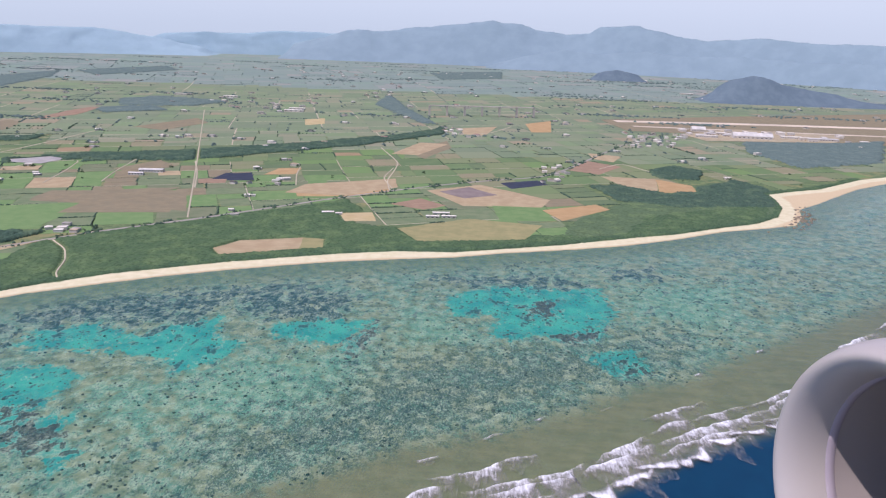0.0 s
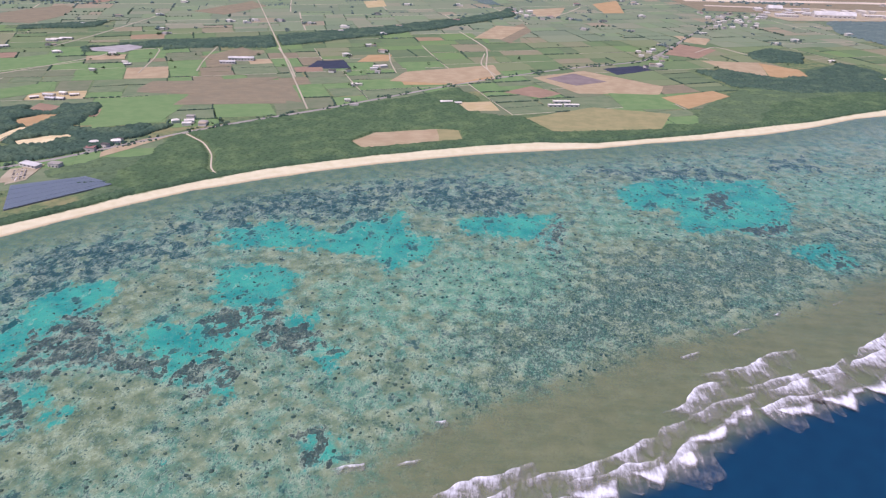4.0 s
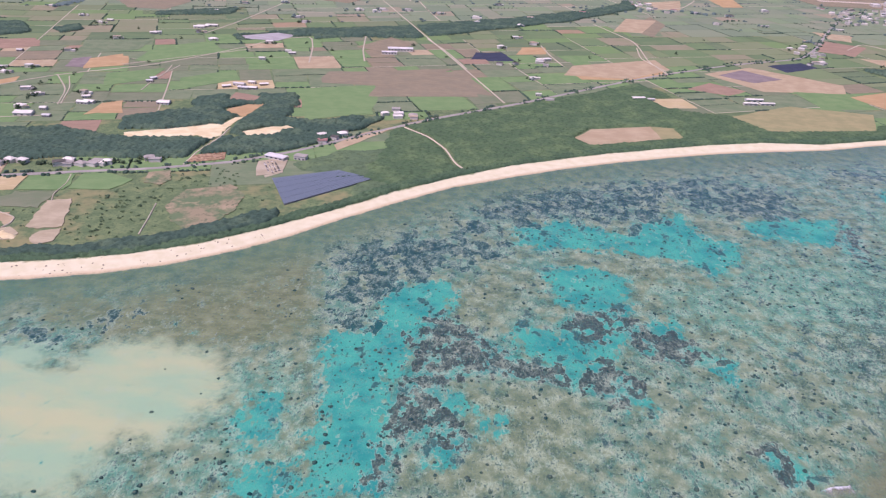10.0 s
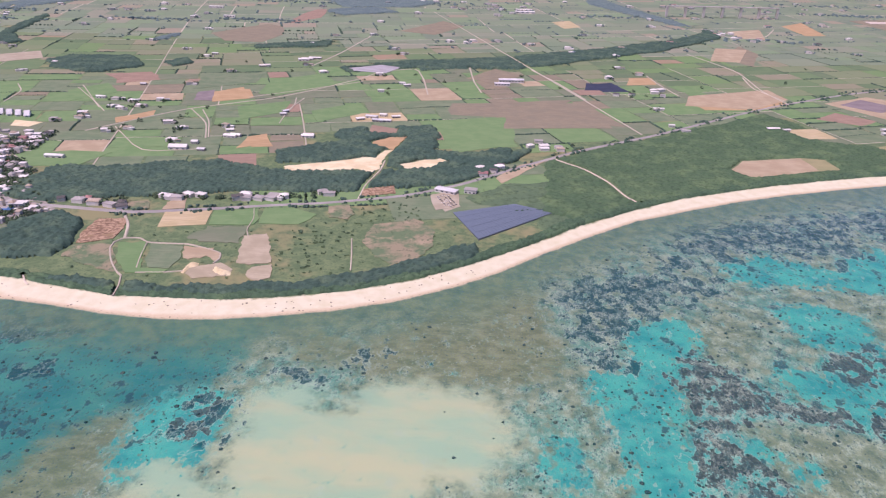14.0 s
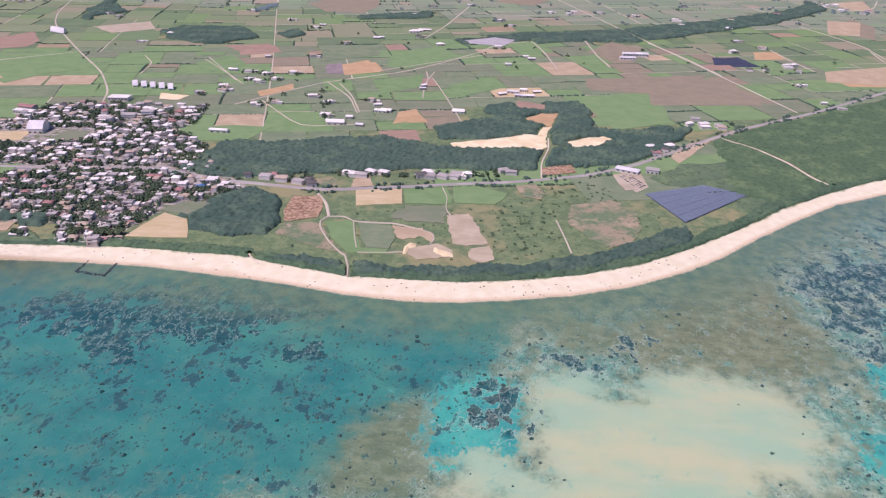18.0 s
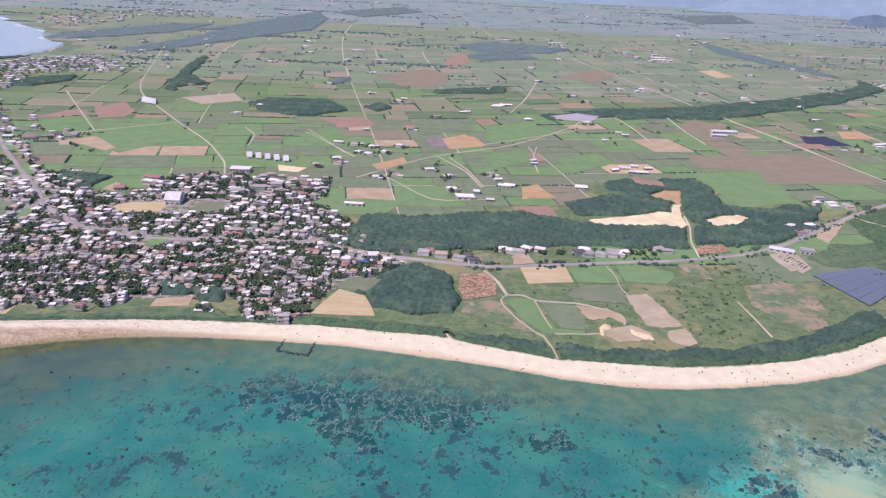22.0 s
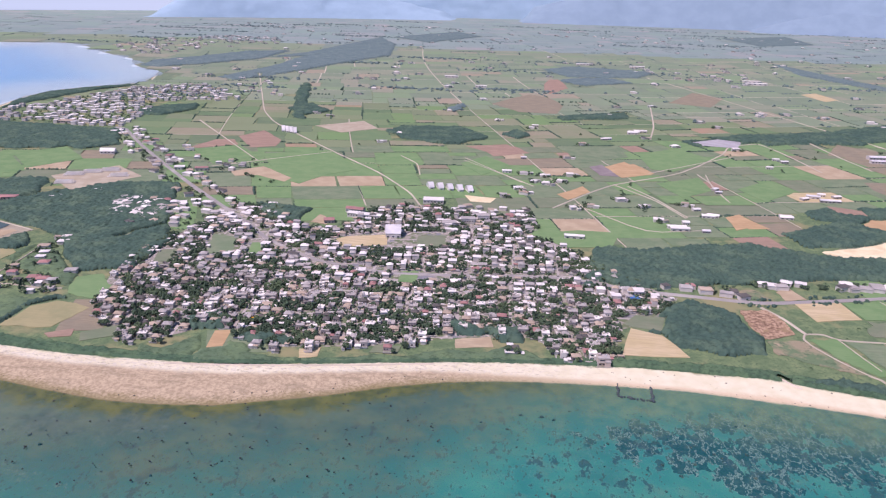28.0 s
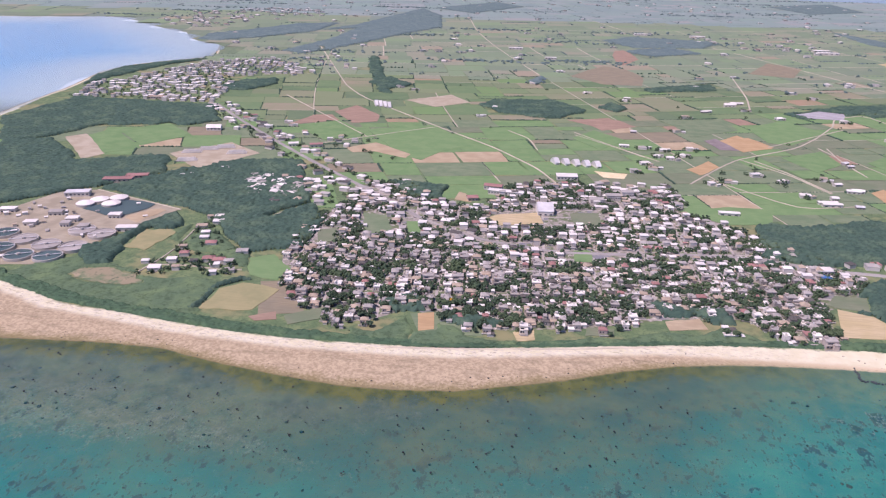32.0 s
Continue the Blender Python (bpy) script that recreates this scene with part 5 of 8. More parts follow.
def sprinkle(outline, gap, seed, keep=1.0):
    """Uneven places about gap apart inside an outline."""
    rng = np.random.default_rng(seed)
    q = np.array(outline, float)
    (x0, y0), (x1, y1) = q.min(0), q.max(0)
    gx, gy = np.meshgrid(np.arange(x0, x1, gap), np.arange(y0, y1, gap))
    p = np.stack([gx.ravel(), gy.ravel()], -1) + rng.uniform(-0.5, 0.5, (gx.size, 2)) * gap
    return p[inside(p, q) & (rng.uniform(0, 1, len(p)) < keep)]


def is_clear(p, gap=1.0):
    """Which places are off the roads, the fields and the sea."""
    lo, hi = p.min(0) if len(p) else 0, p.max(0) if len(p) else 0
    ok = np.ones(len(p), bool)
    if len(p) == 0:
        return ok
    if lo[1] < 1000 or lo[0] < -1500:
        ok &= signed(p, LAND_GREEN) > gap

    def meets(line, more):
        q = np.array(line, float)
        return np.all(q.min(0) - more < hi) and np.all(q.max(0) + more > lo)

    for line, width in ROADS:
        if meets(line, width + gap):
            ok &= distance_to(p, line) > width / 2 + gap
    for outline in FIELDS:
        if meets(outline, 0):
            ok &= ~inside(p, outline)
    return ok


def clear_of(p, gap=1.0):
    """Drops places on roads and fields and in the sea."""
    return p[is_clear(p, gap)]


WOODS = []
WOODS.append([(-832, 524), (-815, 613), (-775, 618), (-676, 652), (-623, 632), (-532, 641), (-415, 678), (-410, 660), (-452, 619), (-537, 586), (-621, 576), (-755, 537)])
WOODS.append([(-793, 455), (-778, 492), (-749, 513), (-728, 499), (-714, 452), (-714, 433), (-743, 428), (-769, 435)])
WOODS.append([(-636, 689), (-569, 741), (-539, 757), (-520, 782), (-483, 795), (-477, 751), (-516, 697), (-530, 670), (-624, 653)])
WOODS.append([(-723, 409), (-687, 408), (-633, 406), (-594, 408), (-544, 419), (-487, 447), (-449, 483), (-426, 496), (-431, 465), (-492, 420), (-546, 402), (-597, 391), (-649, 389), (-706, 397)])
WOODS.append([(-1102, 1080), (-1041, 1126), (-987, 1131), (-946, 1048), (-996, 1002), (-1069, 1027)])
WOODS.append([(-1039, 1295), (-1018, 1383), (-996, 1334), (-1016, 1283)])
WOODS.append([(-1308, 1225), (-1280, 1286), (-1224, 1220), (-1255, 1170)])
WOODS.append([(-1363, 676), (-1326, 717), (-1255, 732), (-1218, 629), (-1178, 552), (-1176, 495), (-1219, 476), (-1265, 534), (-1307, 562), (-1410, 599)])
WOODS.append([(-1705, 845), (-1694, 998), (-1472, 981), (-1420, 892), (-1455, 861), (-1558, 838), (-1579, 778), (-1607, 717)])
WOODS.append([(-1643, 710), (-1571, 766), (-1488, 683), (-1407, 723), (-1375, 663), (-1420, 597), (-1455, 565), (-1491, 526)])
WOODS.append([(-1150, 680), (-1086, 674), (-1092, 637), (-1123, 631)])
WOODS.append([(684, 1607), (925, 1642), (1066, 1718), (885, 1393), (680, 1295), (643, 1466)])
WOODS.append([(257, 1076), (329, 1089), (367, 1038), (512, 1165), (544, 1088), (510, 977), (359, 952), (288, 979)])
WOODS.append([(375, 1209), (441, 1273), (482, 1230), (453, 1154), (388, 1151)])
WOODS.append([(-660, 1106), (-554, 1182), (-422, 1235), (-288, 1328), (-133, 1435), (-4, 1597), (31, 1700), (34, 1556), (-124, 1367), (-267, 1247), (-382, 1151), (-526, 1125), (-639, 1072)])
WOODS.append([(-185, 2081), (-170, 2437), (-86, 2042), (18, 1696), (-36, 1720)])
WOODS.append([(-549, 1132), (-442, 1229), (-316, 1288), (-93, 1495), (-132, 1405), (-332, 1212), (-451, 1158), (-537, 1106)])
WOODS.append([(-1078, 1057), (-1090, 1113), (-992, 1132), (-938, 1067), (-979, 1008)])
WOODS.append([(-924, 1092), (-905, 1138), (-876, 1089), (-898, 1063)])
WOODS.append([(-1580, 2162), (-1495, 2874), (-1363, 2548), (-1476, 2116), (-1639, 2009)])
WOODS.append([(-870, 1978), (-796, 2077), (-568, 2027), (-623, 1882), (-806, 1838)])
WOODS.append([(-81, 3485), (280, 3778), (253, 3294), (-18, 3091)])
WOODS.append([(-848, 1780), (-710, 1854), (-650, 1773), (-775, 1686)])
WOODS.append([(-843, 1274), (-713, 1343), (-715, 1283), (-831, 1238)])
WOODS.append([(-495, 597), (-454, 628), (-400, 685), (-378, 740), (-395, 727), (-433, 685), (-452, 656), (-501, 633)])
WOODS.append([(-1588, 1572), (-1552, 1803), (-1551, 2083), (-1537, 2486), (-1367, 2522), (-1315, 2187), (-1389, 1971), (-1440, 1781), (-1481, 1634), (-1528, 1532)])
WOODS.append([(-1857, 1720), (-1795, 1700), (-1720, 1794), (-1632, 1971), (-1630, 2223), (-1757, 2130), (-1818, 1948), (-1880, 1827)])
WOODS.append([(-1750, 1085), (-1780, 1178), (-1784, 1277), (-1730, 1365), (-1677, 1421), (-1722, 1316), (-1740, 1186)])
WOODS.append([(-1269, 1144), (-1345, 1382), (-1379, 1546), (-1352, 1517), (-1298, 1322), (-1242, 1130)])
WOODS.append([(-1539, 1108), (-1517, 1186), (-1467, 1227), (-1446, 1171), (-1478, 1104)])
WOODS.append([(-1455, 2896), (-1242, 3306), (-1115, 3085), (-1281, 2694)])
WOODS.append([(-1058, 398), (-1046, 407), (-1023, 405), (-1014, 398), (-1041, 390)])
WOODS.append([(-923, 446), (-904, 441), (-871, 443), (-870, 423), (-887, 420), (-894, 431), (-916, 423)])
WOODS.append([(-1102, 415), (-1076, 433), (-1065, 409), (-1085, 402)])
WOODS.append([(-592, 771), (-549, 790), (-493, 804), (-474, 764), (-478, 717), (-517, 695), (-532, 652), (-539, 641), (-532, 700), (-536, 745), (-565, 736), (-587, 742)])
WOODS.append([(-520, 695), (-506, 713), (-479, 713), (-442, 708), (-415, 732), (-399, 723), (-407, 696), (-452, 666), (-501, 650), (-522, 658)])
WOODS.append([(-1347, 465), (-1329, 483), (-1324, 511), (-1317, 541), (-1307, 551), (-1287, 524), (-1291, 513), (-1311, 512), (-1315, 486), (-1312, 471), (-1303, 441), (-1321, 432)])
WOODS.append([(-1219, 384), (-1219, 402), (-1215, 421), (-1203, 435), (-1190, 431), (-1199, 428), (-1211, 417), (-1212, 386)])
VILLAGE = [(-1182, 453), (-1193, 506), (-1190, 560), (-1172, 610), (-1181, 672), (-1129, 676), (-1095, 625), (-1046, 617), (-1030, 690), (-975, 712), (-930, 690), (-905, 684), (-878, 715), (-866, 659), (-840, 617), (-822, 573), (-786, 538), (-760, 516), (-774, 480), (-806, 456), (-816, 414), (-847, 412), (-865, 432), (-916, 423), (-961, 404), (-1018, 391), (-1056, 397), (-1077, 411), (-1100, 390), (-1123, 382), (-1132, 394), (-1160, 405)]
TOWN = [(-1713, 1000), (-1740, 1126), (-1709, 1158), (-1697, 1263), (-1650, 1393), (-1576, 1455), (-1491, 1394), (-1436, 1279), (-1515, 1261), (-1544, 1210), (-1500, 1114), (-1480, 1000), (-1575, 996), (-1657, 1006)]
SCRUB = [(-367, 704), (-243, 800), (-84, 931), (-58, 883), (-56, 814), (34, 788)] + [(250, 800), (300, 900), (500, 1000), (457, 885), (180, 765), (-110, 680), (-300, 580), (-350, 545), (-380, 560)]
SCRUB_EAST = [(191, 840), (224, 905), (272, 954), (318, 1014), (399, 1091), (491, 1152), (532, 1100), (520, 1064), (515, 1020), (504, 975), (482, 932), (445, 902), (383, 866), (278, 815), (206, 783), (178, 773)]
WORKS = [(-1470, 488), (-1441, 584), (-1411, 596), (-1311, 559), (-1336, 495), (-1340, 464), (-1358, 430), (-1411, 418)]

woods_near, woods_far = [], []
for i, outline in enumerate(WOODS):
    far = min(y for x, y in outline) > 1250
    mid = max(y for x, y in outline) > 760
    if far:
        woods_far.append(canopy(outline, 5.0, 4.5, 4.0, i + 40, 2.0))
    else:
        woods_near.append(canopy(outline, 2.0 if mid else 1.4, 2.7, 4.4, i + 40, 1.8, 0.22))
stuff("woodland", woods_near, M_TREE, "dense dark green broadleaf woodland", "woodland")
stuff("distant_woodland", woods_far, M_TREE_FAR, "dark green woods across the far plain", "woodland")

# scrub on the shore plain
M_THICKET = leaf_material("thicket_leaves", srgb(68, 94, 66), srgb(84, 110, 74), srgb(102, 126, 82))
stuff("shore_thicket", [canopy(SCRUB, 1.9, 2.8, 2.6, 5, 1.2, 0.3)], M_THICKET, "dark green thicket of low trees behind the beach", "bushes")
scrub_parts = []
scrub_parts.append(canopy([(-1070, 366), (-1075, 404), (-1049, 392), (-1038, 378), (-997, 382), (-964, 394), (-950, 393), (-916, 406), (-895, 410), (-880, 421), (-867, 415), (-852, 403), (-882, 396), (-950, 384), (-1016, 370)], 1.4, 1.8, 1.5, 29, 1.0))
scrub_parts.append(canopy([(-1115, 381), (-1096, 380), (-1078, 401), (-1068, 366), (-1106, 367)], 1.4, 1.8, 1.5, 30, 1.0))
scrub_parts.append(canopy(SCRUB_EAST, 2.6, 2.8, 2.0, 19, 1.2))
scrub_parts.append(canopy([(-1373, 415), (-1322, 470), (-1312, 446), (-1279, 437), (-1274, 428), (-1212, 430), (-1210, 376), (-1307, 382)], 1.7, 1.7, 1.2, 17, 1.0))
scrub_parts.append(canopy([(-1290, 505), (-1285, 530), (-1262, 522), (-1232, 490), (-1205, 468), (-1200, 440), (-1222, 462), (-1252, 472), (-1274, 480)], 1.6, 1.9, 2.0, 18, 3.0))
scrub_parts.append(canopy([(-443, 585), (-412, 628), (-356, 640), (-345, 564), (-375, 506), (-393, 568), (-437, 574)], 1.8, 1.7, 0.7, 23, 1.2))


def shore_strip():
    """The belt of low trees along the back of the beach."""
    strip = np.array(GREENLINE, float)
    along = np.r_[0, np.cumsum(np.hypot(*np.diff(strip, axis=0).T))]
    s = np.arange(along[4], along[-5], 1.15)
    line = np.stack([np.interp(s, along, strip[:, k]) for k in (0, 1)], -1)
    way = np.gradient(line, axis=0)
    kernel = np.ones(41) / 41
    way = np.stack([np.convolve(np.pad(way[:, k], 20, mode="edge"), kernel, "valid") for k in (0, 1)], -1)
    side = np.stack([-way[:, 1], way[:, 0]], -1) / np.linalg.norm(way, axis=1)[:, None]
    wide = np.array([10 + 5 * noise.noise(Vector((a / 60, 0, 3))) + 2.5 * noise.noise(Vector((a / 11, 4, 3))) for a in s])
    village = np.clip((line[:, 0] + 1130) / 40, 0, 1) * np.clip((-800 - line[:, 0]) / 40, 0, 1)
    wide = wide * (1 - 0.35 * village)
    start = np.array([1.2 * noise.noise(Vector((a / 4, 9, 1))) + 1.0 * noise.noise(Vector((a / 17, 9, 1))) for a in s])
    m = 15
    k = np.linspace(0, 1, m)[:, None]
    rng = np.random.default_rng(8)
    off = start + k * wide
    p = line[None] + side[None] * off[..., None] + rng.uniform(-0.25, 0.25, (m, len(s), 2))
    flat_p = p.reshape(-1, 2)
    tall = (3.6 - 2.2 * village)[None] * (0.75 + 0.25 * np.array([noise.noise(Vector((a / 23, 2, 8))) for a in s]))[None]
    z = LAND + tall * (0.3 + 0.7 * domes(flat_p, 2.0, 3).reshape(m, -1)) * rng.uniform(0.88, 1.12, (m, len(s)))
    z[0], z[-1] = LAND - 0.3, LAND - 0.2
    keep = np.ones(len(flat_p), bool)
    for road_line, width in ROADS:
        keep &= distance_to(flat_p, road_line) > width / 2 + 0.8
    return np.c_[flat_p, z.ravel()], grid_faces(keep.reshape(m, -1))


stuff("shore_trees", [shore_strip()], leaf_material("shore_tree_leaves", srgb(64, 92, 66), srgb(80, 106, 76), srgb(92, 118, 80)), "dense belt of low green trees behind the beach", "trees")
p = clear_of(sprinkle([(-569, 509), (-522, 533), (-515, 483), (-513, 440), (-553, 418), (-565, 448)], 3.4, 15, 0.16), 0.8)
scrub_parts.append(crowns(p, 1.2, 6, 16, 0.6))
p = clear_of(sprinkle([(-544, 552), (-512, 572), (-476, 564), (-471, 530), (-514, 523)], 3.6, 25, 0.25), 0.8)
scrub_parts.append(crowns(p, 1.2, 6, 26, 0.6))
p = clear_of(sprinkle([(-733, 463), (-699, 478), (-621, 493), (-503, 538), (-448, 534), (-434, 483), (-483, 437), (-591, 419), (-701, 413)], 9.0, 27, 0.35), 1.0)
scrub_parts.append(crowns(p, 1.0, 6, 28, 0.6))
stuff("shore_scrub", scrub_parts, M_BUSH, "low green scrub and bushes behind the beach", "bushes")


# ---- farmland between the named fields ----
def parcels():
    """Fields of the plain as uneven quads, with hedges on some of their sides."""
    rng = random.Random(21)
    spots, hedges, lanes = [], [], []

    def split(x0, y0, x1, y1, size):
        w, h = x1 - x0, y1 - y0
        if max(w, h * 1.25) < size * rng.uniform(1.0, 1.9):
            spots.append((x0, y0, x1, y1))
        elif w > h * 1.25:
            c = x0 + w * rng.uniform(0.36, 0.64)
            if h > 130 and y0 < 2400 and rng.random() < 0.45:
                lanes.append((c, y0, c, y1))
            split(x0, y0, c, y1, size), split(c, y0, x1, y1, size)
        else:
            c = y0 + h * rng.uniform(0.36, 0.64)
            if w > 130 and y0 < 2400 and rng.random() < 0.45:
                lanes.append((x0, c, x1, c))
            split(x0, y0, x1, c, size), split(x0, c, x1, y1, size)

    for x in range(-4200, 4600, 400):
        for y in range(-400, 5000, 400):
            split(x, y, x + 400, y + 400, 50 if y < 1300 else 62 if y < 2400 else 90)
            if y < 2600:
                lanes.append((x, y, x, y + 400)) if rng.random() < 0.4 else None
                lanes.append((x, y, x + 400, y)) if rng.random() < 0.4 else None
    turn = radians(15)
    c, s = math.cos(turn), math.sin(turn)

    def bend(u, v):
        x, y = u * c - v * s, u * s + v * c
        return (x + 30 * math.sin(y / 410 + 1.0) + 14 * math.sin((x + y) / 190), y + 32 * math.sin(x / 420) + 12 * math.sin((x - y) / 230 + 2.0))

    def open_land(p):
        ok = (signed(p, LAND_GREEN) > 30) & ~inside(p, SCRUB) & ~inside(p, SCRUB_EAST) & ~inside(p, VILLAGE) & ~inside(p, TOWN) & ~inside(p, WORKS) & (p[:, 1] < 4700)
        ok &= ~((p[:, 0] > -760) & (p[:, 0] < -380) & (p[:, 1] < 560)) & ~((p[:, 0] < -1180) & (p[:, 1] < 560))
        for outline in WOODS + [[(429, 1924), (1450, 2405), (1691, 2406), (1197, 1652), (897, 1612), (602, 1587), (453, 1693)]]:
            ok &= ~inside(p, outline)
        return ok

    bands = {"near": [], "mid": [], "far": []}
    centres = np.array([bend((a + d) / 2, (b + e) / 2) for a, b, d, e in spots])
    for (x0, y0, x1, y1), keep, centre in zip(spots, open_land(centres), centres):
        if not keep:
            continue
        g = rng.uniform(0.3, 0.9)
        quad = [(x0 + g, y0 + g), (x1 - g, y0 + g), (x1 - g, y1 - g), (x0 + g, y1 - g)]
        quad = [tuple(k + rng.uniform(-2.0, 2.0) for k in bend(u, v)) for u, v in quad]
        bands["near" if centre[1] < 1300 else "mid" if centre[1] < 2500 else "far"].append(quad)
        if centre[1] < 3600:
            for a, b in zip(quad, quad[1:] + quad[:1]):
                if rng.random() < (0.17 if centre[1] < 1500 else 0.12):
                    hedges.append((a, b, rng.random() < 0.3))
    # pale lanes along the longer borders
    pieces = []
    for x0, y0, x1, y1 in lanes:
        n = max(2, int(math.dist((x0, y0), (x1, y1)) / 24))
        line = [Vector(bend(x0 + (x1 - x0) * k / n, y0 + (y1 - y0) * k / n)) for k in range(n + 1)]
        side = (line[-1] - line[0]).normalized().orthogonal() * (0.75 if line[0].y < 1300 else 1.3)
        pieces += [[tuple(a + side), tuple(a - side), tuple(b - side), tuple(b + side)] for a, b in zip(line, line[1:])]
    ok = open_land(np.array([q[0] for q in pieces])) & open_land(np.array([q[2] for q in pieces]))
    return bands, hedges, [q for q, k in zip(pieces, ok) if k]


BANDS, HEDGES, LANES = parcels()
tagged(new("farm_lanes", mesh_fast("farm_lanes", [(x, y, LAND + 0.2) for q in LANES for x, y in q], np.arange(4 * len(LANES)).reshape(-1, 4), M_LANE)), "pale gravel lanes between the fields", "road", kind="structure")


def hazed(name, gain, tone):
    """The farmland colours of a farther band of the plain, with distance haze mixed into the base colour."""
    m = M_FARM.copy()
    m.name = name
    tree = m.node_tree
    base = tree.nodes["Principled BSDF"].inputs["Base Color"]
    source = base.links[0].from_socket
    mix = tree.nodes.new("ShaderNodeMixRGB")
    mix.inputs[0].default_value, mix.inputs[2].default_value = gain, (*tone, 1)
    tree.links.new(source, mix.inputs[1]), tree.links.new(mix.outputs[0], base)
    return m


# the plots nearest the shore, one by one
BANDS["near"].sort(key=lambda quad: quad[0][1] + 0.25 * abs(quad[0][0] + 450))
PLOTS = [("green", 34, "green sugar-cane plot"), ("dull", 34, "dull green cane plot"), ("olive", 16, "olive-green pasture plot"), ("brown", 9, "brown fallow plot"), ("tan", 3, "bare tan earth plot"), ("red", 3, "bare reddish earth plot"), ("straw", 1, "dry straw-coloured plot")]
rng = random.Random(44)
for quad in BANDS["near"][:290]:
    kind, _, label = rng.choices(PLOTS, [w for _, w, _ in PLOTS])[0]
    bm = slab(quad, LAND - 0.2, LAND + 0.15)
    me = bpy.data.meshes.new("field")
    bm.to_mesh(me), bm.free()
    me.materials.append(M_SOIL[kind])
    tagged(new("field", me), label + " between hedges", "field", "fields of the plain")
BANDS["near"] = BANDS["near"][290:]
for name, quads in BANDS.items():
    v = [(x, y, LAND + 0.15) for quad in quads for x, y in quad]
    # mid and far bands are paled towards a haze tone in their base colour
    mat = M_FARM if name == "near" else hazed("farmland_" + name, 0.38 if name == "mid" else 0.6, srgb(140, 152, 128) if name == "mid" else srgb(138, 156, 152))
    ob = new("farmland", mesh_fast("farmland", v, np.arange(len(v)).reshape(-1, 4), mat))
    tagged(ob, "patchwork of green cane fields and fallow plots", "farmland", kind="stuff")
rng = np.random.default_rng(31)
rows = []
for a, b, tall in HEDGES:
    far = a[1] > 1400
    n = max(2, int(math.dist(a, b) / (1.5 if not far else 6.0)))
    k = np.linspace(0, 1, n)[:, None] + rng.uniform(-0.3, 0.3, (n, 1)) / n
    rows.append(np.c_[np.array(a) + k * (np.array(b) - a) + rng.uniform(-0.5, 0.5, (n, 2)), np.full(n, (1.3 if tall else 0.7) * (1 if not far else 1.9))])
rows = np.concatenate(rows)
rows = rows[rng.uniform(0, 1, len(rows)) < 0.85]
keep = np.ones(len(rows), bool)
for line, width in ROADS:
    keep &= distance_to(rows[:, :2], line) > width / 2 + 1.5
for outline in FIELDS:
    keep &= ~inside(rows[:, :2], outline)
rows = rows[keep]
size = rows[:, 2] * rng.uniform(0.6, 1.25, len(rows))
lane = np.array(HIGHWAY[9:], float)
run = np.r_[0, np.cumsum(np.hypot(*np.diff(lane, axis=0).T))]
s = rng.uniform(0, run[-1], 2400)
s = s[np.array([noise.noise(Vector((a / 26, 3, 7))) + 0.5 * noise.noise(Vector((a / 9, 3, 7))) for a in s]) + rng.normal(0, 0.12, len(s)) > 0.12]
beside = np.stack([np.interp(s, run, lane[:, k]) for k in (0, 1)], -1) + np.c_[rng.normal(0, 1.5, len(s)), rng.choice((-5.5, 5.5), len(s)) + rng.normal(0, 1.6, len(s))]
size_b = rng.uniform(0.7, 1.9, len(s))
far_copses = []
for _ in range(80):
    cx, cy = rng.uniform(-2600, 2400), rng.uniform(1450, 4200)
    n = int(rng.uniform(30, 90))
    spot = np.stack([cx + rng.normal(0, 40 + cy / 60, n), cy + rng.normal(0, 5 + cy / 320, n)], -1)
    far_copses.append(spot[signed(spot, LAND_GREEN) > 30])
far_copses = np.concatenate(far_copses)
size_c = rng.uniform(2, 5, len(far_copses))
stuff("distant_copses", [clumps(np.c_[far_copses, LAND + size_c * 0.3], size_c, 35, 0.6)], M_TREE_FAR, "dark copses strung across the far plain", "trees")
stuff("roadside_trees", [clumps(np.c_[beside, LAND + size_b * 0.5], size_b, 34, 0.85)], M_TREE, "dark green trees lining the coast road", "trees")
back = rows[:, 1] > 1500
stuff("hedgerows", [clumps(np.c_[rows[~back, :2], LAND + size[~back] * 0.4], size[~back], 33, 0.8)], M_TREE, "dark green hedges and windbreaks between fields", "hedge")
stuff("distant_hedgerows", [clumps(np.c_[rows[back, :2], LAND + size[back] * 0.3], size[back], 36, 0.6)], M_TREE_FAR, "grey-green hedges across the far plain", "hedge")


# ---- sand heaps inside the beach bend ----
def heap(outline, top, seed, label, material):
    """A heap of loose sand with ridged flanks."""
    q = np.array(outline, float)
    centre = q.mean(0)
    reach = np.abs(q - centre).max(0) + 2
    n = 26
    gx, gy = np.meshgrid(np.linspace(-1, 1, n), np.linspace(-1, 1, n))
    p = centre + np.stack([gx.ravel(), gy.ravel()], -1) * reach
    rise = np.clip(0.1 + signed(p, outline) / 2.2, -0.3, 1)
    z = [LAND + max(-0.2, k * top * (0.7 + 0.6 * noise.noise(Vector((x / 2.2, y / 2.2, seed))))) for (x, y), k in zip(p, rise)]
    i = np.arange(n * n).reshape(n, n)
    me = mesh_fast("sand_heap", np.c_[p, z], np.stack([i[:-1, :-1], i[:-1, 1:], i[1:, 1:], i[1:, :-1]], -1).reshape(-1, 4), material)
    me.polygons.foreach_set("use_smooth", [True] * len(me.polygons))
    return tagged(new("sand_heap", me), label, "sand heap", "sand heaps")


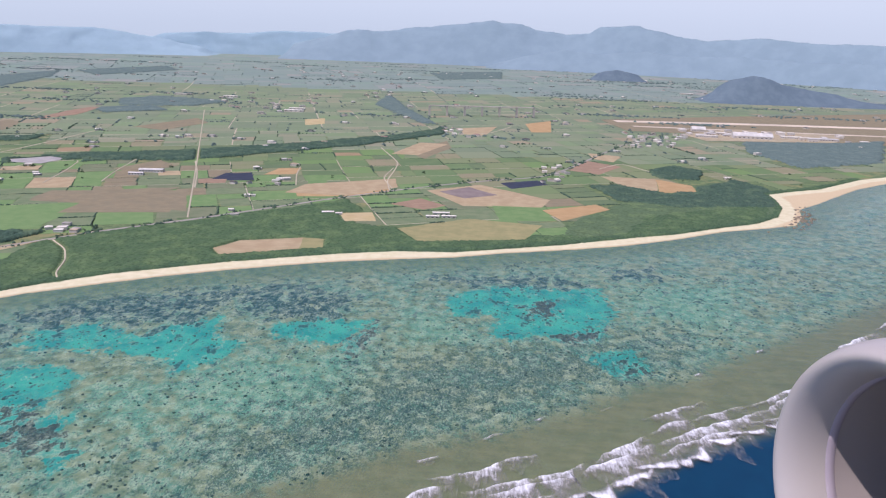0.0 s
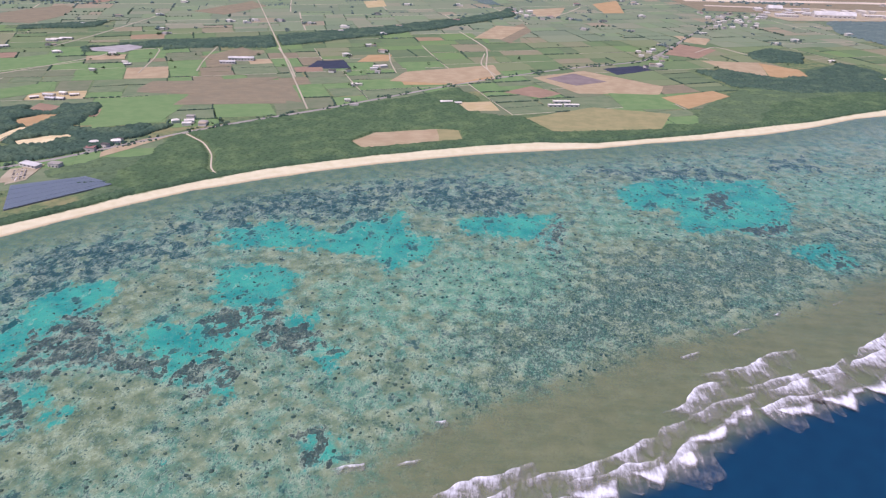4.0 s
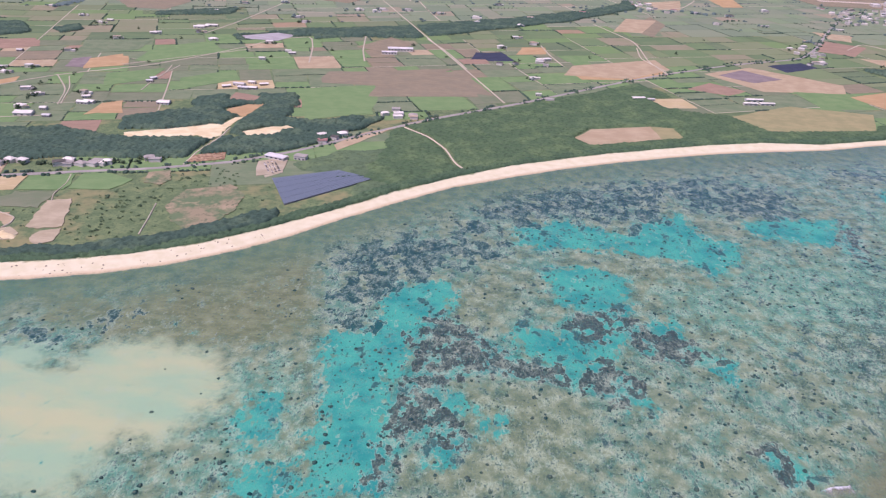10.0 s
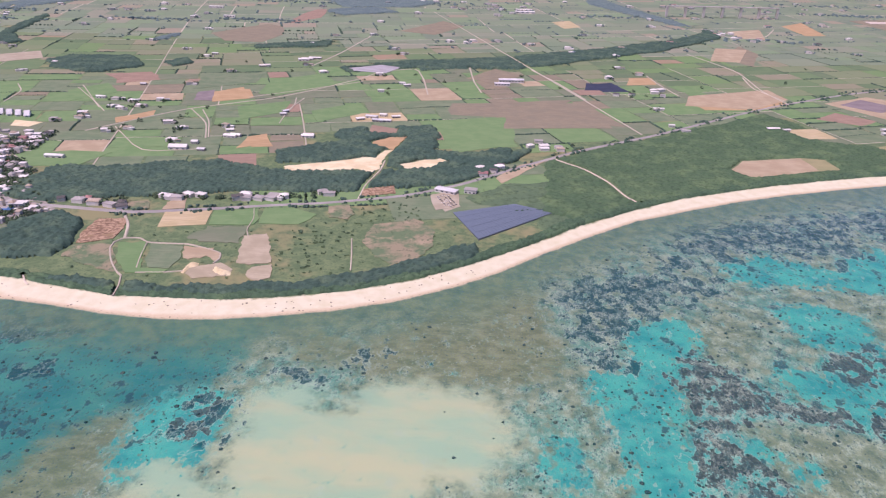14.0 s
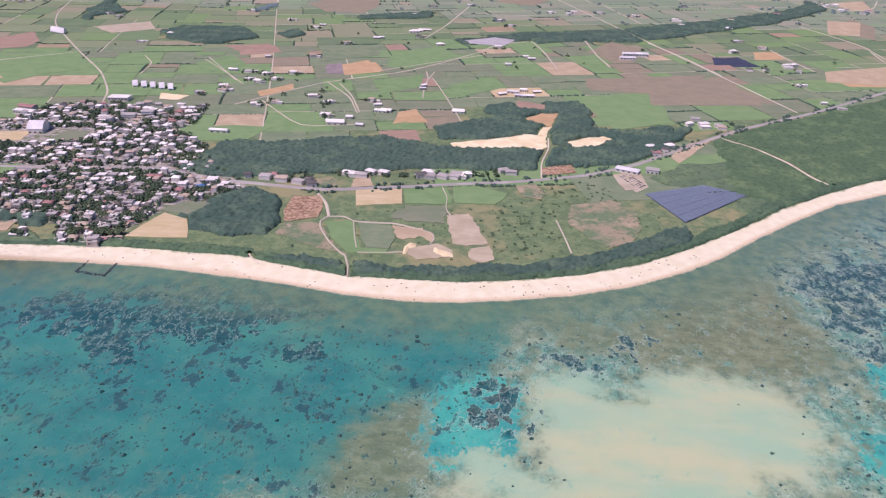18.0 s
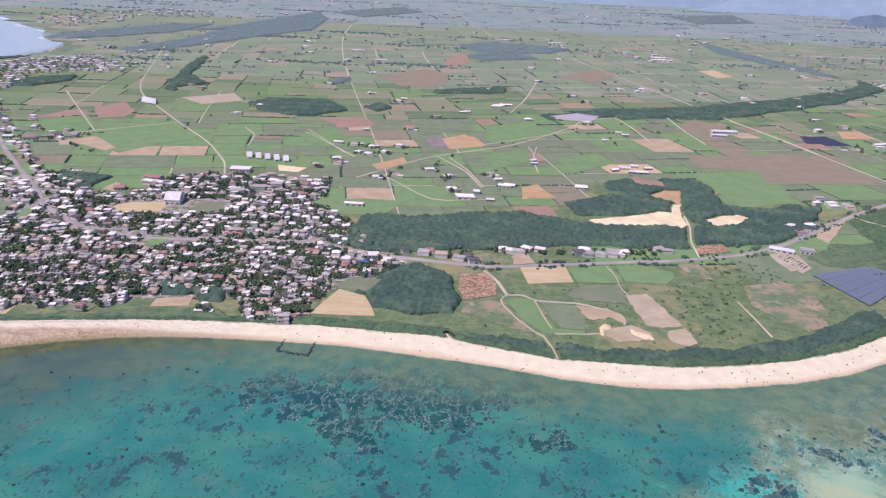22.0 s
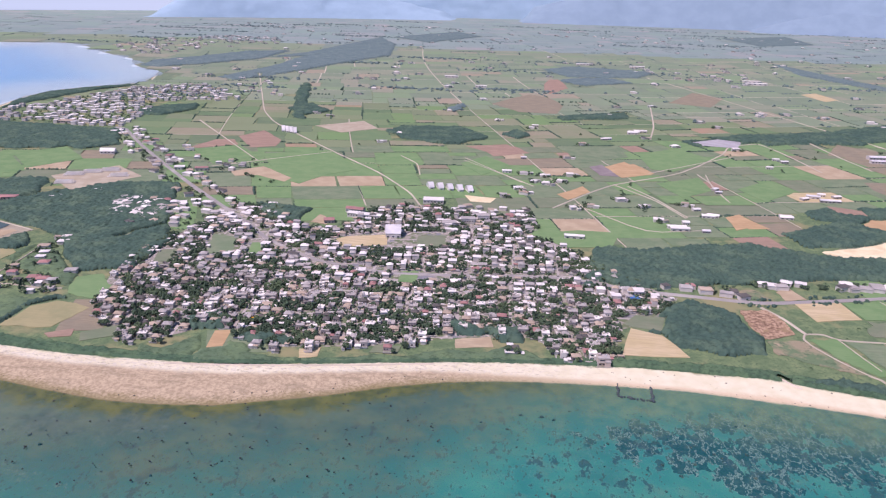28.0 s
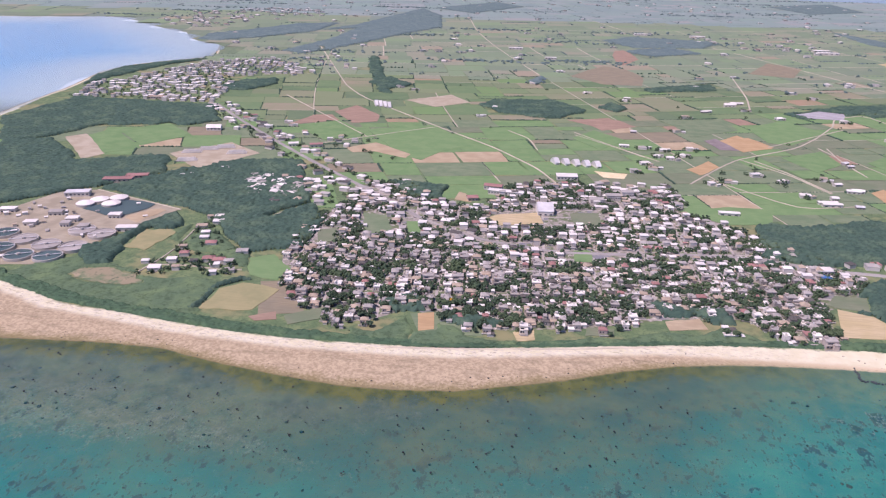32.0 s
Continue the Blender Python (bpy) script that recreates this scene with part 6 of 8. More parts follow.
heap([(-622, 424), (-622, 434), (-619, 439), (-615, 438), (-615, 433), (-619, 431), (-620, 423)], 2.4, 1, "curved ridge of pale sand beside a track", M_SOIL["sand"])
heap([(-603, 428), (-603, 437), (-598, 432), (-590, 429), (-589, 424), (-595, 422)], 1.8, 2, "pale heap of loose sand", M_SOIL["sand"])
for k, (x, y) in enumerate([(-715, 490), (-710, 495), (-702, 490), (-709, 478), (-702, 478), (-695, 475), (-711, 468), (-704, 467)]):
    heap([(x - 2, y - 1.4), (x + 2, y - 1.4), (x + 2.2, y + 1.4), (x - 1.6, y + 1.6)], 1.3, 20 + k, "small heap of brown earth in a dug-up lot", M_SOIL["earth"])


# ---- solar farm ----
def solar_farm():
    corners = [(-450, 551), (-401, 576), (-369, 562), (-428, 501)]
    a, b, c, d = (Vector((*p, 0)) for p in corners)
    base = new("solar_farm")
    base.location = (*(sum((a, b, c, d), Vector()) / 4).xy, LAND)
    gravel = slab([(p.x - base.location.x, p.y - base.location.y) for p in (a, b, c, d)], -0.3, 0.35)
    part("gravel_bed", gravel, plain("panel_gravel", srgb(104, 114, 114), 0.9), base, "grey gravel under the panels")
    g = Graph("solar_panel")
    cells = g.mix(g.step(g.noise(0.8, 2), 0.4, 0.6), srgb(102, 114, 116), srgb(110, 122, 122))
    glass = g.done(cells, 0.35, 0.0, 0.5)
    count = 24
    for i in range(count):
        k = (i + 0.5) / count
        p, q = d.lerp(c, k), a.lerp(b, k)
        for j in range(5):
            u, v = p.lerp(q, j / 5 + 0.003), p.lerp(q, (j + 1) / 5 - 0.003)
            mid, way = (u + v) / 2 - base.location, (v - u)
            w = (c - d).length / count * 0.93
            bm = box((way.length, w, 0.12))
            m = Matrix.Translation((mid.x, mid.y, 0.9)) @ Matrix.Rotation(math.atan2(way.y, way.x), 4, "Z") @ Matrix.Rotation(radians(3), 4, "X")
            bmesh.ops.transform(bm, matrix=m, verts=bm.verts)
            box((0.15, 0.15, 0.9), (mid.x, mid.y, 0), bm)
            part("panel_table", bm, glass, base)
    return tagged(base, "large field of blue-grey solar panels behind the beach", "solar farm")


solar_farm()


# ---- houses ----
def hip_roof(w, d, rise, z, over=0.35):
    bm = bmesh.new()
    w, d = w / 2 + over, d / 2 + over
    r = max(0.3, w - d)
    low = [bm.verts.new((x, y, z)) for x, y in ((-w, -d), (w, -d), (w, d), (-w, d))]
    eave = [bm.verts.new((x, y, z + 0.18)) for x, y in ((-w, -d), (w, -d), (w, d), (-w, d))]
    top = [bm.verts.new((-r, 0, z + rise)), bm.verts.new((r, 0, z + rise))]
    for f in ((eave[0], eave[1], top[1], top[0]), (eave[1], eave[2], top[1]), (eave[2], eave[3], top[0], top[1]), (eave[3], eave[0], top[0])):
        bm.faces.new(f)
    for i in range(4):
        bm.faces.new((low[i], low[(i + 1) % 4], eave[(i + 1) % 4], eave[i]))
    bm.faces.new(low[::-1])
    return bm


def flat_roof(w, d, z, over=0.3, parapet=0.35):
    bm = box((w + 2 * over, d + 2 * over, 0.22), (0, 0, z))
    for sx in (-1, 1):
        box((0.18, d + 2 * over, parapet), (sx * (w / 2 + over - 0.09), 0, z + 0.2), bm)
    for sy in (-1, 1):
        box((w + 2 * over - 0.4, 0.18, parapet), (0, sy * (d / 2 + over - 0.09), z + 0.2), bm)
    return bm


def house(w, d, h, roof, wall, top, label, tank=False, wing=False):
    base = new("house")
    bm = box((w, d, h + 0.3), (0, 0, -0.3))
    if wing:
        box((w * 0.45, d * 0.4, h * 0.75 + 0.3), (w * 0.3, -d * 0.65, -0.3), bm)
    part("wall", bm, wall, base)
    if roof == "hip":
        part("roof", hip_roof(w, d, 1.5, h), top, base)
    else:
        part("roof", flat_roof(w, d, h), top, base)
    if wing:
        part("porch_roof", box((w * 0.45 + 0.5, d * 0.4 + 0.5, 0.2), (w * 0.3, -d * 0.68, h * 0.75)), top, base)
    for k in (-0.3, 0.02):
        part("window", box((w * 0.17, 0.12, 1.0), (w * k, -d / 2 - 0.03, 0.9)), M_GLASS, base)
    if roof == "flat":
        part("stair_tower", box((w * 0.26, d * 0.3, 1.5), (-w * 0.3, d * 0.28, h + 0.2)), wall, base)
        part("yard_wall", box((w * 1.25, 0.16, 0.9), (0, -d * 0.85, -0.1)), M_CONCRETE, base, "low grey block wall")
    if h > 4.2:
        part("balcony", box((w * 0.7, 0.9, 0.5), (-w * 0.1, -d / 2 - 0.4, h * 0.52)), top, base)
        part("upper_window", box((w * 0.5, 0.12, 1.0), (-w * 0.1, -d / 2 - 0.03, h - 1.7)), M_GLASS, base)
    part("side_window", box((0.12, d * 0.25, 1.0), (-w / 2 - 0.03, 0, 0.9)), M_GLASS, base)
    if tank:
        bm = bmesh.new()
        bmesh.ops.create_cone(bm, segments=10, cap_ends=True, radius1=0.55, radius2=0.5, depth=1.3, matrix=Matrix.Translation((w * 0.25, d * 0.2, h + 0.8)))
        tank = part("water_tank", bm, M_METAL, base, "pale metal water tank")
        part("tank_stand", box((1.1, 1.1, 0.3), (w * 0.25, d * 0.2, h + 0.02)), M_GREY, tank)
    return tagged(base, label, "house", "village houses")


M_WALL_W = plain("whitewashed_wall", srgb(206, 199, 180), 0.85)
M_WALL_G = plain("grey_block_wall", srgb(164, 157, 142), 0.9)
M_WALL_T = plain("cream_wall", srgb(182, 168, 150), 0.85)
def yard_material():
    g = Graph("village_ground")
    c = g.mix(g.step(g.noise(0.16, 3, 0.6), 0.42, 0.58), srgb(150, 144, 126), srgb(104, 116, 80))
    c = g.mix(g.step(g.noise(0.3, 3, 0.6), 0.56, 0.66), c, srgb(186, 178, 160))
    c = g.mix(g.step(g.noise(0.07, 2), 0.56, 0.66), c, srgb(128, 128, 124))
    return g.done(c, 0.95, 0.0, 0.1)


yards = new("village_ground", mesh_of("village_ground", [(x, y, LAND + 0.12) for x, y in VILLAGE], [tuple(range(len(VILLAGE)))], yard_material()))
tagged(yards, "yards of beige earth, grey concrete and grass between houses", "ground", kind="structure")
KINDS = [
    (house(8.2, 6.6, 3.0, "flat", M_WALL_W, M_WHITE, "white concrete house with a flat roof and water tank", tank=True), 0.22),
    (house(7.4, 6.4, 4.8, "flat", M_WALL_W, M_WHITE, "two-storey white concrete house with a flat roof", wing=True), 0.14),
    (house(8.6, 7.0, 3.0, "flat", M_WALL_G, M_GREY, "grey weathered concrete house with a flat roof", tank=True), 0.26),
    (house(8.0, 6.2, 2.6, "hip", M_WALL_T, M_RED, "single-storey house with a red tiled hip roof"), 0.07),
    (house(8.8, 6.8, 2.6, "hip", M_WALL_G, M_TAN, "single-storey house with a weathered tan tiled roof", wing=True), 0.16),
    (house(8.0, 6.6, 2.7, "hip", M_WALL_W, M_GREY, "single-storey house with a grey tiled hip roof"), 0.12),
    (house(6.8, 5.6, 2.5, "hip", M_WALL_G, M_DARK, "small house with a dark hip roof"), 0.08),
    (house(10.5, 7.4, 5.4, "flat", M_WALL_T, M_GREY, "large two-storey cream concrete house", tank=True, wing=True), 0.04),
]
GRID = radians(6)
gc, gs = math.cos(GRID), math.sin(GRID)


def lots(outline, seed, dx=8.4, dy=8.0):
    """House lots in a street grid inside an outline: x, y and a random number each."""
    rng = random.Random(seed)
    q = np.array(outline, float)
    cx, cy = q.mean(0)
    out = []
    for j in range(-45, 46):
        v = j * dy + (j // 2) * 2.8
        for i in range(-70, 71):
            u = i * dx + (i // 4) * 3.2 + rng.uniform(-1.9, 1.9)
            w = v + rng.uniform(-1.9, 1.9)
            x, y = bent(cx, cy, u, w)
            out.append((x, y, rng.random()))
    out = np.array(out)
    return out[inside(out[:, :2], outline)]


def bent(cx, cy, u, w):
    """A place of the street grid: it follows the grid's turn and a slow bend."""
    w += 7 * math.sin(u / 75) + 3 * math.sin(u / 31 + 1)
    u += 6 * math.sin(w / 60)
    return cx + u * gc - w * gs, cy + u * gs + w * gc


def streets(outline, dx=8.4, dy=8.0):
    """Narrow pale streets between the lots."""
    q = np.array(outline, float)
    cx, cy = q.mean(0)
    quads = []
    for j in range(-44, 46, 2):
        v = j * dy + (j // 2) * 2.8 - dy / 2 - 1.4
        for k in range(-140, 140):
            quads.append([bent(cx, cy, u, v + e) for u, e in ((k * 5, -1), (k * 5 + 5, -1), (k * 5 + 5, 1), (k * 5, 1))])
    for i in range(-68, 71, 4):
        u = i * dx + (i // 4) * 3.2 - dx / 2 - 1.6
        for k in range(-90, 90):
            quads.append([bent(cx, cy, u + e, v) for v, e in ((k * 5, -1), (k * 5 + 5, -1), (k * 5 + 5, 1), (k * 5, 1))])
    ok = inside([a[0] for a in quads], outline) & inside([a[2] for a in quads], outline)
    for field_outline in FIELDS:
        ok &= ~inside([a[0] for a in quads], field_outline)
    quads = [a for a, k in zip(quads, ok) if k]
    me = mesh_fast("village_streets", [(x, y, LAND + 0.17) for a in quads for x, y in a], np.arange(4 * len(quads)).reshape(-1, 4), plain("pale_street", srgb(172, 165, 148), 0.9, scale=0.2))
    return tagged(new("village_streets", me), "narrow pale grey village streets", "road", kind="structure")


streets(VILLAGE)
LOTS = lots(VILLAGE, 3)
keep = np.ones(len(LOTS), bool)
for line, width in ROADS:
    keep &= distance_to(LOTS[:, :2], line) > width / 2 + 5
for outline in FIELDS:
    keep &= ~inside(LOTS[:, :2], outline) & (distance_to(LOTS[:, :2], outline, True) > 4)
keep &= np.hypot(LOTS[:, 0] + 990, LOTS[:, 1] - 600) > 26
LOTS = LOTS[keep]
LOTS = np.concatenate([LOTS, [(x, y, 0.1) for x, y in [(-1038, 391), (-1026, 388), (-1009, 396), (-1004, 391), (-963, 412), (-956, 399), (-942, 408), (-877, 413), (-863, 438), (-858, 433), (-855, 426), (-851, 417), (-845, 437), (-843, 428), (-841, 419), (-833, 437), (-830, 428), (-828, 421), (-822, 431), (-847, 408), (-839, 408), (-829, 410), (-823, 405), (-986, 405), (-982, 412), (-1102, 386), (-1113, 389), (-1119, 381), (-1127, 387), (-1057, 423), (-795, 516), (-786, 519), (-777, 514)]]])
LOTS = LOTS[np.argsort(LOTS[:, 1])]
rng = random.Random(12)
rest = {}
trees_at = []
placed = 0


def joined_house(bucket, x, y, turn, w, d, h, hip):
    """A house of the farther streets, for the joined rest."""
    c, s = math.cos(turn), math.sin(turn)
    local = [(-w, -d, -0.3), (w, -d, -0.3), (w, d, -0.3), (-w, d, -0.3), (-w, -d, h), (w, -d, h), (w, d, h), (-w, d, h)]
    faces = [(0, 1, 5, 4), (1, 2, 6, 5), (2, 3, 7, 6), (3, 0, 4, 7)]
    roof = [(-w - 0.3, -d - 0.3, h), (w + 0.3, -d - 0.3, h), (w + 0.3, d + 0.3, h), (-w - 0.3, d + 0.3, h)]
    if hip:
        roof += [(-(w - d) - 0.2, 0, h + 1.5), (w - d + 0.2, 0, h + 1.5)]
        rfaces = [(0, 1, 5, 4), (1, 2, 5, 5), (2, 3, 4, 5), (3, 0, 4, 4)]
    else:
        roof += [(a, b, h + 0.3) for a, b, _ in roof]
        rfaces = [(4, 5, 6, 7), (0, 1, 5, 4), (1, 2, 6, 5), (2, 3, 7, 6), (3, 0, 4, 7)]
    for key, pts, fs in (("wall", local, faces), (bucket, roof, rfaces)):
        v, f = rest.setdefault(key, ([], []))
        n = len(v)
        v.extend((x + a * c - b * s, y + a * s + b * c, LAND + z) for a, b, z in pts)
        f.extend(tuple(n + k for k in dict.fromkeys(face)) for face in fs)


for x, y, pick in LOTS:
    if pick + 0.55 * noise.noise(Vector((x / 30, y / 22, 2.0))) > 0.64:
        trees_at += [(x + a + rng.uniform(-1, 1), y + b + rng.uniform(-1, 1)) for a, b in ((-2.8, -2.0), (2.6, -1.4), (-0.4, 2.6), (3.6, 2.8), (-3.4, 1.6), (0.2, -0.4))]
        continue
    turn = GRID + rng.choice((0, 0, 0, math.pi / 2)) + rng.uniform(-0.06, 0.06)
    k = rng.choices(range(len(KINDS)), [w for _, w in KINDS])[0]
    scale = rng.uniform(0.5, 0.8)
    if placed < 290:
        m = pose(x, y, LAND + 0.1, 0, 0, math.degrees(turn)) @ Matrix.Diagonal((scale, scale, rng.uniform(0.9, 1.1), 1))
        loc, rot, sc = m.decompose()
        ob = copy_thing(KINDS[k][0], Matrix.LocRotScale(loc, rot, None))
        ob.scale = sc
        placed += 1
    else:
        joined_house(rng.choices(("white", "grey", "tan", "red", "dark"), (46, 28, 13, 5, 8))[0], x, y, turn, 4.2 * scale, 3.3 * scale, rng.choice((2.6, 2.8, 4.6)), rng.random() < 0.4)
    for _ in range(rng.choice((1, 2, 2, 3))):
        trees_at.append((x + rng.uniform(-5, 5), y + rng.choice((-4.4, 4.4)) + rng.uniform(-0.8, 0.8)))
for ob, _ in KINDS:
    for o in [*ob.children_recursive, ob]:
        bpy.data.objects.remove(o)

# sheds and lean-tos in the yards
rng = random.Random(19)
for x, y, pick in LOTS:
    if rng.random() < 0.6:
        joined_house("grey", x + rng.uniform(-1, 1), y - 4.2 + rng.uniform(-0.5, 0.5), GRID, rng.uniform(1.5, 3.6), 0.1, 0.8, False)
    if rng.random() < 0.4:
        joined_house("grey", x - 4.2 + rng.uniform(-0.5, 0.5), y, GRID + math.pi / 2, rng.uniform(1.5, 3.4), 0.1, 0.8, False)
    for _ in range(rng.choice((0, 1, 1, 2, 3))):
        joined_house(rng.choices(("white", "grey", "tan", "red", "dark"), (34, 30, 20, 4, 12))[0], x + rng.uniform(-5, 5), y + rng.choice((-4.4, 4.4)) + rng.uniform(-0.8, 0.8), GRID + rng.choice((0, math.pi / 2)), rng.uniform(0.9, 2.0), rng.uniform(0.8, 1.4), rng.uniform(1.4, 2.3), False)
# the far town on the bay, joined with the back streets
rng = random.Random(14)
for x, y, pick in lots(TOWN, 7, 13.0, 13.5):
    if pick < 0.62:
        joined_house(rng.choices(("white", "grey", "tan", "dark"), (55, 28, 10, 7))[0], x, y, GRID + rng.choice((0, math.pi / 2)), rng.uniform(2.8, 5.5), rng.uniform(2.6, 4), rng.choice((2.5, 3.5, 5)), False)
    else:
        trees_at.append((x, y))


def hamlet(outline, gap, share, seed, big=1.0):
    """Loose houses and sheds along a lane."""
    rng = random.Random(seed)
    big = 1 + (big - 1) * 0.4
    for x, y in clear_of(sprinkle(outline, gap, seed), 3.0):
        if rng.random() < share:
            joined_house(rng.choices(("white", "grey", "tan", "red", "dark"), (50, 25, 12, 5, 8))[0], x, y, GRID + rng.uniform(-0.5, 0.5), rng.uniform(2.8, 5) * big, rng.uniform(2.4, 3.6) * big, rng.uniform(2.4, 3.6) * big, rng.random() < 0.3)
            if gap >= 30:
                trees_at.extend((x + rng.uniform(-9, 9), y + rng.uniform(-6, 6)) for _ in range(5))
                joined_house(rng.choice(("white", "grey", "tan")), x + rng.uniform(5, 9), y + rng.uniform(-4, 4), GRID + rng.uniform(-0.5, 0.5), rng.uniform(1.5, 3) * big, rng.uniform(1.2, 2.2) * big, 2.4, False)
        elif gap < 30 or rng.random() < 0.35:
            trees_at.append((x, y))


hamlet([(-787, 521), (-755, 518), (-698, 525), (-702, 550), (-738, 543), (-774, 541)], 8, 0.5, 51)
hamlet([(-702, 546), (-620, 552), (-547, 574), (-546, 583), (-621, 566), (-703, 555)], 7, 0.45, 52)
hamlet([(-436, 661), (-410, 679), (-406, 661), (-428, 642)], 9, 0.7, 53)
rng = random.Random(54)
for (x, y), top, w in zip([(-1263, 452), (-1260, 465), (-1238, 459), (-1229, 457), (-1229, 450), (-1221, 456), (-1215, 443), (-1225, 437), (-1268, 436), (-1249, 487), (-1259, 497), (-1263, 508), (-1272, 520), (-1275, 543), (-1264, 534), (-1268, 545), (-1219, 476), (-1325, 685), (-1355, 652), (-1349, 656), (-1267, 478), (-1246, 452), (-1254, 440), (-1281, 447)],
                          ("white", "red", "red", "red", "white", "grey", "grey", "white", "white", "red", "white", "white", "tan", "tan", "white", "white", "grey", "white", "white", "white", "tan", "dark", "tan", "white"),
                          (4, 4, 5, 5, 4, 4, 4, 3, 5, 5, 4, 4, 5, 3, 5, 4, 5, 5, 3, 3, 3, 3, 3, 3)):
    joined_house(top, x, y, GRID + 0.15, w * 0.85, w * 0.62, rng.uniform(2.3, 3.2), top == "red")
    trees_at.extend((x + rng.uniform(-11, 11), y + rng.uniform(-8, 8)) for _ in range(3))
hamlet([(-1286, 652), (-1249, 679), (-1194, 652), (-1205, 615), (-1225, 579), (-1258, 596)], 13, 0.6, 55)
hamlet([(-1356, 919), (-1253, 909), (-1155, 753), (-1215, 778), (-1283, 834)], 15, 0.45, 56)
hamlet([(-1302, 673), (-1186, 657), (-1109, 601), (-1173, 587), (-1257, 603)], 13, 0.55, 57)
hamlet([(-944, 710), (-885, 713), (-868, 678), (-896, 646), (-947, 652)], 12, 0.55, 58)
for k in range(0, 7):
    (ax, ay), (bx, by) = HIGHWAY[k], HIGHWAY[k + 1]
    ln = math.dist((ax, ay), (bx, by))
    ox, oy = -(by - ay) / ln * 22, (bx - ax) / ln * 22
    hamlet([(ax - ox, ay - oy), (bx - ox, by - oy), (bx + ox, by + oy), (ax + ox, ay + oy)], 10.5, 0.45, 300 + k)
hamlet([(195, 1217), (248, 1259), (237, 1113), (190, 1084)], 15, 0.6, 59)
hamlet([(19, 1667), (84, 1657), (82, 1512), (34, 1539)], 18, 0.6, 60, 1.3)
hamlet([(439, 1689), (572, 1697), (513, 1491), (391, 1462)], 20, 0.5, 61, 1.4)
hamlet([(-279, 1016), (-182, 1042), (-165, 999), (-264, 981)], 18, 0.5, 62, 1.2)
hamlet([(-394, 754), (-373, 762), (-357, 732), (-388, 721)], 13, 0.6, 63)
hamlet([(-228, 843), (-197, 856), (-194, 822), (-215, 811)], 12, 0.6, 64)
hamlet([(-367, 732), (-331, 758), (-332, 738), (-364, 714)], 11, 0.4, 65)
hamlet([(-1551, 1403), (-1457, 1578), (-1359, 1347), (-1431, 1219)], 26, 0.45, 67, 1.4)
hamlet([(-2232, 2200), (-2177, 2318), (-1946, 2326), (-1880, 2050), (-1990, 1960), (-2079, 2020)], 34, 0.5, 68, 2.2)
hamlet([(-2270, 2335), (-1951, 2746), (-1650, 2465), (-1950, 2330)], 30, 0.4, 83, 1.9)
hamlet([(-748, 2173), (-344, 2112), (-390, 1802), (-468, 1727), (-749, 2067)], 60, 0.3, 69, 2.2)
hamlet([(-272, 2500), (-170, 2659), (-153, 2255), (-220, 2230)], 50, 0.5, 70, 2.4)
hamlet([(-138, 2098), (-25, 2093), (358, 2052), (362, 1625), (159, 1421), (-96, 1788)], 70, 0.22, 71, 2.0)
hamlet([(-495, 1971), (-350, 2098), (-310, 1886), (-445, 1841)], 45, 0.5, 72, 2.4)
hamlet([(-925, 789), (-914, 889), (-772, 858), (-698, 844), (-701, 686), (-827, 665)], 40, 0.2, 73, 1.2)
hamlet([(-918, 760), (-829, 915), (-733, 757), (-679, 710), (-819, 689), (-875, 726)], 34, 0.22, 74, 1.1)
hamlet([(-860, 1241), (-445, 1423), (-421, 1015), (-577, 977), (-804, 1025)], 60, 0.14, 75, 1.4)
hamlet([(-1341, 1621), (-1010, 2145), (-902, 1175), (-1142, 1215)], 70, 0.14, 76, 1.8)
hamlet([(-793, 1324), (-633, 1731), (-199, 1561), (-164, 1124), (-427, 988), (-551, 928)], 60, 0.12, 77, 1.5)
hamlet([(-1800, 1350), (1500, 1350), (2300, 3600), (-2300, 3600)], 105, 0.3, 78, 1.8)
hamlet([(-1000, 800), (600, 1050), (800, 1450), (-1500, 1450)], 75, 0.22, 79, 1.1)
rng = random.Random(81)
for x, y in sprinkle(WORKS, 9.0, 82, 0.4):
    if distance_to([(x, y)], WORKS, True)[0] > 6 and min(math.dist((x, y), spot) for spot in [(-1394, 454), (-1385, 467), (-1375, 481), (-1365, 502), (-1390, 510), (-1367, 442), (-1371, 558), (-1348, 551), (-1361, 537), (-1371, 528)]) > 13:
        joined_house(rng.choices(("white", "grey", "tan", "dark"), (40, 40, 15, 5))[0], x, y, GRID + 0.5 + rng.choice((0, math.pi / 2)), rng.uniform(0.8, 2.6), rng.uniform(0.7, 1.8), rng.uniform(1.0, 2.6), False)
MATS = {"wall": M_WALL_W, "white": M_WHITE, "grey": M_GREY, "tan": M_TAN, "red": M_RED, "dark": M_DARK}
for key, (v, f) in rest.items():
    me = mesh_of("houses", v, f, MATS[key])
    name = "house_walls_of_back_streets" if key == "wall" else key + "_roofs_of_back_streets"
    tagged(new(name, me), "many small " + ("pale walls" if key == "wall" else key + " roofs") + " of houses in the back streets", "houses", kind="stuff")


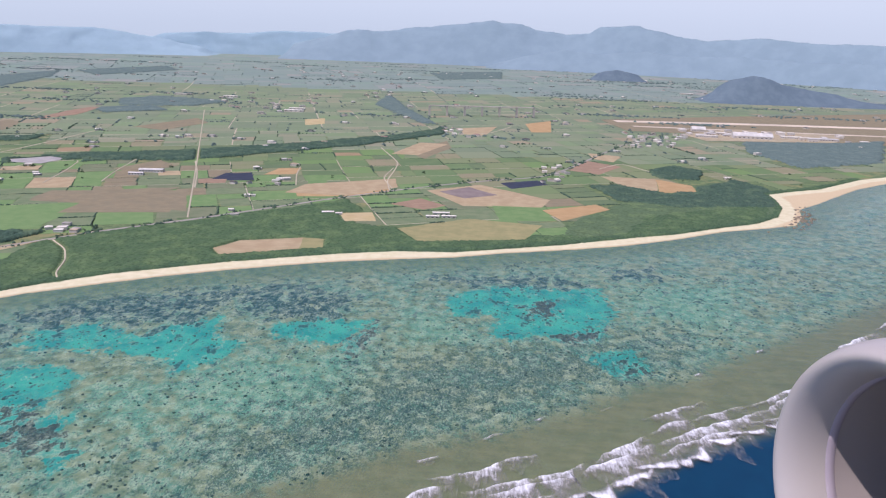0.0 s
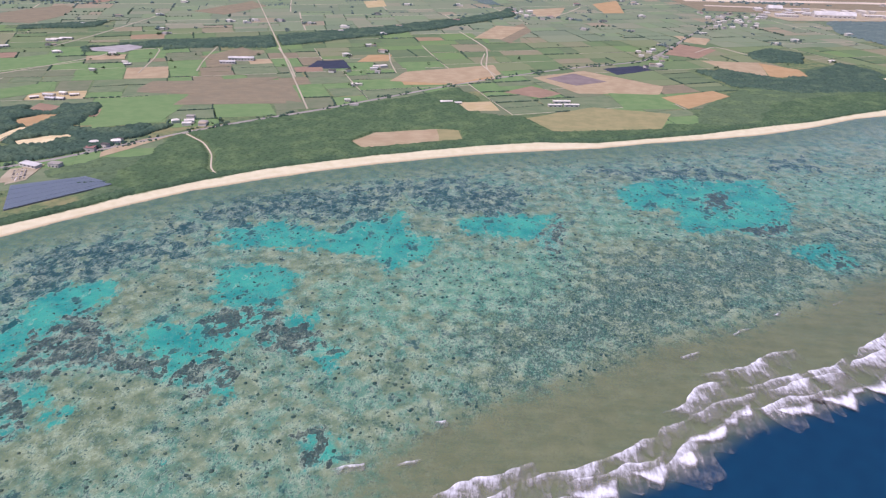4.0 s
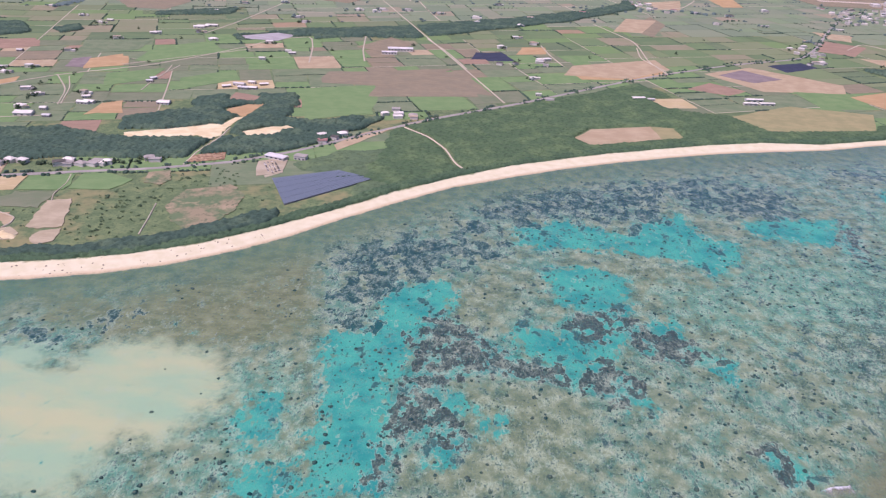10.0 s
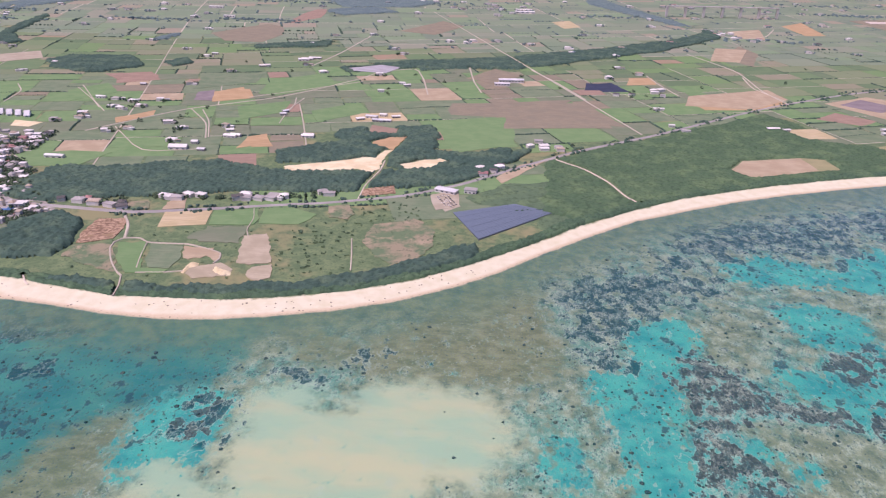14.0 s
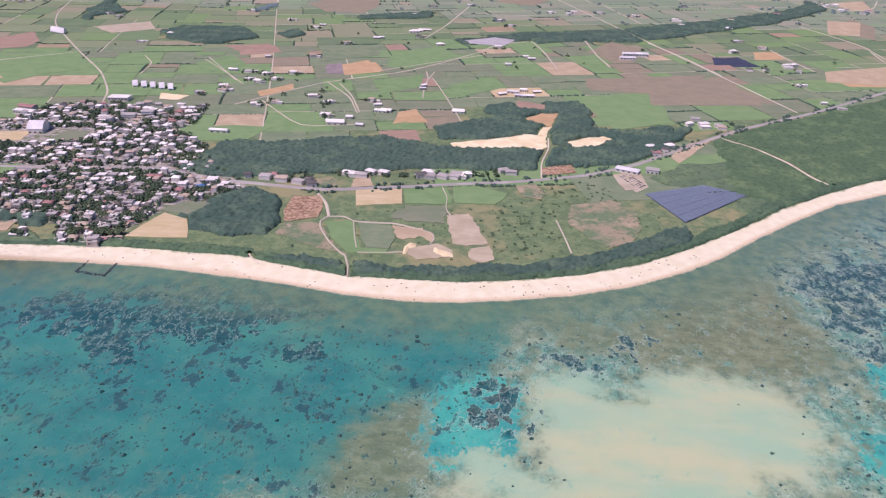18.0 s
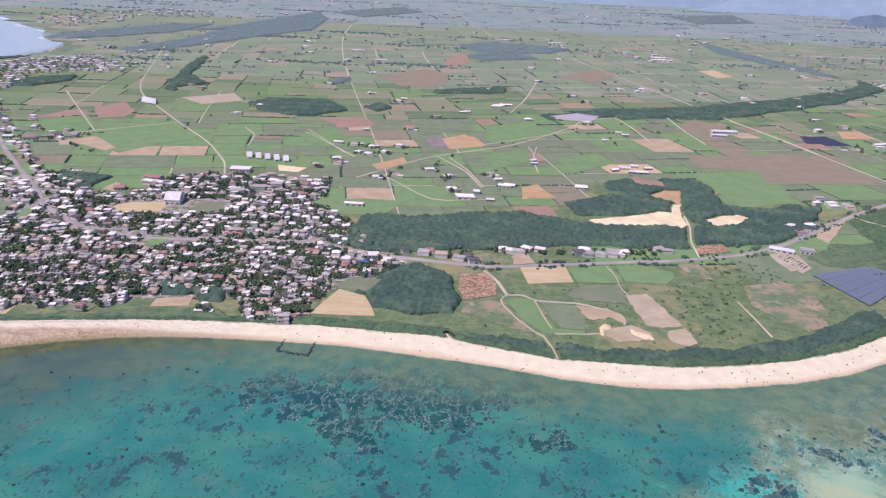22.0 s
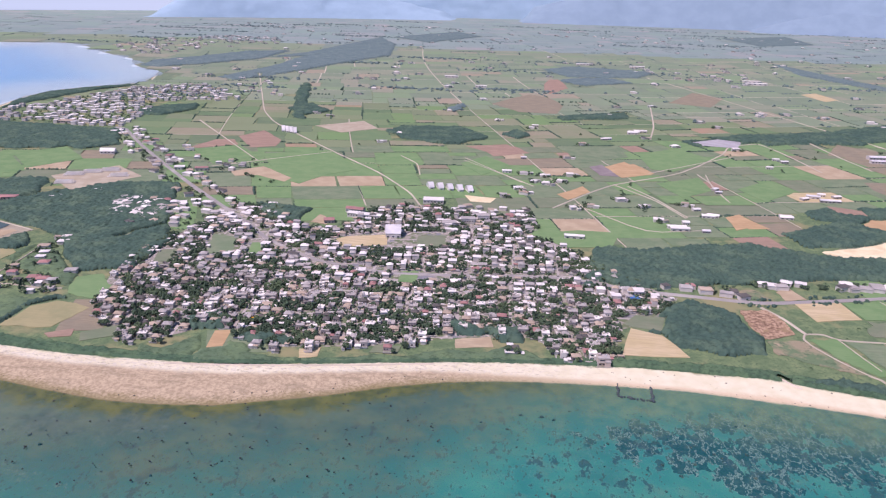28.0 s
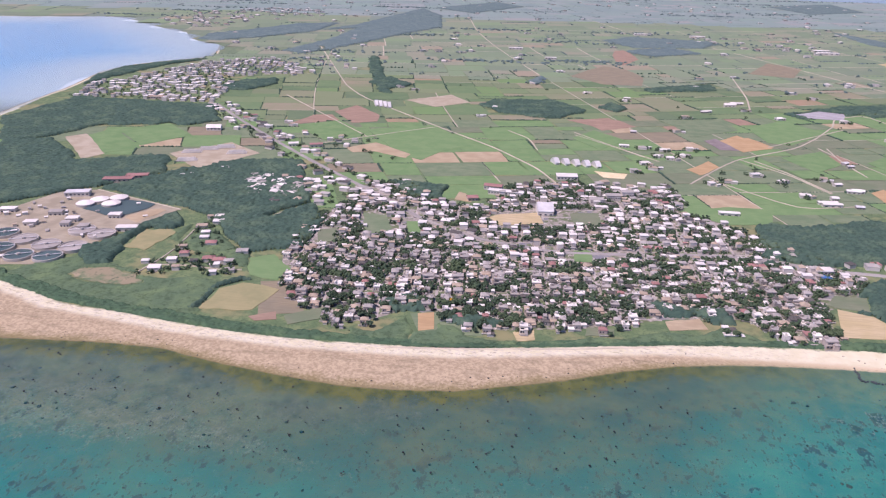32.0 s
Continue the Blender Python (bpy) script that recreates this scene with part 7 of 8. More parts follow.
# ---- trees ----
def tree(seed, label):
    rng = np.random.default_rng(seed)
    base = new("tree")
    bm = bmesh.new()
    bmesh.ops.create_cone(bm, segments=7, radius1=0.35, radius2=0.16, depth=2.6, matrix=Matrix.Translation((0, 0, 1.1)))
    for k in range(4):
        a = k * 1.57 + rng.uniform(0, 1)
        lean = Matrix.Translation((0, 0, 2.0)) @ Matrix.Rotation(a, 4, "Z") @ Matrix.Rotation(radians(48), 4, "Y") @ Matrix.Translation((0, 0, 0.8))
        bmesh.ops.create_cone(bm, segments=5, radius1=0.14, radius2=0.05, depth=1.7, matrix=lean)
    part("trunk", bm, M_WOOD, base, "grey-brown trunk with limbs")
    n = 46
    a, d, z = rng.uniform(0, 6.283, n), np.sqrt(rng.uniform(0, 1, n)) * 1.9, rng.uniform(0, 1, n)
    v, f = clumps(np.stack([np.cos(a) * d, np.sin(a) * d, 2.3 + z * (2.8 - d * 0.8)], -1), rng.uniform(0.35, 0.75, n), seed, 0.75, 0.36)
    crown = new("crown", mesh_fast("crown", v, f, M_TREE_GARDEN))
    crown.parent = base
    return tagged(base, label, "tree", "village trees")


M_TREE_GARDEN = leaf_material("garden_leaves", srgb(60, 78, 58), srgb(76, 95, 68), srgb(92, 110, 74))
TREES = [tree(k, "dark green broadleaf garden tree among the houses") for k in range(5)]
rng = random.Random(15)
trees_at = clear_of(np.array(trees_at), 0.5)
trees_at = trees_at[np.argsort(trees_at[:, 1])]
far_trees = []
for i, (x, y) in enumerate(trees_at):
    if i < 280:
        ob = copy_thing(TREES[i % 5], pose(x, y, LAND - 0.1, 0, 0, rng.uniform(0, 360)))
        ob.scale = [rng.uniform(0.65, 1.15)] * 3
    else:
        far_trees.append((x, y))
for ob in TREES:
    for o in [*ob.children_recursive, ob]:
        bpy.data.objects.remove(o)
far_trees = np.array(far_trees)
stuff("garden_trees", [crowns(far_trees[far_trees[:, 1] < 1250], 2.5, 10, 77, 0.9)], M_TREE_GARDEN, "dark green trees among the back streets", "trees")
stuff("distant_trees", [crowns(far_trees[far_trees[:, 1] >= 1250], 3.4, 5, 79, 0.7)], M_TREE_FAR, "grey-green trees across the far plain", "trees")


# ---- surf on the reef edge ----
def breaker(start, end, offset, width, height, seed, label, patch=False):
    """One breaking wave along the reef edge: a torn crest to landward and streaks of foam behind it, or a round patch of white water."""
    line = np.array(REEF_EDGE, float)
    rng = np.random.default_rng(seed)
    n, m = max(12, int((end - start) / 0.9)), 13
    x = np.linspace(start, end, n)
    y = np.interp(x, line[:, 0], line[:, 1])
    way = np.stack([np.gradient(x), np.gradient(y)], -1)
    way /= np.linalg.norm(way, axis=1)[:, None]
    side = np.stack([-way[:, 1], way[:, 0]], -1)
    wander = np.array([noise.noise(Vector((a / 20, seed * 3.1, 0))) * 5 + abs(noise.noise(Vector((a / 8, seed * 1.7, 3)))) * 2.5 for a in x])
    span = np.array([0.75 + 0.9 * noise.noise(Vector((a / 9, seed * 7.3, 4))) for a in x]).clip(0.2, 1.5)
    taper = np.sin(np.linspace(0.05, math.pi - 0.05, n)) ** 0.4
    verts, body = [], []
    for i in range(n):
        for j in range(m):
            k = j / (m - 1)
            across = offset + wander[i] + (k - 1) * width * span[i] * taper[i]
            bump = math.sin(math.pi * k) ** 0.6 if patch else math.exp(-((k - 0.92) / 0.16) ** 2)
            verts.append((x[i] + side[i, 0] * across, y[i] + side[i, 1] * across, 0.1 + height * taper[i] * bump * span[i] + rng.uniform(0, 0.06)))
            body.append((1.15 * math.sin(math.pi * k) if patch else 0.3 + 0.7 * k ** 2.5) * taper[i] * min(1, span[i] + 0.3))
    faces = [(i * m + j, i * m + j + 1, (i + 1) * m + j + 1, (i + 1) * m + j) for i in range(n - 1) for j in range(m - 1)]
    me = mesh_of("breaking_wave", verts, faces, M_FOAM, smooth=True)
    layer = me.attributes.new("body", "FLOAT", "POINT")
    layer.data.foreach_set("value", np.array(body, np.float32))
    return tagged(new("breaking_wave", me), label, "wave", "surf on the reef")


SURF = "streaked wave breaking on the reef edge"
rng = random.Random(77)
seed = 0
for offset, width, height, gaps in ((43, 22, 0.12, 0.4), (27, 26, 0.2, 0.08), (16, 26, 0.25, 0.04), (8, 20, 0.25, 0.2)):
    x = -95 + 0.5 * offset
    while x < 640:
        run = rng.uniform(34, 85)
        seed += 1
        if rng.random() > gaps:
            breaker(x, x + run, offset + rng.uniform(-3, 3), width * rng.uniform(0.8, 1.3), height, seed, SURF if offset < 20 else "thin streaked crest of a spent wave on the reef flat")
        x += run * rng.uniform(0.8, 1.05)
x = -70
while x < 620:
    run = rng.uniform(10, 34)
    seed += 1
    breaker(x, x + run, rng.uniform(2, 10), rng.uniform(9, 16), 0.3, seed, "bright white patch of churned water at the reef edge", True)
    x += run * rng.uniform(0.7, 1.3)
for x, offset in ((100, 66), (186, 62), (-84, 52), (-128, 48), (-108, 60), (-150, 64), (-60, 70), (270, 70), (60, 58), (150, 74), (330, 68), (-180, 58)):
    seed += 1
    breaker(x, x + rng.uniform(6, 16), offset, 5, 0.25, seed, "small fleck of foam on the reef flat")


# ---- old stone fish trap in the shallows ----
def stone_trap():
    corners = [(-816, 388), (-816, 372), (-797, 370), (-797, 386)]
    base = new("stone_fish_trap")
    base.location = (*corners[0], -1.2)
    rng = random.Random(4)
    shapes = []
    for k in range(4):
        v, f = clumps(np.zeros((1, 3)), [1.0], 60 + k, 0.7, 0.22)
        shapes.append(mesh_fast("stone", v, f, plain("dark_stone", srgb(74, 84, 78), 0.9) if k == 0 else shapes[0].materials[0]))
    for a, b in zip(corners[:-1], corners[1:]):
        n = int(math.dist(a, b) / 1.6)
        for i in range(n):
            ob = new("stone", shapes[rng.randrange(4)])
            ob.parent = base
            ob.location = tuple(a[k] + (b[k] - a[k]) * i / n - corners[0][k] + rng.uniform(-0.4, 0.4) for k in (0, 1)) + (0.6 + rng.uniform(0, 0.5),)
            ob.scale = (rng.uniform(0.7, 1.2),) * 2 + (rng.uniform(0.8, 1.3),)
    return tagged(base, "low square fish trap of dark stones in the shallows", "stone wall")


stone_trap()


# ---- coral heads standing on the seabed ----
def coral_heads():
    rng = np.random.default_rng(91)
    p = np.c_[rng.uniform(-1300, 620, 90000), rng.uniform(120, 720, 90000)]
    sea_edge = signed(p, REEF_EDGE + [(5600, 6000), (-5600, 6000), (-5600, -260)])
    p = p[(signed(p, LAND_WATER) < -26) & (sea_edge > 70)]
    patch = np.array([noise.fractal(Vector((x / 26, y / 38, 7.0)), 0.7, 2.0, 4) for x, y in p])
    pool, pale, lagoon, brown, flat = (blotch(p, kind, 20) for kind in ("pool", "pale", "lagoon", "brown", "flat"))
    share = 0.34 + 0.5 * patch
    share = share * (1 - 0.45 * pool) * (1 - 0.55 * flat) * (1 - 0.8 * brown) * (1 - 0.55 * lagoon) * (1 - 0.97 * np.clip(pale * 1.6, 0, 1))
    share *= np.clip((p[:, 0] + 1150) / 400, 0.25, 1)
    keep = rng.uniform(0, 1, len(p)) < share
    p, patch = p[keep], patch[keep]
    size = 0.32 + 0.95 * rng.uniform(0, 1, len(p)) ** 3 + 0.3 * np.clip(patch, 0, 1)
    g = Graph("coral")
    c = g.mix(g.island, srgb(28, 78, 76), srgb(84, 106, 92))
    c = g.mix(g.step(g.noise(1.2, 3, 0.6), 0.5, 0.7), c, srgb(118, 128, 104))
    stuff("coral_heads", [clumps(np.c_[p, np.full(len(p), -1.62)], size, 92, 0.7, 0.35)], g.done(c, 0.95, 0.0, 0.1), "dark coral heads on the pale sea floor", "coral")


coral_heads()


# ---- boulders on the rock shelf and in the shallows ----
rng = np.random.default_rng(71)
p = np.c_[rng.uniform(-1420, -900, 1500), rng.uniform(250, 385, 1500)]
d = signed(p, LAND_WATER)
p = p[(d > -70) & (d < 14)]
r = 0.16 + 0.5 * rng.uniform(0, 1, len(p)) ** 3
stuff("shelf_boulders", [clumps(np.c_[p, np.clip(signed(p, LAND_WATER) * 0.06, -0.4, 0.5)], r, 72, 0.8)], plain("wet_rock", srgb(60, 62, 58), 0.8), "dark boulders scattered on the tidal shelf", "rocks")
p = np.c_[rng.normal(512, 30, 260), rng.normal(930, 40, 260)]
d = signed(p, LAND_WATER)
p = p[(d > -16) & (d < 8)]
stuff("headland_rocks", [clumps(np.c_[p, np.clip(signed(p, LAND_WATER) * 0.06, -0.5, 0.6)], rng.uniform(0.8, 2.6, len(p)), 75, 0.8)], plain("headland_rock", srgb(128, 118, 98), 0.9), "weathered brown rocks at the end of the headland", "rocks")
p = np.c_[rng.uniform(-820, -420, 500), rng.uniform(360, 470, 500)]
dw, dg = signed(p, LAND_WATER), signed(p, LAND_GREEN)
p = p[(dw > 1) & (dg < -1)][:90]
stuff("beach_driftwood", [clumps(np.c_[p, np.clip(signed(p, LAND_WATER) * 0.06, 0, LAND)], rng.uniform(0.2, 0.7, len(p)), 74, 0.5)], M_WOOD, "dark driftwood and rocks on white sand", "driftwood")


# ---- buildings of their own ----
def shed(at, size, turn, wall, top, label, roof="gable", doors=2, category="building", name="shed"):
    """A long farm or public building: walls, roof, doors."""
    w, d, h = size[0] * 0.8, size[1] * 0.85, size[2] * 0.62
    base = new(name)
    base.location, base.rotation_euler = (*at, LAND + 0.3), (0, 0, radians(turn))
    part("wall", box((w, d, h + 0.5), (0, 0, -0.5)), wall, base)
    bm = bmesh.new()
    n = 9 if roof == "barrel" else 3
    edge = []
    for k in range(n):
        a = k / (n - 1)
        y = (a - 0.5) * (d + 0.8)
        z = h + (math.sin(a * math.pi) * d * 0.32 if roof == "barrel" else (1 - abs(a - 0.5) * 2) * d * 0.16 if roof == "gable" else 0)
        edge.append((y, z))
    for x0 in (-w / 2 - 0.4, w / 2 + 0.4):
        for y, z in edge:
            bm.verts.new((x0, y, z)), bm.verts.new((x0, y, z + 0.25))
    bm.verts.ensure_lookup_table()
    for k in range(n - 1):
        a, b = 2 * k, 2 * (n + k)
        bm.faces.new([bm.verts[i] for i in (a + 1, a + 3, b + 3, b + 1)])
        bm.faces.new([bm.verts[i] for i in (a, b, b + 2, a + 2)])
        bm.faces.new([bm.verts[i] for i in (a, a + 2, a + 3, a + 1)])
        bm.faces.new([bm.verts[i] for i in (b, b + 1, b + 3, b + 2)])
    for k in (0, n - 1):
        a, b = 2 * k, 2 * (n + k)
        bm.faces.new([bm.verts[i] for i in (a, a + 1, b + 1, b)])
    if roof != "flat":
        for x0 in (-w / 2, w / 2):
            gable = [bm.verts.new((x0, y, z)) for y, z in edge]
            if len(gable) > 2:
                bm.faces.new(gable)
    bmesh.ops.recalc_face_normals(bm, faces=bm.faces)
    part("roof", bm, top, base)
    for k in range(doors):
        x = (k + 0.5) / doors * w - w / 2
        part("window_strip" if doors > 3 else "door", box((w / doors * 0.45, 0.14, min(h * 0.4, 1.2)), (x, -d / 2 - 0.04, 0.2 if doors <= 3 else h * 0.4)), M_GLASS, base)
    return tagged(base, label, category)


shed([(-995, 613)][0], (17, 20, 6), 9, M_WALL_W, M_METAL, "sports hall with a pale barrel roof", "barrel", 3, "hall", "sports_hall")
shed([(-1032, 656)][0], (42, 8, 6.5), -8, M_WALL_W, M_WHITE, "long white three-storey school block", "flat", 12, "school", "school_block")
shed([(-1045, 672)][0], (22, 10, 6), -8, M_WALL_W, M_RED, "school building with a red roof", "gable", 6, "school", "school_block")
shed([(-1062, 637)][0], (12, 10, 4), 20, M_WALL_T, M_RED, "building with an orange-red hip roof in the village", "gable", 3, "house", "village_building")
shed([(-974, 721)][0], (26, 14, 6), 5, M_WALL_W, M_WHITE, "large white flat-roofed building above the village", "flat", 6)
for k, (px, top, lab) in enumerate([([(-932, 661)][0], M_BLUE, "white apartment block with a blue-grey front"), ([(-948, 646)][0], M_GREY, "white apartment block with a flat roof")]):
    shed(px, (16, 9, 8), 9, M_WALL_W, M_GREY, lab, "flat", 8, "apartment block", "apartment_block")
shed([(-918, 672)][0], (14, 9, 9), 9, M_WALL_W, M_GREY, "tall white apartment block with a flat roof", "flat", 8, "apartment block", "apartment_block")
shed([(-399, 1055)][0], (44, 11, 6), 5, M_WALL_W, M_METAL, "long white cattle shed on the plain", "gable", 8, "barn", "cattle_barn")
shed([(-412, 1031)][0], (26, 8, 5), 5, M_WALL_W, M_METAL, "white cattle shed on the plain", "gable", 5, "barn", "cattle_barn")
def farm_shed(at, w, d, t):
    """A low pale shed out on the farmland."""
    h = random.Random(at[0]).uniform(2.8, 4.2)
    return shed(at, (w, d, h), t, M_WALL_W if w % 3 else M_WALL_G, M_METAL if w % 2 else M_WHITE, "low pale farm shed with a metal roof", "gable", 3, "barn", "farm_shed")


farm_shed([(-562, 829)][0], 17, 7, -10)
farm_shed([(-553, 815)][0], 15, 7, -10)
farm_shed([(-574, 819)][0], 12, 6, 30)
farm_shed([(-550, 839)][0], 10, 6, -10)
farm_shed([(-695, 729)][0], 16, 7, -8)
farm_shed([(-731, 681)][0], 22, 6, 4)
farm_shed([(-616, 742)][0], 16, 7, 0)
farm_shed([(-666, 837)][0], 9, 6, 40)
farm_shed([(-772, 1094)][0], 12, 7, 0)
farm_shed([(-710, 1170)][0], 24, 8, 3)
farm_shed([(-724, 1152)][0], 20, 7, 3)
farm_shed([(-572, 962)][0], 10, 6, 0)
farm_shed([(-542, 1002)][0], 12, 6, 10)
farm_shed([(40, 872)][0], 26, 6, 5)
farm_shed([(30, 854)][0], 20, 5, 5)
farm_shed([(50, 857)][0], 22, 5, 5)
farm_shed([(-99, 855)][0], 18, 6, 10)
farm_shed([(-85, 852)][0], 10, 5, 10)
farm_shed([(-216, 848)][0], 8, 5, 0)
farm_shed([(-690, 732)][0], 14, 7, -10)
farm_shed([(-703, 751)][0], 10, 6, 20)
farm_shed([(-733, 687)][0], 22, 6, 3)
farm_shed([(-722, 702)][0], 8, 7, 3)
farm_shed([(-707, 680)][0], 9, 6, 0)
farm_shed([(-545, 816)][0], 18, 7, 0)
farm_shed([(-535, 835)][0], 12, 6, 20)
farm_shed([(-665, 824)][0], 9, 5, 10)
farm_shed([(-616, 746)][0], 14, 6, 0)
farm_shed([(-875, 1174)][0], 12, 6, 0)
farm_shed([(-767, 1096)][0], 14, 7, 20)
farm_shed([(-721, 1162)][0], 22, 7, 0)
farm_shed([(-887, 943)][0], 9, 6, 0)
farm_shed([(-905, 866)][0], 14, 6, 0)
farm_shed([(-832, 638)][0], 22, 6, 0)
farm_shed([(-550, 1013)][0], 10, 5, 0)
for k in range(5):
    a, b = [(-986, 778), (-942, 773)]
    x, y = a[0] + (b[0] - a[0]) * k / 4, a[1] + (b[1] - a[1]) * k / 4
    shed((x, y), (6.5, 16, 2.4), 24, M_WHITE, M_METAL, "long white plastic greenhouse", "barrel", 1, "greenhouse", "greenhouse")
for k in range(4):
    a, b = [(-1248, 1040), (-1229, 1018)]
    shed((a[0] + k * 7, a[1] - k * 3), (5, 22, 2.2), 20, M_WHITE, M_METAL, "long white plastic greenhouse", "barrel", 1, "greenhouse", "greenhouse")
shed([(-459, 598)][0], (24, 9, 4), -22, M_WALL_W, M_METAL, "pale depot beside the solar farm", "flat", 4, "building", "depot")
shed([(-438, 600)][0], (13, 8, 5), -10, M_WALL_W, M_GREY, "white building beside the coast road", "flat", 3, "building", "roadside_building")
field("beige", [(-472, 588), (-449, 603), (-446, 564), (-465, 555)], "pale paved car park beside the solar farm", 0.2)
shed([(-791, 517)][0], (16, 9, 6), 9, M_WALL_W, M_WHITE, "large white two-storey building beside the road", "flat", 5, "building", "roadside_building")
shed([(-793, 506)][0], (8, 6, 4), 9, M_WALL_W, M_BLUE, "building with a bright blue roof sheet", "flat", 3, "house", "village_building")
shed([(-1053, 423)][0], (8, 5, 2.8), 9, M_WALL_G, M_YELLOW, "low house with a bright yellow roof sheet", "flat", 2, "house", "village_building")
shed([(-879, 408)][0], (10, 4, 2.6), 8, M_WALL_W, M_WHITE, "white beach hut behind the seawall", "flat", 2, "hut", "beach_hut")
shed([(-1419, 577)][0], (26, 11, 7), 18, M_WALL_W, M_METAL, "large white building of the treatment works", "flat", 6, "building", "works_building")
for px, w in (([(-1407, 528)][0], 14), ([(-1384, 516)][0], 12), ([(-1383, 505)][0], 9), ([(-1412, 502)][0], 12), ([(-1365, 502)][0], 10), ([(-1329, 505)][0], 20), ([(-1355, 531)][0], 12), ([(-1451, 527)][0], 16)):
    shed(px, (w, 8, 5), 14, M_WALL_W, M_GREY if w % 4 else M_WHITE, "pale concrete building of the treatment works", "flat", 3, "building", "works_building")
shed([(-1407, 623)][0], (34, 10, 6), 14, M_WALL_T, M_RED, "reddish building beside the works road", "flat", 6, "building", "red_building")
shed([(-1396, 639)][0], (26, 10, 5), 14, M_WALL_T, M_RED, "reddish building beside the works road", "flat", 5, "building", "red_building")
shed([(-1580, 1012)][0], (30, 14, 6), 5, M_WALL_T, M_TAN, "large tan school building at the bay town", "flat", 6, "school", "school_block")
shed([(-1410, 845)][0], (22, 12, 5), 12, M_WALL_W, M_WHITE, "white hall beside the highway", "barrel", 4, "hall", "roadside_hall")
for px, w in (([(-1274, 651)][0], 14), ([(-1270, 663)][0], 12), ([(-1278, 642)][0], 10), ([(-1261, 792)][0], 18), ([(-1288, 791)][0], 14)):
    shed(px, (w, 9, 5), 20, M_WALL_W, M_WHITE if w != 18 else M_RED, "white flat-roofed building at the village edge", "flat", 3, "building", "roadside_building")


def foundations():
    """Low white walls on the bare lot."""
    rng = random.Random(6)
    for px in [(-1388, 739), (-1375, 754), (-1360, 765), (-1338, 745), (-1378, 706)]:
        base = new("unfinished_building")
        base.location = (*px, LAND + 0.5)
        part("slab", box((22, 10, 0.6), (0, 0, 0), turn=0.3), M_CONCRETE, base)
        for k in range(4):
            part("wall_panel", box((18, 0.4, 2.0), (math.sin(0.3) * (k * 2.4 - 3.6) * -1, math.cos(0.3) * (k * 2.4 - 3.6), 0.6), turn=0.3), M_WHITE, base)
        tagged(base, "low white concrete walls of an unfinished building", "building")


foundations()


# ---- treatment works ----
def works():
    field("yard", WORKS, "pale concrete yard of the treatment works")
    teal = plain("tank_water", srgb(78, 98, 92), 0.7, spec=0.15, scale=0.15)
    for px, r, kind in [(p, 8.0, "white") for p in [(-1397, 554), (-1391, 566), (-1375, 558), (-1377, 574)]] + [(p, 10.5, "teal") for p in [(-1377, 440), (-1355, 442), (-1417, 478), (-1400, 450)]] + [(p, 10.5, "grey") for p in [(-1394, 469), (-1370, 462), (-1348, 462), (-1362, 495), (-1342, 490)]]:
        base = new("round_tank")
        base.location = (*px, LAND + 0.2)
        bm = bmesh.new()
        ring = lambda rad, z: [bm.verts.new((rad * math.cos(a * math.tau / 28), rad * math.sin(a * math.tau / 28), z)) for a in range(28)]
        loops = [ring(r, -0.3), ring(r, 2.4), ring(r - 0.7, 2.4), ring(r - 0.7, -0.3)]
        for a, b in zip(loops, loops[1:]):
            for i in range(28):
                bm.faces.new((a[i], a[(i + 1) % 28], b[(i + 1) % 28], b[i]))
        part("wall", bm, M_CONCRETE, base, "pale concrete ring wall")
        bm = bmesh.new()
        if kind == "white":
            bmesh.ops.create_cone(bm, cap_ends=True, segments=28, radius1=r, radius2=r * 0.3, depth=1.6, matrix=Matrix.Translation((0, 0, 3.2)))
            part("cover", bm, M_WHITE, base, "white domed cover")
        else:
            bmesh.ops.create_circle(bm, cap_ends=True, segments=28, radius=r - 0.7, matrix=Matrix.Translation((0, 0, 1.8)))
            part("liquid", bm, teal if kind == "teal" else M_GREY, base, "still teal water" if kind == "teal" else "grey settled liquid")
            part("bridge", box((2 * r, 0.7, 0.3), (0, 0, 2.45), turn=0.5), M_METAL, base, "metal walkway bridge")
            bm = bmesh.new()
            bmesh.ops.create_cone(bm, cap_ends=True, segments=12, radius1=1.4, radius2=1.2, depth=1.6, matrix=Matrix.Translation((0, 0, 2.3)))
            part("hub", bm, M_CONCRETE, base)
        tagged(base, {"white": "round tank with a white cover", "teal": "open round tank with teal water", "grey": "open round tank with grey liquid"}[kind] + " at the treatment works", "tank", "treatment tanks")
    pond = [(-1394, 544), (-1384, 560), (-1368, 573), (-1352, 572), (-1338, 567), (-1339, 554), (-1348, 537), (-1365, 532), (-1382, 540)]
    field("tan", [(-1348, 531), (-1336, 553), (-1328, 558), (-1321, 555), (-1326, 538), (-1331, 522)], "bare brown earth inside the works yard", 0.15, 5.0, 0.8)
    tagged(new("settling_pond", mesh_of("settling_pond", [(x, y, LAND + 0.8) for x, y in pond], [tuple(range(len(pond)))], teal)), "dark teal settling pond in the works yard", "pond")


works()


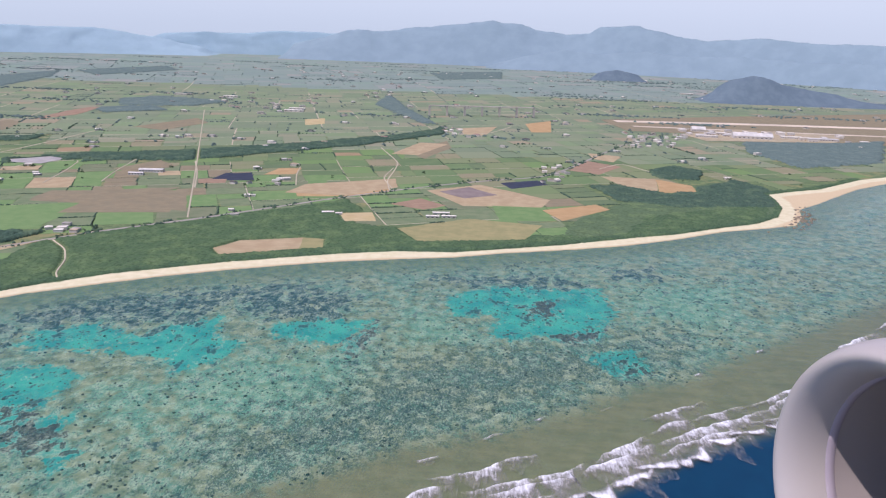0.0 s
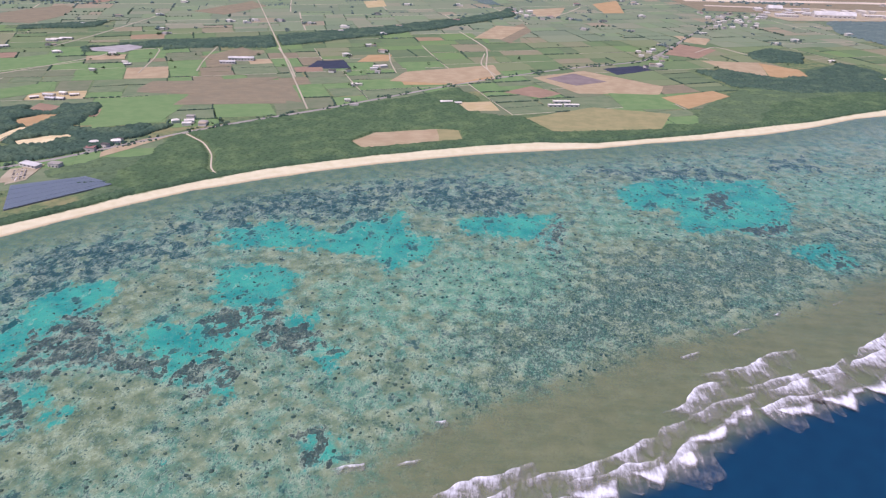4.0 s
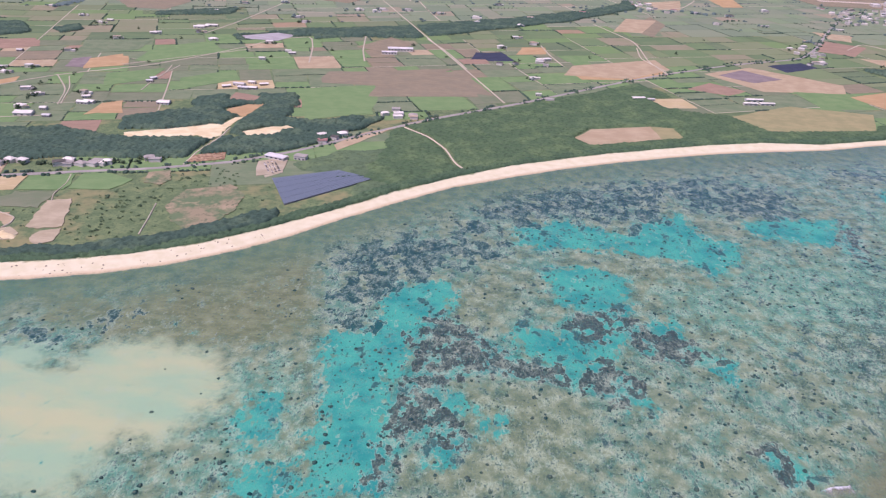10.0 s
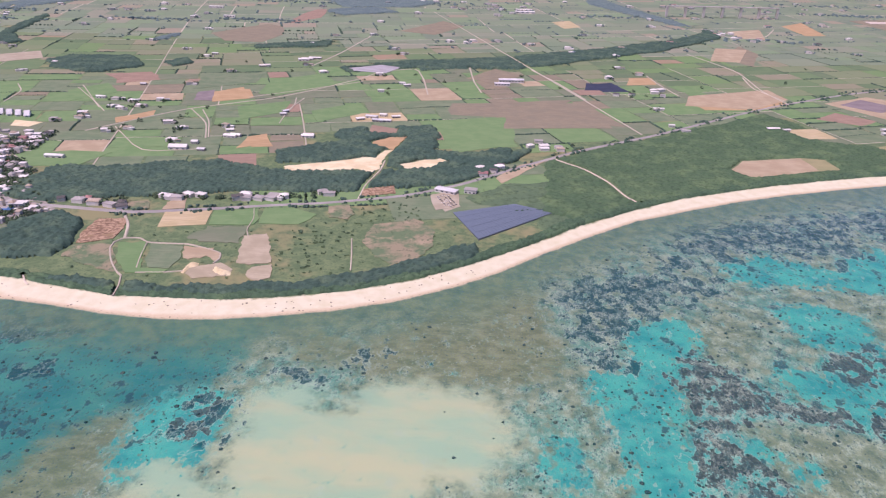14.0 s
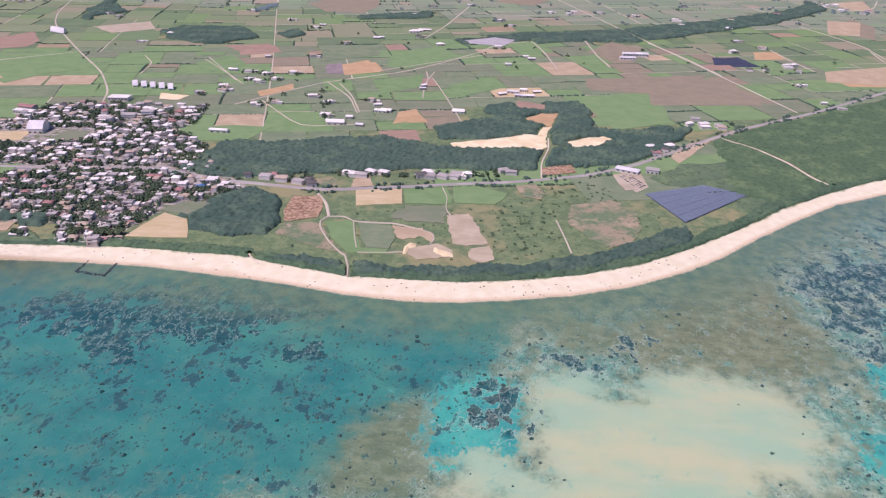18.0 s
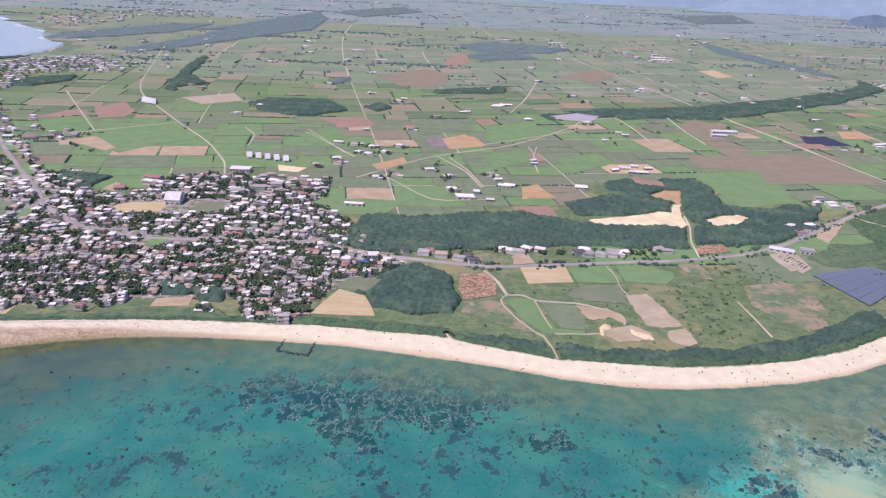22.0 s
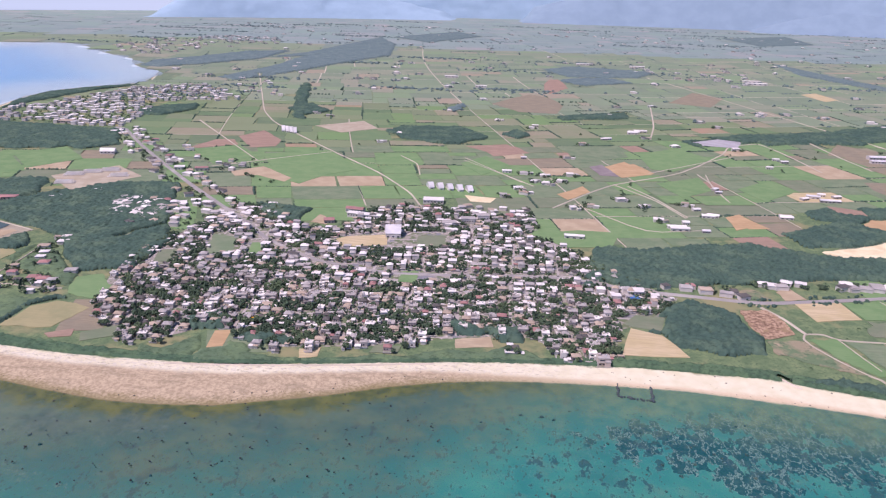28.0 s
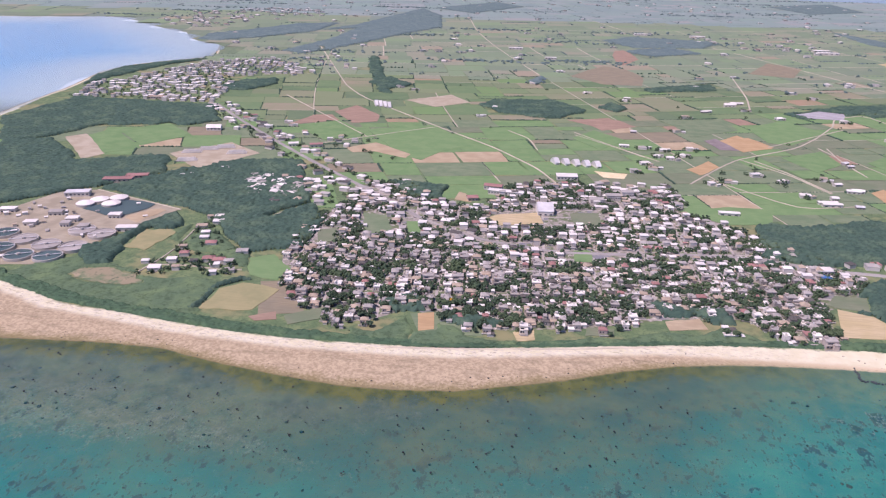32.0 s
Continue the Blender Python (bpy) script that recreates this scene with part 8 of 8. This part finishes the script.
# ---- airfield ----
field("brown", [(433, 1925), (855, 2116), (1419, 2350), (1704, 2425), (1197, 1652), (920, 1633), (710, 1716), (459, 1723)], "dry brown grass of the airfield")
field("beige", [(579, 1699), (748, 1821), (989, 1770), (915, 1648), (608, 1605)], "pale concrete apron of the airport", 0.3)
for px, w, d, h in (([(638, 1761)][0], 40, 22, 9), ([(626, 1659)][0], 60, 14, 8), ([(732, 1669)][0], 110, 26, 10), ([(834, 1694)][0], 60, 20, 7), ([(904, 1678)][0], 70, 20, 7), ([(696, 1712)][0], 30, 16, 6), ([(558, 1625)][0], 24, 12, 6)):
    shed(px, (w, d, h), -4, M_WALL_W, M_METAL if w != 60 else M_WHITE, "large pale airport building beside the apron", "barrel" if w in (40, 110) else "flat", 9, "airport building", "terminal")
rng = random.Random(63)
for k in range(26):
    x, y = rng.uniform(560, 1010), rng.uniform(1640, 1760)
    shed((x, y), (rng.uniform(16, 40), rng.uniform(10, 18), rng.uniform(5, 11)), -4 + rng.choice((0, 90)), M_WALL_W, rng.choice((M_WHITE, M_METAL, M_GREY)), "pale flat-roofed building on the airport apron", "flat", 3, "airport building", "airport_building")
for px, w in (([(-359, 1844)][0], 60), ([(1120, 2850)][0], 70), ([(926, 2819)][0], 60), ([(-606, 2123)][0], 50), ([(-360, 1886)][0], 50), ([(-756, 2138)][0], 44), ([(-1080, 1738)][0], 40), ([(-998, 1593)][0], 30)):
    shed(px, (w, w * 0.3, 7), 4, M_WALL_W, M_WHITE, "large white roof far out on the plain", "flat", 4, "building", "distant_building")


# ---- white viaduct and mast on the plain ----
def viaduct():
    a, b = [(-16, 1879), (256, 1911)]
    base = new("viaduct")
    base.location = (*a, LAND)
    way = Vector((b[0] - a[0], b[1] - a[1], 0))
    part("deck", box((way.length, 8, 2), (way.x / 2, way.y / 2, 24), turn=math.atan2(way.y, way.x)), M_CONCRETE, base)
    for k in range(7):
        part("pier", box((5, 6, 24.5), (way.x * k / 6, way.y * k / 6, -0.3), turn=math.atan2(way.y, way.x)), M_CONCRETE, base)
    return tagged(base, "white concrete road viaduct over a valley", "bridge")


viaduct()


def parked_cars():
    """Small cars in rows on the yard beside the solar farm."""
    a, b, c, d = (Vector((*p, 0)) for p in [(-467, 584), (-458, 593), (-447, 568), (-455, 557)])
    paints = [M_WHITE, M_WHITE, M_METAL, M_GREY, M_DARK]
    kinds = []
    for paint in paints:
        base = new("parked_car")
        part("body", box((1.9, 0.8, 0.38), (0, 0, 0.14), bevel=0.08), paint, base)
        part("cabin", box((1.05, 0.7, 0.3), (-0.1, 0, 0.5), bevel=0.1), M_GLASS, base)
        for sx in (-0.6, 0.6):
            for sy in (-0.38, 0.38):
                bm = bmesh.new()
                bmesh.ops.create_cone(bm, cap_ends=True, segments=10, radius1=0.16, radius2=0.16, depth=0.12, matrix=Matrix.Translation((sx, sy, 0.16)) @ Matrix.Rotation(radians(90), 4, "X"))
                part("wheel", bm, M_DARK, base)
        tagged(base, "small parked car on the concrete yard", "car", "cars on the yard")
        kinds.append(base)
    rng = random.Random(9)
    for i in range(4):
        for j in range(9):
            if rng.random() < 0.85:
                p = a.lerp(b, (i + 0.5) / 4).lerp(d.lerp(c, (i + 0.5) / 4), (j + 0.5) / 9)
                copy_thing(kinds[rng.randrange(5)], pose(p.x, p.y, LAND + 0.5, 0, 0, rng.uniform(-4, 4)))
    for ob in kinds:
        for o in [*ob.children_recursive, ob]:
            bpy.data.objects.remove(o)


parked_cars()


lake = new("lake", mesh_of("lake", [(x, y, LAND + 0.9) for x, y in [(1733, 4804), (2250, 5226), (2424, 4784), (2071, 4399), (1772, 4393)]], [(0, 1, 2, 3, 4)], plain("lake_water", srgb(150, 172, 190), 0.15, spec=0.5)))
tagged(lake, "pale blue reservoir below the far mountains", "water", kind="structure")


def mast():
    base = new("radio_mast")
    base.location = (*[(-1755, 4528)][0], LAND)
    bm = bmesh.new()
    bmesh.ops.create_cone(bm, cap_ends=True, segments=8, radius1=3, radius2=1.2, depth=60, matrix=Matrix.Translation((0, 0, 29.5)))
    part("pole", bm, M_WHITE, base)
    return tagged(base, "white tower on the far plain", "tower")


mast()


# ---- the aircraft's engine, placed and turned to fit the camera's view as the flight begins ----
def sheet(name, color, rough):
    """Smooth painted metal with faint streaks."""
    g = Graph(name)
    c = g.mix(g.math("MULTIPLY", g.noise(6.0, 4, 0.6), 0.12), color, tuple(v * 0.7 for v in color))
    return g.done(c, rough, 0.0, 0.4)


def engine():
    base = new("jet_engine")
    R = 0.5
    turn = Matrix.Rotation(radians(12), 4, "Z") @ Matrix.Rotation(radians(0), 4, "Y")
    base.matrix_world = Matrix.Translation((55.758, -2.418, 228.769)) @ turn
    paint = sheet("nacelle_paint", srgb(184, 178, 166), 0.42)
    liner = sheet("inlet_liner", srgb(156, 148, 138), 0.55)
    dark = plain("fan_metal", srgb(70, 66, 70), 0.4, 0.6)
    seam = plain("seam_sealant", srgb(176, 166, 168), 0.6)

    def lathe(name, profile, material, label="", n=72):
        bm = bmesh.new()
        loops = [[bm.verts.new((s * R, r * R * math.cos(a * math.tau / n), r * R * math.sin(a * math.tau / n))) for a in range(n)] for s, r in profile]
        for a, b in zip(loops, loops[1:]):
            for i in range(n):
                bm.faces.new((a[i], a[(i + 1) % n], b[(i + 1) % n], b[i]))
        bmesh.ops.recalc_face_normals(bm, faces=bm.faces)
        ob = part(name, bm, material, base, label)
        ob.data.polygons.foreach_set("use_smooth", [True] * len(ob.data.polygons))
        return ob

    lip = [(0.30, 0.780)] + [(0.30 - 0.30 * math.sin(k / 10 * math.pi / 2), 0.90 - 0.12 * math.cos(k / 10 * math.pi / 2)) for k in range(1, 11)] + [(0.30 * (1 - math.cos(k / 10 * math.pi / 2)), 0.90 + 0.10 * math.sin(k / 10 * math.pi / 2)) for k in range(1, 11)]
    lathe("inlet_lip", lip, paint, "smooth grey-mauve inlet lip")
    lathe("cowl", [(0.304, 1.0), (0.6, 1.03), (1.1, 1.06), (1.8, 1.06), (2.5, 1.0), (3.1, 0.88)], paint, "pale painted engine cowl")
    lathe("seam_ring", [(0.30, 0.782), (0.31, 0.770), (0.36, 0.768), (0.37, 0.778)], seam, "pale seam ring inside the inlet")
    lathe("inlet_duct", [(0.36, 0.776), (0.7, 0.765), (1.2, 0.77)], liner, "grey inner lining of the inlet")
    lathe("fan_face", [(1.2, 0.77), (1.2, 0.25)], dark, "dark fan face")
    lathe("spinner", [(1.19, 0.26), (1.0, 0.18), (0.85, 0.06), (0.82, 0.0)], dark)
    bm = bmesh.new()
    for k in range(22):
        blade = box((0.12 * R, 0.015 * R, 0.5 * R), (1.14 * R, 0, 0.26 * R))
        bmesh.ops.rotate(blade, cent=(0, 0, 0), matrix=Matrix.Rotation(k * math.tau / 22, 3, "X"), verts=blade.verts)
        part("fan_blade", blade, dark, base)
    bm.free()
    return tagged(base, "grey-mauve jet engine nacelle with an open round inlet", "jet engine")


engine()
